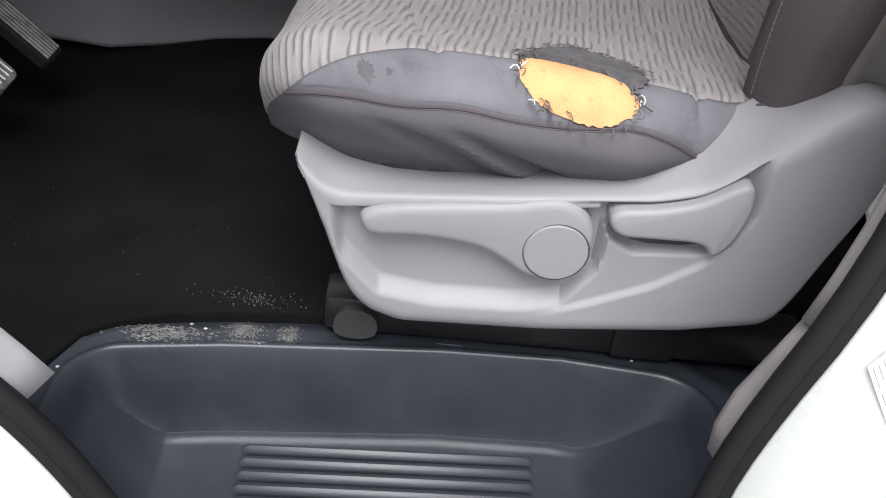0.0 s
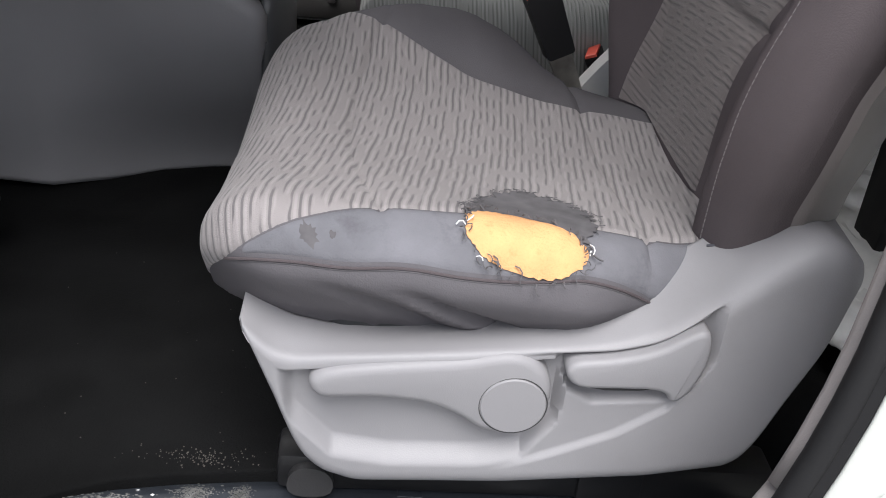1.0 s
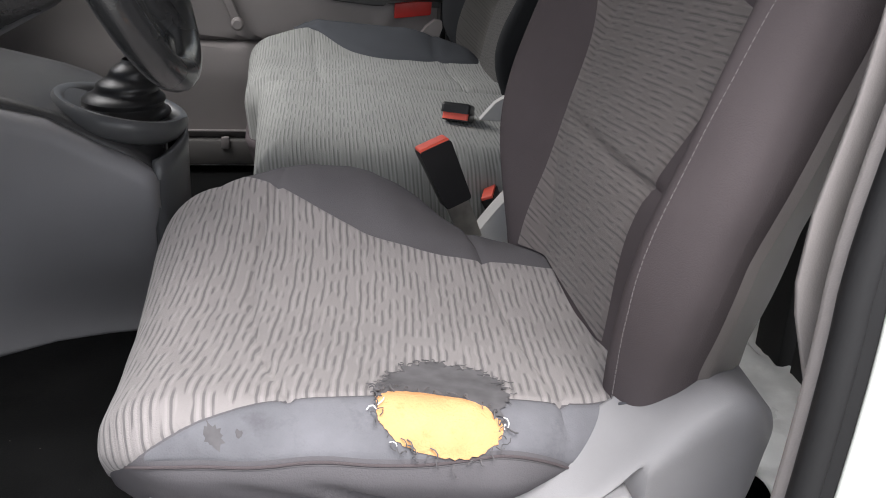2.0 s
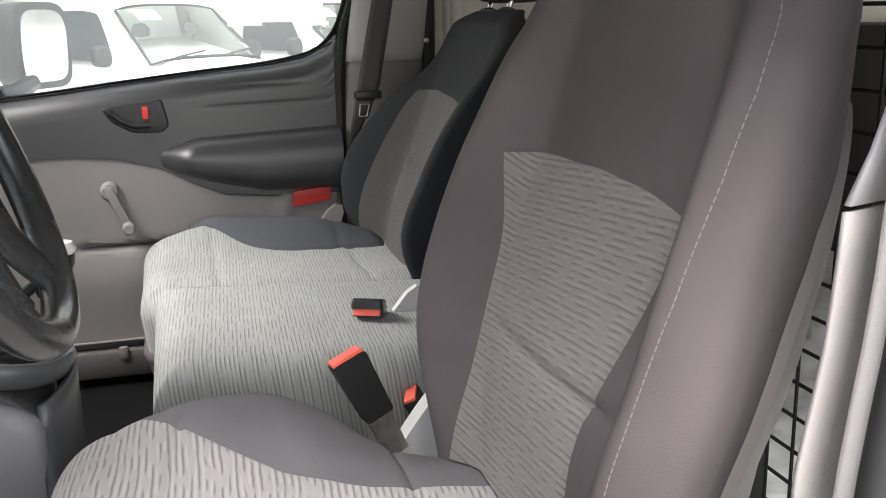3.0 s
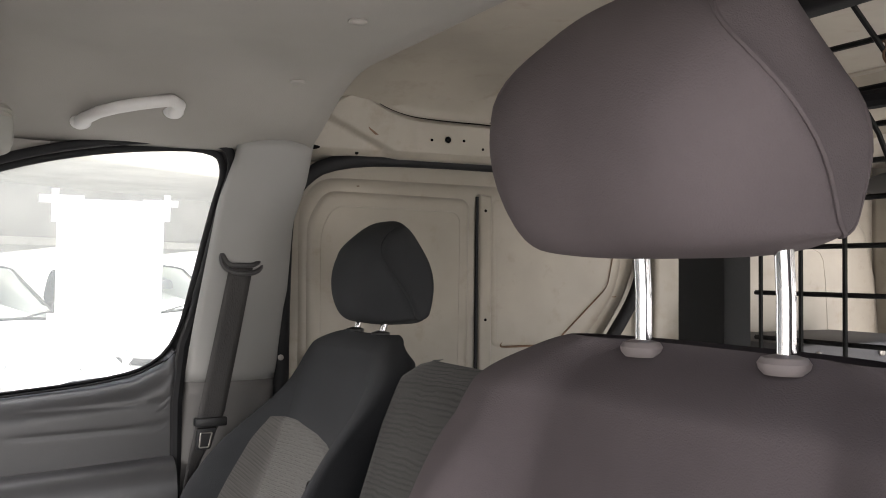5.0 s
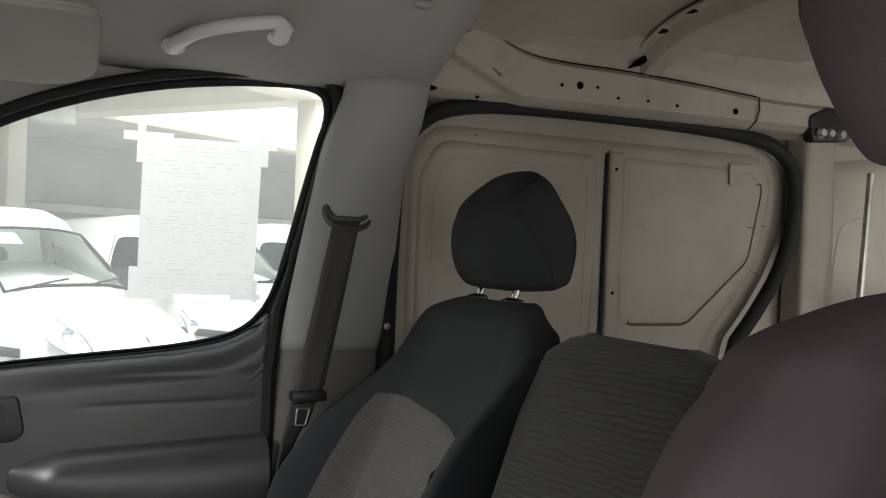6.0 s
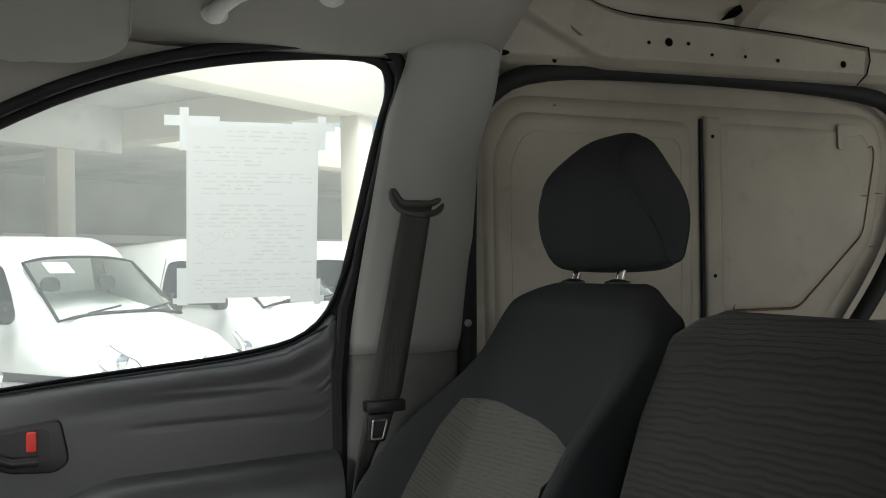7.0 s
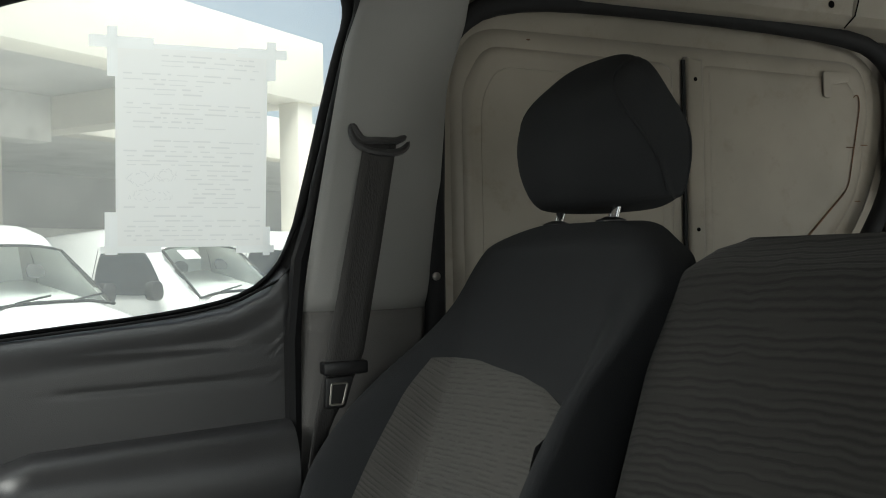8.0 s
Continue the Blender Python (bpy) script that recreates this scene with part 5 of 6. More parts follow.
def back_shell(u, v):
    """The closed backrest: v runs round a level cut, u from the seat to the top."""
    z = BACK_Z0 + (BACK_Z1 - BACK_Z0) * (1 - (1 - u) ** 1.6)
    w = back_width(z)
    thick = lerp([0.80, 0.90, 1.2, 1.38, 1.44, 1.462], [0.10, 0.13, 0.115, 0.095, 0.07, 0.03], z)
    a = 2 * math.pi * v
    c, s = math.cos(a), math.sin(a)
    y = w * math.copysign(abs(s) ** 0.72, s) * (1 + 0.09 * smooth(z, 1.26, 1.38) if s > 0 else 1 - 0.05 * smooth(z, 1.40, 1.455))
    if c >= 0:
        side_in = 0.055 * (1 - abs(c) ** 0.5)
        x = back_front(y, z) + side_in * min(1, thick / 0.1)
    else:
        mid = 0.672 + 0.225 * (z - 0.87) + 0.045 * smooth(z, 1.41, 1.465)
        e = back_front(math.copysign(w, s), z) + 0.055 * min(1, thick / 0.1)
        x = e + (mid + thick - e) * abs(c) ** lerp([0.8, 0.88, 0.93, 1.05, 1.12, 1.22, 1.28, 1.36], [0.8, 1.2, 1.5, 1.7, 1.5, 1.25, 1.2, 1.3], z)
    return Vector((x, y, z))


back = part("backrest", grid(back_shell, 110, 160, wrap=True), CLOTH, seat, "plain mauve grey cloth backrest with deep side bolsters")


def back_insert(u, v):
    """The dashed panel: level at its top, drawn in towards the seat on the door's side."""
    zz = 0.865 + u * 0.375
    yl = eased([0.86, 0.95, 1.02, 1.10, 1.16, 1.24], [-0.095, -0.095, -0.108, -0.135, -0.150, -0.165], zz, 0.02)
    yr = eased([0.86, 1.05, 1.16, 1.24], [0.182, 0.185, 0.198, 0.215], zz, 0.02)
    y = yl + (yr - yl) * v
    z = 0.865 + u * (lerp([-0.17, -0.085, 0.01, 0.15, 0.22], [1.222, 1.237, 1.242, 1.238, 1.233], y) - 0.865)
    e = min(min(v, 1 - v) * 2 * 0.15, min(1 - u, 1) * 0.4)
    return Vector((back_front(y, z) - (-0.001 + 0.003 * smooth(e, 0, 0.006)), y, z))


part("back_insert", grid(back_insert, 90, 90), DASHES_BACK, back, "brownish grey cloth panel with short level dashes")


stitch_path = [(-lerp([0.88, 1.0, 1.1, 1.2, 1.28, 1.34, 1.39, 1.43], [0.262, 0.289, 0.299, 0.304, 0.301, 0.289, 0.266, 0.234], z), z) for z in np.linspace(0.90, 1.43, 180)]
seamline = [Vector((back_front(y, z) - 0.0016, y, z)) for y, z in stitch_path]
for k in range(0, 178, 2):
    part("stitch", tube([seamline[k], seamline[k].lerp(seamline[k + 1], 1.35)], 0.0005, 5), STITCH, back)


def rear_shell(u, v):
    """The hard shell that wraps the back and sides behind the bolsters."""
    z = 0.90 + 0.435 * u
    v0 = lerp([0.90, 1.13, 1.24, 1.30, 1.335], [0.290, 0.292, 0.306, 0.338, 0.375], z)
    q = back_shell(1 - (1 - (z - BACK_Z0) / (BACK_Z1 - BACK_Z0)) ** 0.625, v0 + (1 - 2 * v0) * v)
    e = smooth(min(v, 1 - v), 0, 0.025) * smooth(1 - u, 0, 0.03)
    return Vector((q.x - 0.001 + 0.005 * e, q.y * (0.996 + 0.020 * e), z))


part("back_panel", grid(rear_shell, 60, 80), SHELL, back, "brownish grey plastic backrest shell")


def headrest(parent, cx, cy, z0, z1, half, depth, cloth, lean, name="headrest"):
    """A padded headrest: wide rounded front, flat tapering sides with piping."""
    h = z1 - z0

    side = rounded([(0.10, 1.0), (0.50, 0.82), (0.86, 0.42), (1.0, -0.05), (0.90, -0.55), (0.55, -0.94), (0.0, -1.0), (-0.60, -1.0), (-1.0, -0.98), (-1.02, -0.72), (-0.94, -0.25), (-0.76, 0.25), (-0.50, 0.70), (-0.20, 0.95)], 4)

    def outline(v):
        q = (v % 1.0) * len(side)
        a, b = side[int(q) % len(side)], side[(int(q) + 1) % len(side)]
        f = q - int(q)
        return (a[0] + (b[0] - a[0]) * f) * depth / 2, (a[1] + (b[1] - a[1]) * f) * h / 2

    def shape(u, v):
        px, pz = outline(v)
        t = 2 * u - 1
        sg = 1 if t >= 0 else -1
        drawn = 1.0
        taper = 1 - 0.14 * smooth(-px, -depth * 0.2, depth / 2) - 0.42 * smooth(pz, -h * 0.15, h / 2) ** 1.3 - 0.07 * smooth(-pz, h * 0.15, h / 2)
        if abs(t) <= 0.72:
            q = t / 0.72
            k, y = 1 - 0.13 * abs(q) ** 3.5, q * half * taper * 0.93
            drawn = abs(q) ** 5
        else:
            q = (abs(t) - 0.72) / 0.28
            w = math.sin(q * math.pi / 2)
            k, y = 0.87 * max(math.cos(q * math.pi / 2), 0.0), sg * half * ((taper * (1 - w) + 0.80 * w) * 0.93 + 0.07 * w)
        # the end panel is drawn back from the lower front, where the cover wraps round
        low = drawn * smooth(-pz / h * 2, -0.65, 1.0)
        px += min(-0.80 * depth / 2 - px, 0) * 0.72 * low
        return Vector((cx - px * k + lean * pz * k, cy + y, (z0 + z1) / 2 + pz * k))

    hr = part(name, grid(shape, 70, 96, wrap=True), cloth, parent, "padded cloth headrest")
    hr.data.set_sharp_from_angle(angle=radians(85))
    for t in (0.14, 0.86):
        part("piping", tube([shape(t, k / 60) for k in range(60)], 0.0020, 6, True), cloth, hr)
    return hr


hr = headrest(seat, 0.803, 0.027, 1.527, 1.738, 0.184, 0.166, CLOTH, 0.10)
for yy in (0.0765, -0.0765):
    part("post", tube([(0.838, yy, 1.460), (0.838, yy, 1.50), (0.832, yy, 1.60)], 0.0068, 14), CHROME, hr, "chrome headrest post")
    part("post_collar", lathe([(0.015, -0.006), (0.019, -0.002), (0.020, 0.002), (0.017, 0.006), (0.008, 0.008)], 28, lambda a, b, h: (0.836 + a * 0.8, yy + b * 1.0, 1.453 + h)), COLLAR, seat, "grey plastic post collar")

# driver's belt buckle
buckle = thing("belt_buckle", "black seat belt buckle with coral button on steel stalk", "seat belt", (0.585, 0.36, 0.80))


def buckle_at(th, base, way, side_v, length=0.100, stalk=0.07, hood=False):
    base, way, side_v = Vector(base), Vector(way).normalized(), Vector(side_v).normalized()
    fw = way.cross(side_v)
    body = fillet([(-0.021, 0), (0.021, 0), (0.025, length), (-0.025, length)], 0.006)
    P = lambda a, b, d: base + way * (b + stalk) + side_v * a + fw * (d - 0.012)
    part("buckle_body", slab(body, 0.024, P, 0.005), BLACK, th)
    part("release_button", slab(fillet([(-0.023, length - 0.012), (0.023, length - 0.012), (0.023, length + 0.004), (-0.023, length + 0.004)], 0.004), 0.020, lambda a, b, d: P(a, b, d + 0.002), 0.003), BUTTON, th, "coral red release button")
    if hood:
        part("buckle_hood", slab(fillet([(-0.027, length - 0.03), (0.027, length - 0.03), (0.026, length + 0.008), (-0.026, length + 0.008)], 0.006), 0.018, lambda a, b, d: P(a, b, d + 0.013), 0.005), BLACK, th)
    part("stalk", slab([(-0.016, -stalk), (0.016, -stalk), (0.018, 0.006), (-0.018, 0.006)], 0.005, lambda a, b, d: P(a, b, d + 0.009)), STEEL, th, "worn steel stalk")


buckle_at(buckle, (0.608, 0.334, 0.809), (-0.42, -0.12, 0.9), (0.9, 0.25, 0.35))


# ---- passenger bench ----
bench = thing("bench_seat", "grey cloth double passenger bench with dashed panels", "seat", (0.55, 0.92, FLOOR), "front seats")
B0, B1, BY0, BY1 = 0.265, 0.86, 0.475, 1.345


def bench_top(x, y):
    z = 0.905 - 0.055 * (x - 0.45)
    z += 0.036 * math.exp(-((y - 1.285) / 0.05) ** 2) * smooth(x, 0.28, 0.40) * smooth(x, 0.80, 0.6)
    z -= 0.006 * math.exp(-((y - 0.93) / 0.010) ** 2)
    for xs in (0.40, 0.68):
        z -= 0.004 * math.exp(-((x - xs) / 0.007) ** 2) * smooth(y, 0.90, 0.95)
    z -= 0.012 * math.cos((y - 1.12) / 0.20 * math.pi) * smooth(y, 0.95, 1.0) * 0.5
    z += 0.002 * noise.noise(Vector((x * 18, y * 18, 4.0)))
    return z


def bench_skin(u, v):
    r, low = 0.060, 0.080
    arc = r * math.pi / 2
    total = low + arc + B1 - B0 - r
    d = u * total
    yr = 0.055
    yt = 0.09 + yr * math.pi / 2
    tv = v * (BY1 - BY0 - 2 * yr + 2 * yt) - yt
    if tv < 0:
        a = min(-tv / yr, math.pi / 2)
        y, drop = BY0 + yr - yr * math.sin(a), yr * (1 - math.cos(a)) + max(-tv - yr * math.pi / 2, 0)
    elif tv > BY1 - BY0 - 2 * yr:
        q = tv - (BY1 - BY0 - 2 * yr)
        a = min(q / yr, math.pi / 2)
        y, drop = BY1 - yr + yr * math.sin(a), yr * (1 - math.cos(a)) + max(q - yr * math.pi / 2, 0)
    else:
        y, drop = BY0 + yr + tv, 0
    notch = 0.028 * smooth(y, 0.90, 0.95)
    if d < low:
        x, dx = B0 + 0.01 * (1 - d / low), r + low - d
    elif d < low + arc:
        th = (d - low) / r
        x, dx = B0 + r * (1 - math.cos(th)), r * (1 - math.sin(th))
    else:
        x, dx = B0 + r + d - low - arc, 0
    return Vector((x - notch * smooth(x, 0.5, 0.3) + 0.02, y, bench_top(x, y) - max(dx, drop) - 0.25 * min(dx, drop)))


part("bench_cushion", grid(bench_skin, 110, 200), BENCH, bench, "pale grey cloth bench cushion with fine dashes")


def bench_bolster(u, v):
    x = 0.36 + 0.46 * u
    lo = eased([0.36, 0.45, 0.55, 0.70, 0.82], [1.32, 1.235, 1.19, 1.20, 1.21], x, 0.02)
    y = lo + (1.352 - lo) * v
    a = smooth(v, 0.45, 1.0)
    return Vector((x, y, bench_top(x, min(y, 1.30)) + (0.0065 + 0.012 * math.sin(math.pi * v)) * smooth(min(v, 1), 0, 0.05) * smooth(u, 0, 0.12) * smooth(u, 1, 0.85) - 0.085 * a ** 3 - 0.012 * smooth(u, 0.88, 1)))


part("piping", tube([(x, 0.930, bench_top(x, 0.930) + 0.0015) for x in np.linspace(0.33, 0.80, 40)], 0.0028, 8), BENCH, bench, "raised seam between the two places")
for xs in (0.40, 0.68):
    part("cross_seam", tube([(xs + 0.02, y, bench_top(xs, y) + 0.0005) for y in np.linspace(0.935, 1.22, 30)], 0.0018, 6), BENCH, bench)


part("outer_bolster", grid(bench_bolster, 50, 24), CLOTH_BLUE, bench, "charcoal cloth outer bolster")
part("bench_frame", block(0.32, 0.84, 0.52, 1.31, FLOOR, 0.80, 0.02), BLACK, bench)
part("front_skirt", grid(lambda u, v: (0.292 - 0.026 * smooth(0.485 + 0.845 * u, 0.90, 0.95) + 0.02 * v, 0.485 + 0.845 * u, 0.785 - 0.065 * v), 40, 4), CLOTH, bench, solid=0.01)


def pback_width(z):
    if z > 1.33:
        return 0.07 + 0.142 * math.sqrt(max(1 - ((z - 1.33) / 0.083) ** 2, 0))
    return eased([0.86, 0.95, 1.05, 1.18, 1.26, 1.33], [0.20, 0.218, 0.226, 0.226, 0.222, 0.212], z, 0.012)


def pback_swell(y, z):
    """How far each side of the outer backrest swells past its middle."""
    return 1 + (0.20 * smooth(z, 1.20, 1.34) * smooth(z, 1.412, 1.385) - 0.02 if y < 0 else -0.09 * smooth(z, 1.30, 1.18))


def pback_front(y, z):
    k = abs(y) / (pback_width(z) * pback_swell(y, z))
    x = 0.800 + 0.335 * (z - 0.90)
    if y < 0:
        x -= eased([0.86, 0.90, 0.94, 1.0, 1.15, 1.30, 1.41], [0.01, 0.05, 0.080, 0.100, 0.085, 0.032, 0.0], z, 0.018) * smooth(k, 0.66, 0.98)
    else:
        # the wing beside the door stands well forward and ends below the shoulder
        x -= eased([0.86, 0.95, 1.04, 1.09, 1.13, 1.19, 1.23, 1.275, 1.33], [0.03, 0.130, 0.165, 0.165, 0.152, 0.118, 0.072, 0.022, 0.0], z, 0.012) * smooth(k, 0.66, 1.0)
    x -= 0.020 * math.exp(-((z - 1.0) / 0.1) ** 2) * (1 - k * k)
    x += 0.006 * math.exp(-((z - 1.075) / 0.008) ** 2) * (1 - smooth(k, 0.40, 0.62))
    x += 0.04 * smooth(z, 1.37, 1.415)
    return x


PYC = 1.118


def pback(u, v):
    z = 0.86 + 0.540 * (1 - (1 - u) ** 1.6)
    w = pback_width(0.86 + (z - 0.86) * 0.552 / 0.540)
    thick = lerp([0.86, 1.2, 1.36, 1.412], [0.13, 0.12, 0.09, 0.03], z)
    a = 2 * math.pi * v
    c, s = math.cos(a), math.sin(a)
    y = w * math.copysign(abs(s) ** 0.72, s)
    y *= pback_swell(s, z)
    e = pback_front(math.copysign(w, s) * pback_swell(s, z), z) + 0.045
    if c >= 0:
        x = pback_front(y, z) + 0.045 * (1 - abs(c) ** 0.5)
    else:
        x = e + (0.800 + 0.335 * (z - 0.90) + thick - e) * abs(c) ** 0.6
    return Vector((x, PYC + y, z))


pb = part("outer_backrest", grid(pback, 130, 220, wrap=True), CLOTH_SHADED, bench, "cloth outer backrest, its shade put into the dark colour")


def pinsert(u, v):
    z = 0.885 + 0.365 * u
    yl = eased([0.88, 1.0, 1.1, 1.25], [-0.118, -0.135, -0.160, -0.195], z, 0.03)
    yr = eased([0.88, 1.0, 1.1, 1.25], [0.166, 0.170, 0.168, 0.166], z, 0.03)
    y = yl + (yr - yl) * v
    z = 0.885 + u * (lerp([-0.225, -0.185, -0.145, -0.10, -0.045, 0.07, 0.17], [1.150, 1.178, 1.200, 1.215, 1.225, 1.232, 1.228], y) - 0.885)
    e = min(min(v, 1 - v) * 0.28, (1 - u) * 0.36)
    return Vector((pback_front(y, z) - (-0.001 + 0.0056 * smooth(e, 0, 0.008)), PYC + y, z))


part("outer_insert", grid(pinsert, 70, 50), DASHES_FAINT, pb, "brownish grey dashed cloth panel, darkened for its shade")


def mback(u, v):
    """The flat middle backrest, wider than deep, with an eased top."""
    z = 0.86 + 0.515 * (1 - (1 - u) ** 1.7)
    a = 2 * math.pi * v
    c, s = math.cos(a), math.sin(a)
    w = 0.206 * lerp([0.86, 1.27, 1.31, 1.345, 1.365, 1.375], [1, 1, 0.97, 0.88, 0.74, 0.5], z)
    thick = lerp([0.86, 1.25, 1.35, 1.375], [0.11, 0.10, 0.08, 0.02], z)
    x = 0.822 + 0.335 * (z - 0.90) + 0.012 * (abs(s) ** 6) - 0.02 * smooth(z, 1.0, 0.9)
    xx = x + thick / 2 - thick / 2 * math.copysign(abs(c) ** 0.35, c) + 0.02 * smooth(z, 1.34, 1.375) * (c > 0)
    return Vector((xx, 0.702 + w * math.copysign(abs(s) ** 0.35, s), z))


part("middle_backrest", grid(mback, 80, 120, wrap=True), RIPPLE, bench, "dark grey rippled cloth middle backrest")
phr = headrest(bench, 1.049, PYC + 0.006, 1.414, 1.610, 0.142, 0.146, CLOTH_SHADED, 0.16)
for yy in (1.180, 1.056):
    part("post", tube([(1.020, yy, 1.385), (1.040, yy, 1.45)], 0.0062, 12), CHROME, phr, "chrome headrest post")
    part("post_collar", lathe([(0.014, -0.004), (0.021, 0), (0.021, 0.005), (0.008, 0.009)], 24, lambda a, b, h: (1.022 + a * 0.8, yy + b, 1.397 + h)), BLACK, bench, "black plastic post collar")
bk2 = thing("belt_buckle", "low black belt buckle with coral button on the bench", "seat belt", (0.63, 0.66, 0.88))
buckle_at(bk2, (0.660, 0.715, 0.895), (-0.40, -0.85, 0.30), (0.9, -0.42, 0.0), 0.060, 0.01, True)
bk3 = thing("belt_buckle", "short black belt buckle with coral button beside the driver seat", "seat belt", (0.66, 0.46, 0.84))
buckle_at(bk3, (0.690, 0.47, 0.775), (-0.45, -0.15, 0.85), (0.3, 0.95, 0.1), 0.052, 0.02)
part("seat_hinge_cover", slab(rounded([(0.58, 0.72), (0.70, 0.72), (0.735, 0.86), (0.70, 0.90), (0.62, 0.80)], 4), 0.04, lambda a, b, d: (a, 0.375 + d, b), 0.006), PALE, label="pale grey plastic hinge cover between the seats", category="cover")
part("belt_sleeve", slab(rounded([(0.675, 0.88), (0.72, 0.88), (0.745, 0.925), (0.725, 0.94)], 3), 0.02, lambda a, b, d: (a, 0.70 + d, b), 0.005), PALE, label="pale grey belt sleeve at the bench", category="seat belt")
part("hinge_arm", slab(rounded([(0.64, 0.90), (0.70, 0.90), (0.72, 0.96), (0.69, 0.965)], 3), 0.03, lambda a, b, d: (a, 1.345 + d, b), 0.006), GREY_DOOR, label="grey plastic seat hinge cover by the door", category="cover")

# ---- dashboard side, gear lever, wheel and pedals ----
dash = thing("centre_console", "grey plastic dashboard console beside the driver", "console", (-0.2, 0.5, FLOOR))


def con_top(x):
    return lerp([-0.75, -0.4, 0.0, 0.078, 0.12, 0.152], [1.10, 1.06, 0.968, 0.926, 0.908, 0.885], x)


def con_side(u, v):
    x = 0.152 - 0.90 * u
    z0 = 0.578 + 0.05 * smooth(x, -0.05, -0.5)
    z = z0 + (con_top(x) - z0) * v
    r = 0.03
    e = con_top(x) - z
    y = 0.395 - 0.10 * smooth(x, -0.10, -0.55) + r * (1 - math.sqrt(max(1 - (1 - clamp(e / r)) ** 2, 0))) + 0.02 * smooth(z, 0.75, 0.6)
    y += lerp([-0.5, -0.28, -0.18, -0.11, -0.03, 0.05, 0.152], [0.0, -0.02, -0.028, 0.010, 0.060, 0.085, 0.10], x) * smooth(z, 0.88, 0.58)
    y += 0.012 * (1 - smooth(u, 0, 0.02))
    return (x, y, z)


part("side_panel", grid(con_side, 60, 50), GREY, dash, "smooth mid grey knee panel", solid=0.01)
part("rear_face", grid(lambda u, v: (0.150 + 0.035 * math.sin(math.pi * v) ** 0.7, 0.412 + 0.22 * v, 0.58 + 0.335 * u - 0.012 * (2 * v - 1) ** 2 * u), 10, 16), BEZEL, dash, solid=0.01)
part("console_top", grid(lambda u, v: (0.150 - 0.9 * u, 0.42 + 0.30 * v, con_top(0.150 - 0.9 * u) + 0.004 + 0.012 * math.sin(math.pi * v)), 20, 12), DARK, dash, "dark upper console", solid=0.02)
part("far_side", block(-0.75, 0.14, 0.66, 0.70, 0.58, 0.90, 0.02), DARK, dash)
part("gear_bezel", tube([(0.085 + 0.085 * math.cos(a), 0.52 + 0.085 * math.sin(a), 0.945 - 0.22 * 0.085 * math.cos(a)) for a in [k * 0.1571 for k in range(40)]], 0.021, 12, True, 0.6), BEZEL, dash, "dark glossy ring round the gear boot")
part("gear_boot", grid(lambda u, v: (0.085 + (0.075 - 0.055 * u) * math.cos(6.283 * v) * (1 + 0.06 * math.sin(25 * u)) + 0.03 * u, 0.52 + (0.075 - 0.055 * u) * math.sin(6.283 * v) * (1 + 0.06 * math.sin(25 * u)), 0.945 + 0.085 * u), 24, 28, wrap=True), BLACK, dash, "pleated black gear boot")
gear = thing("gear_lever", "gear lever with dark knob and pale cap", "gear lever", (0.115, 0.52, 1.03))
part("shaft", tube([(0.115, 0.52, 1.02), (0.165, 0.51, 1.06)], 0.009, 10), BLACK, gear)
kn = part("knob", lathe([(0.012, -0.04), (0.024, -0.02), (0.028, 0.005), (0.024, 0.02)], 24, lambda a, b, h: (0.172 + a + 0.3 * h, 0.505 + b, 1.068 + h)), BLACK, gear)
part("knob_cap", lathe([(0.024, 0.018), (0.026, 0.024), (0.018, 0.034), (0.0, 0.037)], 24, lambda a, b, h: (0.172 + a + 0.3 * h, 0.505 + b, 1.068 + h)), PAINT, kn, "pale knob cap")
part("paper_tag", slab([(-0.026, -0.016), (0.022, -0.020), (0.026, 0.004), (0.012, 0.024), (-0.016, 0.020)], 0.001, lambda a, b, d: (-0.085 + a * 0.95, 0.384 + a * 0.2 + b * 0.55 - d, 0.967 + b * 0.85)), PAPER, label="small white paper tag on the console", category="paper")
part("dashboard", grid(lambda u, v: (-0.30 - 0.45 * smooth(v, 0.15, 1.0) + 0.10 * math.sin(math.pi * v), -0.42 + 1.82 * u, 0.92 + 0.30 * math.sin(math.pi * min(v * 1.1, 1)) + 0.02), 30, 20), DARK, label="dark moulded plastic dashboard", kind="structure", category="dashboard", solid=0.02)
part("footwell_wall", block(-0.80, -0.74, -0.45, 1.42, 0.56, 1.20, 0.02), CARPET, label="black carpeted footwell wall", kind="structure", category="wall")
part("windscreen", grid(lambda u, v: (-0.78 + 0.55 * v, -0.42 + 1.80 * u, 1.15 + 0.62 * v), 6, 6), GLASS, label="clear sloping windscreen", kind="structure", category="window")

wheel = thing("steering_wheel", "dark grey three-spoke plastic steering wheel", "steering wheel", (0.12, 0.03, 1.19))
wm = Matrix.Translation((0.158, 0.03, 1.304)) @ Matrix.Rotation(radians(68), 4, "Y")


def WP(x, y, z):
    return wm @ Vector((x, y, z))


part("rim", tube([WP(0.195 * math.cos(a), 0.195 * math.sin(a), 0) for a in [2 * math.pi * k / 72 for k in range(72)]], 0.0175, 14, True), WHEEL, wheel, "grained dark rim")
part("hub", grid(lambda u, v: WP((0.085 - 0.03 * u * u) * math.cos(6.283 * v) * (1.1 if math.cos(6.283 * v) < 0 else 0.9), (0.085 - 0.03 * u * u) * math.sin(6.283 * v), 0.03 * math.sin(u * 1.57) - 0.02), 10, 40, wrap=True), WHEEL, wheel, "padded hub cover")
part("hub_face", lathe([(0.056, 0.010), (0.03, 0.016), (0.0, 0.018)], 32, lambda a, b, h: WP(a, b, h)), WHEEL, wheel)
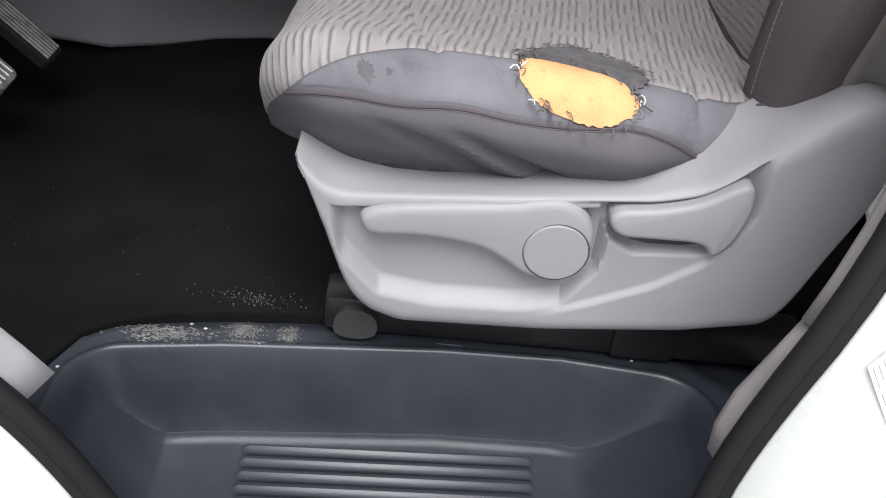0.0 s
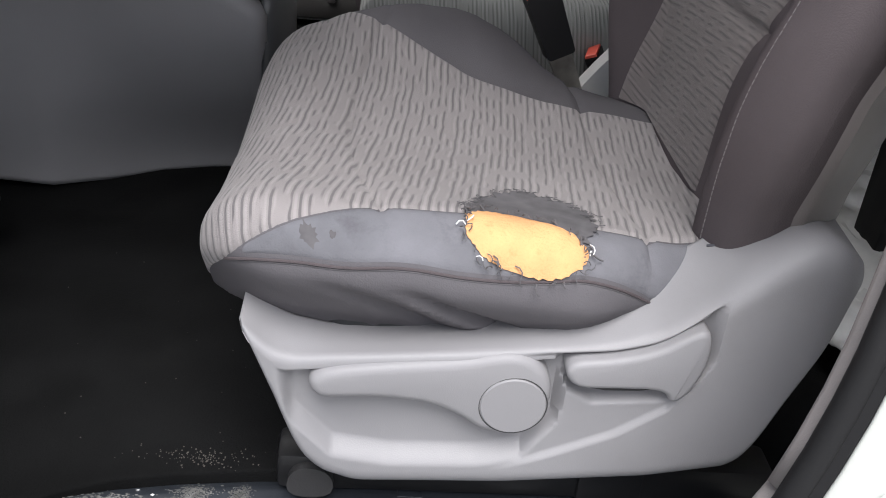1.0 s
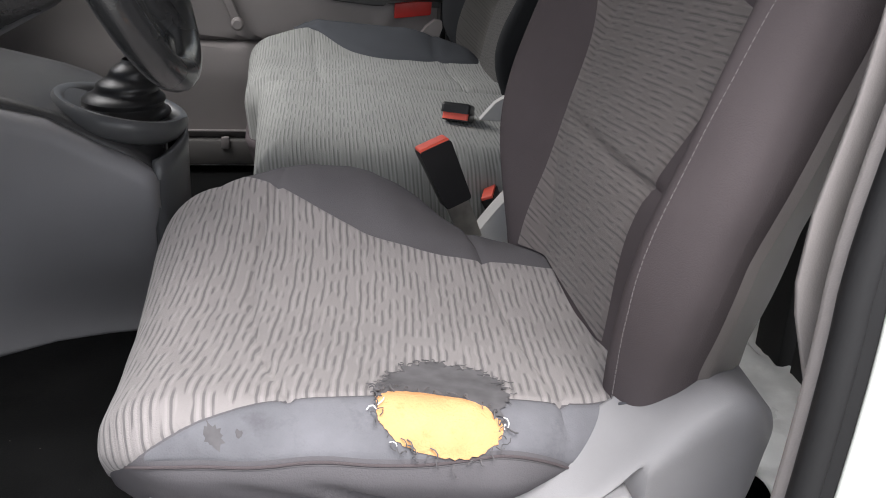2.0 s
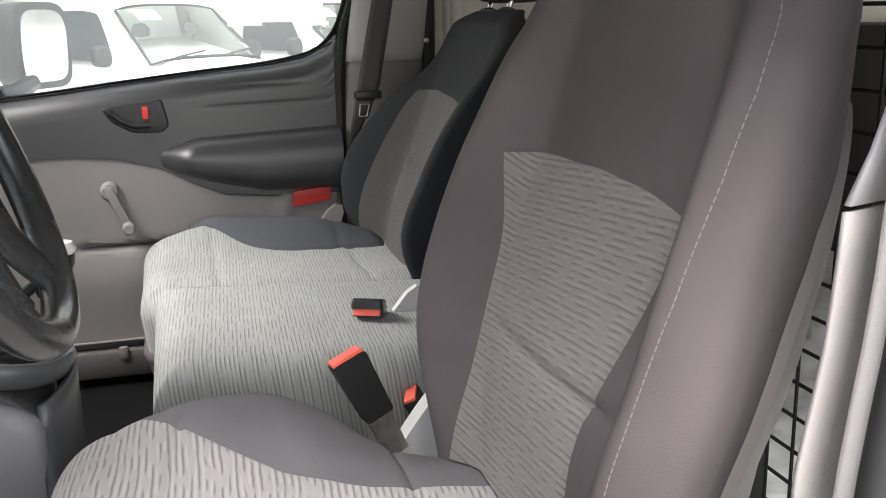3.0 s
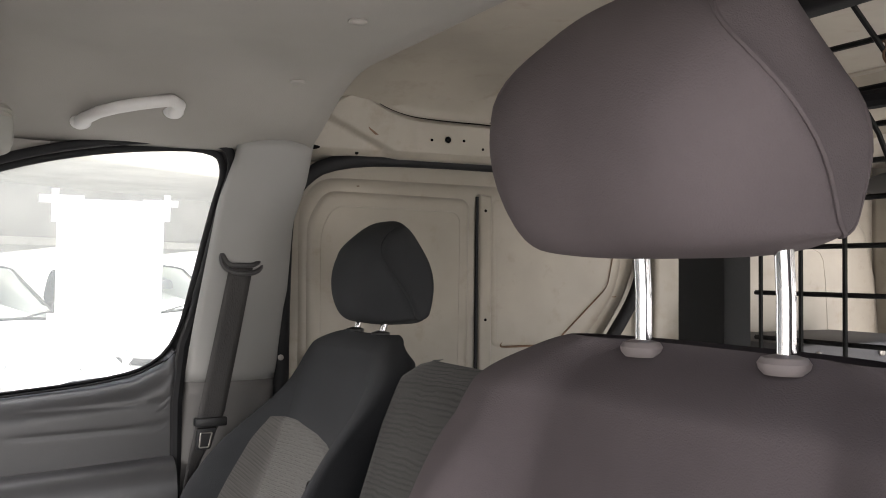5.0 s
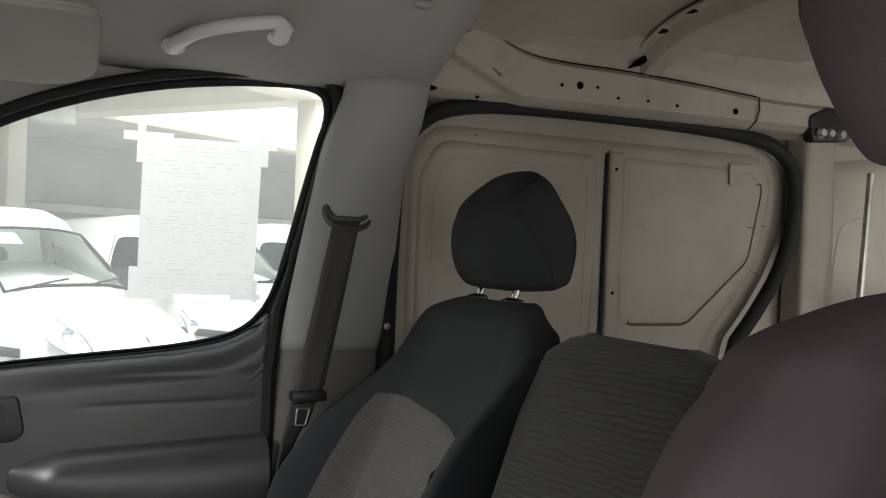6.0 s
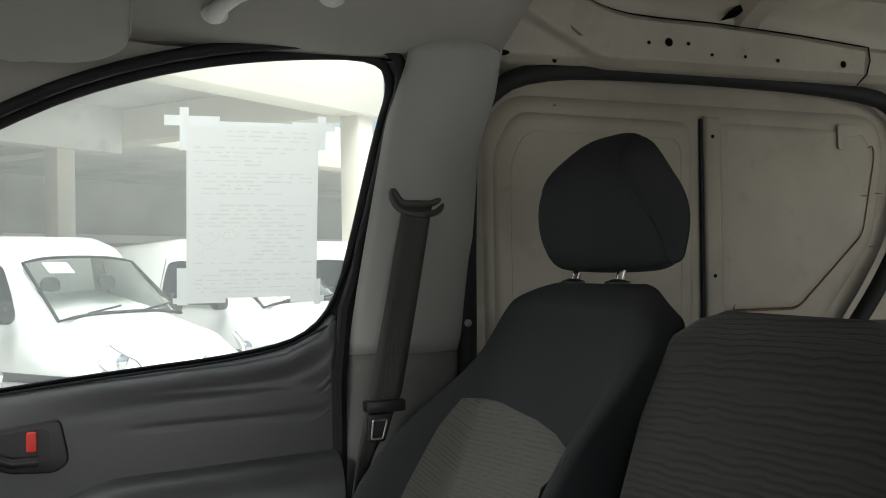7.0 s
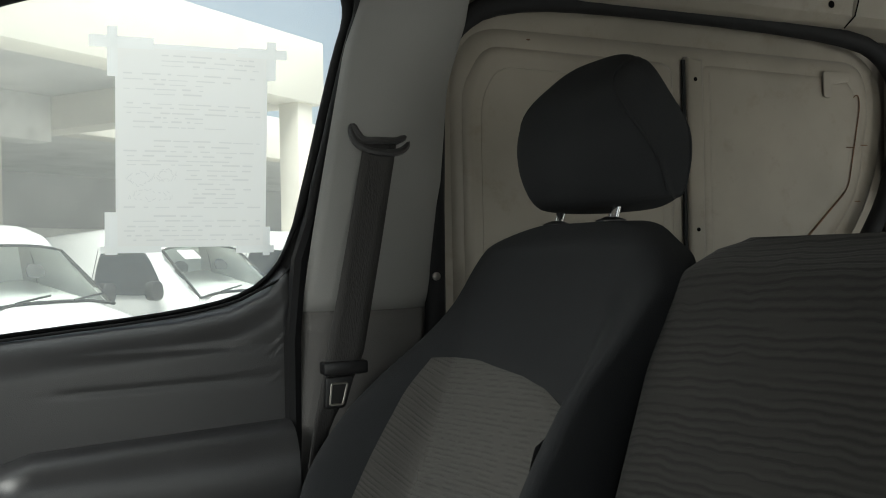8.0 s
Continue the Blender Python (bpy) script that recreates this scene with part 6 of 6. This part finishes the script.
for an in (90, 270, 25, 335):
    ca, sa = math.cos(radians(an)), math.sin(radians(an))
    part("spoke", tube([WP(0.07 * ca, 0.07 * sa, -0.012), WP(0.12 * ca, 0.12 * sa, -0.012), WP(0.19 * ca, 0.19 * sa, 0)], [0.022, 0.017, 0.013], 10, flat=0.6), WHEEL, wheel)
part("column_shroud", tube([WP(0.02, 0, -0.02), WP(0.02, 0, -0.09), WP(0.03, 0, -0.25)], [0.055, 0.075, 0.085], 18), WHEEL, wheel, "dark steering column shroud")
part("ignition_key", block(0.085, 0.115, 0.135, 0.165, 1.197, 1.222, 0.004), CHROME, wheel, "metal ignition key")
def pedal(label, foot, head, wide, thick, ribs, pad_material, rib_material):
    """A foot pedal: a long pad from its lower end (foot) up to its head, ribbed along its length, on a steel arm."""
    foot, head = Vector(foot), Vector(head)
    along, across = (head - foot).normalized(), Vector((0, 1, 0))
    out = across.cross(along).normalized()
    out = out if out.x > 0 else -out
    long = (head - foot).length
    ped = thing("pedal", label, "pedal", (foot.x, foot.y, FLOOR))
    at = lambda a, b, d: foot + along * b + across * a + out * d
    part("pad", slab(fillet([(-wide / 2, 0), (wide / 2, 0), (wide / 2 + 0.004, long), (-wide / 2 - 0.004, long)], 0.012), thick, at, 0.004), pad_material, ped)
    for r in range(ribs):
        a = (r - (ribs - 1) / 2) * wide / (ribs + 0.6)
        part("tread_rib", tube([at(a, 0.008, thick), at(a, long - 0.008, thick)], 0.0022, 6), rib_material, ped)
    part("arm", tube([at(0, long * 0.6, -0.002), at(0, long * 0.6, -0.03) + Vector((-0.06, 0, 0.06)), at(0, long, -0.05) + Vector((-0.22, 0, 0.20))], 0.010, 8), STEEL, ped)


pedal("long ribbed black rubber accelerator pedal", (-0.178, 0.140, 0.664), (-0.262, 0.140, 0.742), 0.050, 0.016, 6, RUBBER, SCUFF)
pedal("worn grey brake pedal with scuffed rubber pad", (-0.196, 0.030, 0.674), (-0.262, 0.030, 0.732), 0.052, 0.018, 4, SCUFF, STEEL)

# ---- the cage behind the driver ----
cage = thing("cargo_cage", "black welded wire cage behind the driver seat", "cage", (1.115, -0.1, FLOOR))
CX = 1.115


def cage_pt(y, s):
    """s: height along the bars; above 1.66 they lean forward over the cab."""
    if s < 1.585:
        return Vector((CX, y, s))
    k = s - 1.585
    a = min(k / 0.14, 1) * radians(48)
    return Vector((CX - 0.14 * (1 - math.cos(a)) - max(k - 0.14, 0) * math.sin(radians(48)), y, 1.585 + 0.14 * math.sin(a) * 0.85 + max(k - 0.14, 0) * math.cos(radians(48))))


for i in range(12):
    y = 0.2225 - 0.0557 * i
    part("bar", tube([cage_pt(y, s) for s in [0.60, 1.0, 1.4, 1.585] + [1.585 + 0.03 * k for k in range(1, 13)]], 0.0027, 6), WIRE, cage)
for j in range(28):
    s = 0.612 + 0.049 * j
    if s < 1.95:
        part("bar", tube([cage_pt(0.235, s) + Vector((0.005, 0, 0)), cage_pt(-0.42, s) + Vector((0.004, 0, 0))], 0.0027, 6), WIRE, cage)
part("post", block(CX - 0.012, CX + 0.03, 0.266, 0.345, 0.58, 1.93, 0.004), WIRE, cage, "black square steel post")
rng = random.Random(21)
part("top_rail", tube([(CX - 0.065 + rng.uniform(-0.003, 0.003), 0.30 - 0.0125 * k, 1.668 + rng.uniform(-0.003, 0.003)) for k in range(61)], [rng.uniform(0.008, 0.0125) for k in range(61)], 9), RUBBER, cage, "ragged black foam round the top rail")
part("base_panel", block(CX - 0.004, CX + 0.004, -0.42, 0.24, 0.60, 0.68, 0.001), WIRE, cage)
part("side_post", block(CX - 0.012, CX + 0.02, -0.45, -0.42, 0.58, 1.8, 0.004), WIRE, cage)
for strand in ([(1.036, 0.004, 1.716), (1.034, -0.003, 1.712), (1.030, -0.001, 1.702), (1.031, -0.004, 1.694), (1.033, -0.011, 1.685), (1.034, -0.017, 1.681), (1.034, -0.020, 1.684)], [(1.038, -0.018, 1.678), (1.035, -0.021, 1.686), (1.034, -0.025, 1.692), (1.036, -0.029, 1.688), (1.038, -0.027, 1.678)], [(1.036, -0.010, 1.714), (1.033, -0.002, 1.717), (1.036, 0.006, 1.713)]):
    part("wire_tie", tube(rounded(strand + strand[-2:0:-1], 4), 0.0012, 6), RUST, cage, "twisted red-brown wire tie")

part("roof_trim", slab(fillet([(0.96, 1.735), (0.99, 1.735), (1.0, 1.86), (0.96, 1.865)], 0.008), 0.62, lambda a, b, d: (a, 0.17 - d, b), 0.004), RUBBER, label="black trim across the rear edge of the headliner", kind="structure", category="trim")


# things in the cargo space
def film(u, v):
    """Crumpled packing film spread over the cargo floor and up against the wall."""
    x, y = 0.93 + 1.77 * u, -0.40 + 1.75 * v
    p = Vector((x * 7, y * 7, 0))
    z = 0.030 * abs(noise.noise(p)) + 0.018 * abs(noise.noise(Vector((x * 30, y * 12, 2)))) + 0.007 * abs(noise.noise(p * 6.1))
    return (x, y, FLOOR + 0.024 + z + 0.20 * smooth(x, 1.5, 2.4) * smooth(y, 0.5, 1.1))


part("packing_film", grid(film, 150, 130), FILM, label="crumpled silvery packing film on the cargo floor", category="packing film", solid=0.001)
box = thing("cargo_box", "dark grey steel box with small bolts in the cargo space", "box", (2.30, 1.2, FLOOR + 0.02))
part("body", block(2.04, 2.56, 1.02, 1.40, FLOOR + 0.02, 1.352, 0.012), CRATE, box)
for bx in (2.09, 2.30, 2.51):
    part("bolt", lathe([(0.009, 0), (0.009, 0.004), (0.005, 0.007)], 10, lambda a, b, h: (bx + a, 1.018 - h, 1.325 + b)), STEEL, box)
lmp = thing("cargo_lamp", "round cargo lamp in a dark bracket", "lamp", (2.8, 1.33, 1.78))
part("bracket", slab(rounded([(-0.16, -0.03), (0.10, -0.04), (0.10, 0.03), (-0.10, 0.04)], 4), 0.03, lambda a, b, d: (2.80 - d, 1.33 - a, 1.775 + b), 0.01), DARK, lmp)
part("lens", lathe([(0.035, 0), (0.035, 0.01), (0.02, 0.018), (0, 0.02)], 20, lambda a, b, h: (2.768 - h, 1.30 + a, 1.785 + b)), LAMP, lmp)
part("prop_rod", tube([(1.95, 1.30, 0.62), (2.05, 1.32, 1.68)], 0.008, 8), STEEL, label="thin steel prop rod leaning on the wall", category="rod")

# ---- the yard outside ----
def van(name, label):
    """A small white panel van with glazed nose, at the origin, facing +x."""
    v = thing(name, label, "van", (0, 0, 0), "parked vans")
    prof_x = [-2.0, -1.98, -1.9, -0.6, 0.05, 0.25, 0.37, 0.70, 1.0, 1.20, 1.60, 1.90, 2.0]
    prof_t = [1.2, 1.58, 1.84, 1.92, 1.89, 1.82, 1.69, 1.43, 1.17, 1.12, 1.02, 0.86, 0.62]

    def top(x):
        return lerp(prof_x, prof_t, x)

    def half(x, k):
        w = 0.82 - 0.13 * smooth(x, 1.0, 2.02) ** 2 - 0.02 * smooth(x, -1.7, -2.0)
        return w * (1 - 0.16 * smooth(k, 0.5, 1.0))

    def skin(u, t):
        x = -2.0 + 4.0 * u
        a = math.pi * t
        c, s = math.cos(a), math.sin(a)
        z0, z1 = 0.32, top(x)
        h = abs(s) ** 0.42
        return Vector((x, half(x, h) * math.copysign(abs(c) ** 0.30, c), z0 + (z1 - z0) * h))

    vs, fs = grid(skin, 100, 64)
    fs = [f for f in fs if not (0.38 < sum(vs[i].x for i in f) / 4 < 0.98 and max(abs(vs[i].y) for i in f) < 0.60 + 0.08 * (vs[f[0]].x - 0.38) and sum(vs[i].z for i in f) / 4 > top(sum(vs[i].x for i in f) / 4) - 0.12)]
    body = part("body", (vs, fs), PAINT, v)
    part("nose", grid(lambda u, t: Vector((2.0 + 0.06 * math.sin(math.pi * u), (0.69 * (2 * t - 1)), 0.32 + 0.30 * u)), 8, 10), PAINT, body)
    part("bumper", tube([(1.75, -0.78, 0.45), (1.98, -0.66, 0.45), (2.05, 0, 0.45), (1.98, 0.66, 0.45), (1.75, 0.78, 0.45)], 0.10, 10), PAINT, v)
    ws = part("windscreen", grid(lambda u, t: Vector((0.38 + 0.61 * u, (0.60 + 0.08 * u) * (2 * t - 1), top(0.38 + 0.61 * u) + 0.012 - 0.05 * abs(2 * t - 1) ** 3)), 8, 16), TINTED, v)
    ws.visible_shadow = False
    part("screen_frame", tube([Vector((0.38 + 0.61 * u, (0.60 + 0.08 * u) * s, top(0.38 + 0.61 * u) + 0.010 - 0.05 * abs(s) ** 3)) for u, s in [(0, -1 + 0.2 * k) for k in range(11)] + [(1, 1 - 0.2 * k) for k in range(11)]], 0.016, 6, True), RUBBER, ws)
    part("cabin_floor", block(-0.45, 0.95, -0.66, 0.66, 0.9, 1.08, 0.02), PAINT, v)
    part("cabin_wall", block(-0.5, -0.44, -0.62, 0.62, 0.9, 1.72, 0.02), PAINT, v)
    for yy in (-0.3, 0.3):
        part("head_pad", lathe([(0.0, 0), (0.09, 0.02), (0.10, 0.10), (0.06, 0.16), (0, 0.17)], 14, lambda a, b, h: (0.30 + a * 0.4, yy + b, 1.28 + h)), DARK, v)
        part("wiper", tube([Vector((1.02, yy - 0.1, top(1.02) + 0.03)), Vector((0.95, yy + 0.30, top(0.95) + 0.03))], 0.010, 6), BLACK, v)
    for sg in (-1, 1):
        lampd = part("headlight", grid(lambda u, t: Vector((1.66 + 0.30 * u, sg * (0.80 - 0.17 * u * u - 0.10 * t), top(1.66 + 0.30 * u) - 0.015 - 0.16 * (1 - t) - 0.02 * u)), 8, 8), LAMP, v, "clear headlight", solid=0.02)
        part("lamp_rim", tube([Vector((1.66 + 0.30 * u, sg * (0.815 - 0.17 * u * u - 0.10 * t), top(1.66 + 0.30 * u) - 0.010 - 0.16 * (1 - t) - 0.02 * u)) for u, t in [(k / 8, 0) for k in range(9)] + [(1 - k / 8, 1) for k in range(9)]], 0.0042, 6, True), GREY_DOOR, lampd)
        part("lamp_bowl", lathe([(0.065, 0), (0.055, 0.02), (0.02, 0.03)], 18, lambda a, b, h: (1.82 + h, sg * 0.70 + a, 0.83 + b)), CHROME, lampd)
        sw = part("side_window", slab(rounded([(-0.42, 1.18), (0.42, 1.16), (0.62, 1.22), (0.30, 1.58), (0.18, 1.64), (-0.38, 1.66), (-0.45, 1.58)], 4), 0.012, lambda a, b, d: (a, sg * (0.828 - 0.17 * smooth(b, 1.1, 1.9) + d), b)), GLOVE, v, "dark side window")
        mr = part("mirror", slab(rounded([(-0.09, -0.10), (0.09, -0.10), (0.10, 0.06), (0.05, 0.10), (-0.07, 0.10)], 4), 0.10, lambda a, b, d: (0.60 + d - 0.05, sg * (0.93 + a), 1.22 + b), 0.02), BLACK, v)
        part("door_line", tube([(-0.50, sg * 0.825, 0.5), (-0.50, sg * 0.79, 1.3), (-0.48, sg * 0.70, 1.68)], 0.004, 5), DARK, v)
        part("rub_strip", block(-1.7, 1.4, sg * 0.822 - 0.012, sg * 0.822 + 0.012, 0.62, 0.70, 0.01), DARK, v)
        for wx in (-1.25, 1.35):
            ty = part("tyre", lathe([(0.20, -0.09), (0.29, -0.09), (0.305, -0.06), (0.305, 0.06), (0.29, 0.09), (0.20, 0.09)], 28, lambda a, b, h: (wx + a, sg * 0.74 + h, 0.305 + b)), TYRE, v)
            part("wheel_disc", lathe([(0.20, 0.07), (0.16, 0.095), (0.05, 0.10), (0, 0.10)], 24, lambda a, b, h: (wx + a, sg * (0.74 + h), 0.305 + b)), STEEL, ty)
    part("grille", slab(rounded([(-0.35, 0.60), (0.35, 0.60), (0.32, 0.70), (-0.32, 0.70)], 3), 0.02, lambda a, b, d: (2.03 + d, a, b), 0.004), BLACK, v)
    part("badge", lathe([(0.05, 0), (0.04, 0.012), (0, 0.014)], 4, lambda a, b, h: (2.0 + h, a, 0.80 + b * 1.3)), CHROME, v)
    part("screen_sticker", grid(lambda u, t: Vector((0.45 + 0.12 * u, -0.46 + 0.26 * t, top(0.45 + 0.12 * u) + 0.028 - 0.012)), 2, 2), PAPER, v)
    return v


van_a = van("parked_van", "white parked panel van with sloping clear windscreen")
van_a.matrix_basis = pose(0.13, 9.92, -0.15, 0, 0, -53)
for row in (-1, 1, 2, 3):
    copy_thing(van_a, pose(0.13 + 2.0 * row, 9.92 + 1.5 * row, -0.15, 0, 0, -53))

hall = thing("parking_hall", "open concrete parking hall with beams and columns", "building", (4.1, 13.3, -0.15))


def hall_block(u0, u1, w0, w1, z0, z1, bevel=0.02):
    """A block of the hall: u runs along its open edge, w into it."""
    vs, fs = block(u0, u1, w0, w1, z0, z1, bevel)
    return [(4.1 + 0.8 * v.x - 0.6 * v.y, 13.3 + 0.6 * v.x + 0.8 * v.y, v.z) for v in vs], fs


part("roof_slab", hall_block(-45, 0.35, 0.25, 30, 4.1, 4.3), CONCRETE, hall, "stained concrete roof slab")
part("edge_beam", hall_block(-45, 0.35, -0.25, 0.25, 3.55, 4.45, 0.03), CREAM_WALL, hall, "cream painted edge beam with water stains")
part("side_beam", hall_block(-0.25, 0.3, 0.25, 30, 3.55, 4.1), CREAM_WALL, hall)
for w in (5.0, 11.0):
    part("inner_beam", hall_block(-45, -0.25, w - 0.25, w + 0.25, 3.35, 4.1), CONCRETE, hall)
for u in (-7.5, -14):
    part("cross_beam", hall_block(u - 0.2, u + 0.2, 0.25, 20, 3.5, 4.1), CONCRETE, hall)
part("rear_slab", hall_block(0.35, 22, 5.3, 30, 4.1, 4.3), CONCRETE, hall)
part("rear_beam", hall_block(0.30, 22, 4.8, 5.3, 3.55, 4.45, 0.03), CREAM_WALL, hall)
part("back_wall", hall_block(-45, 22, 16, 16.3, -0.15, 4.2), SHADOWED, hall, "panelled back wall with the hall's shade in its grey")
part("wall_ledge", hall_block(-45, 22, 15.7, 16, 2.2, 2.45), CONCRETE, hall)
for k in range(14):
    part("wall_pier", hall_block(-24 + 2.4 * k, -23.75 + 2.4 * k, 15.8, 16.0, -0.15, 2.2), CONCRETE, hall)
for u, w in ((0.0, 0.0), (-1.24, 5.06), (-8.2, 0.0), (-8.2, 5.06), (-1.24, 11.0), (-8.2, 11.0)):
    part("column", hall_block(u - 0.17, u + 0.17, w - 0.17, w + 0.17, -0.15, 3.56), CREAM_WALL, hall, "cream painted square column")
part("blue_sheet", hall_block(-6.0, -3.3, 1.0, 1.2, 4.3, 5.6), BLUE, hall, "blue sheet on the roof edge")
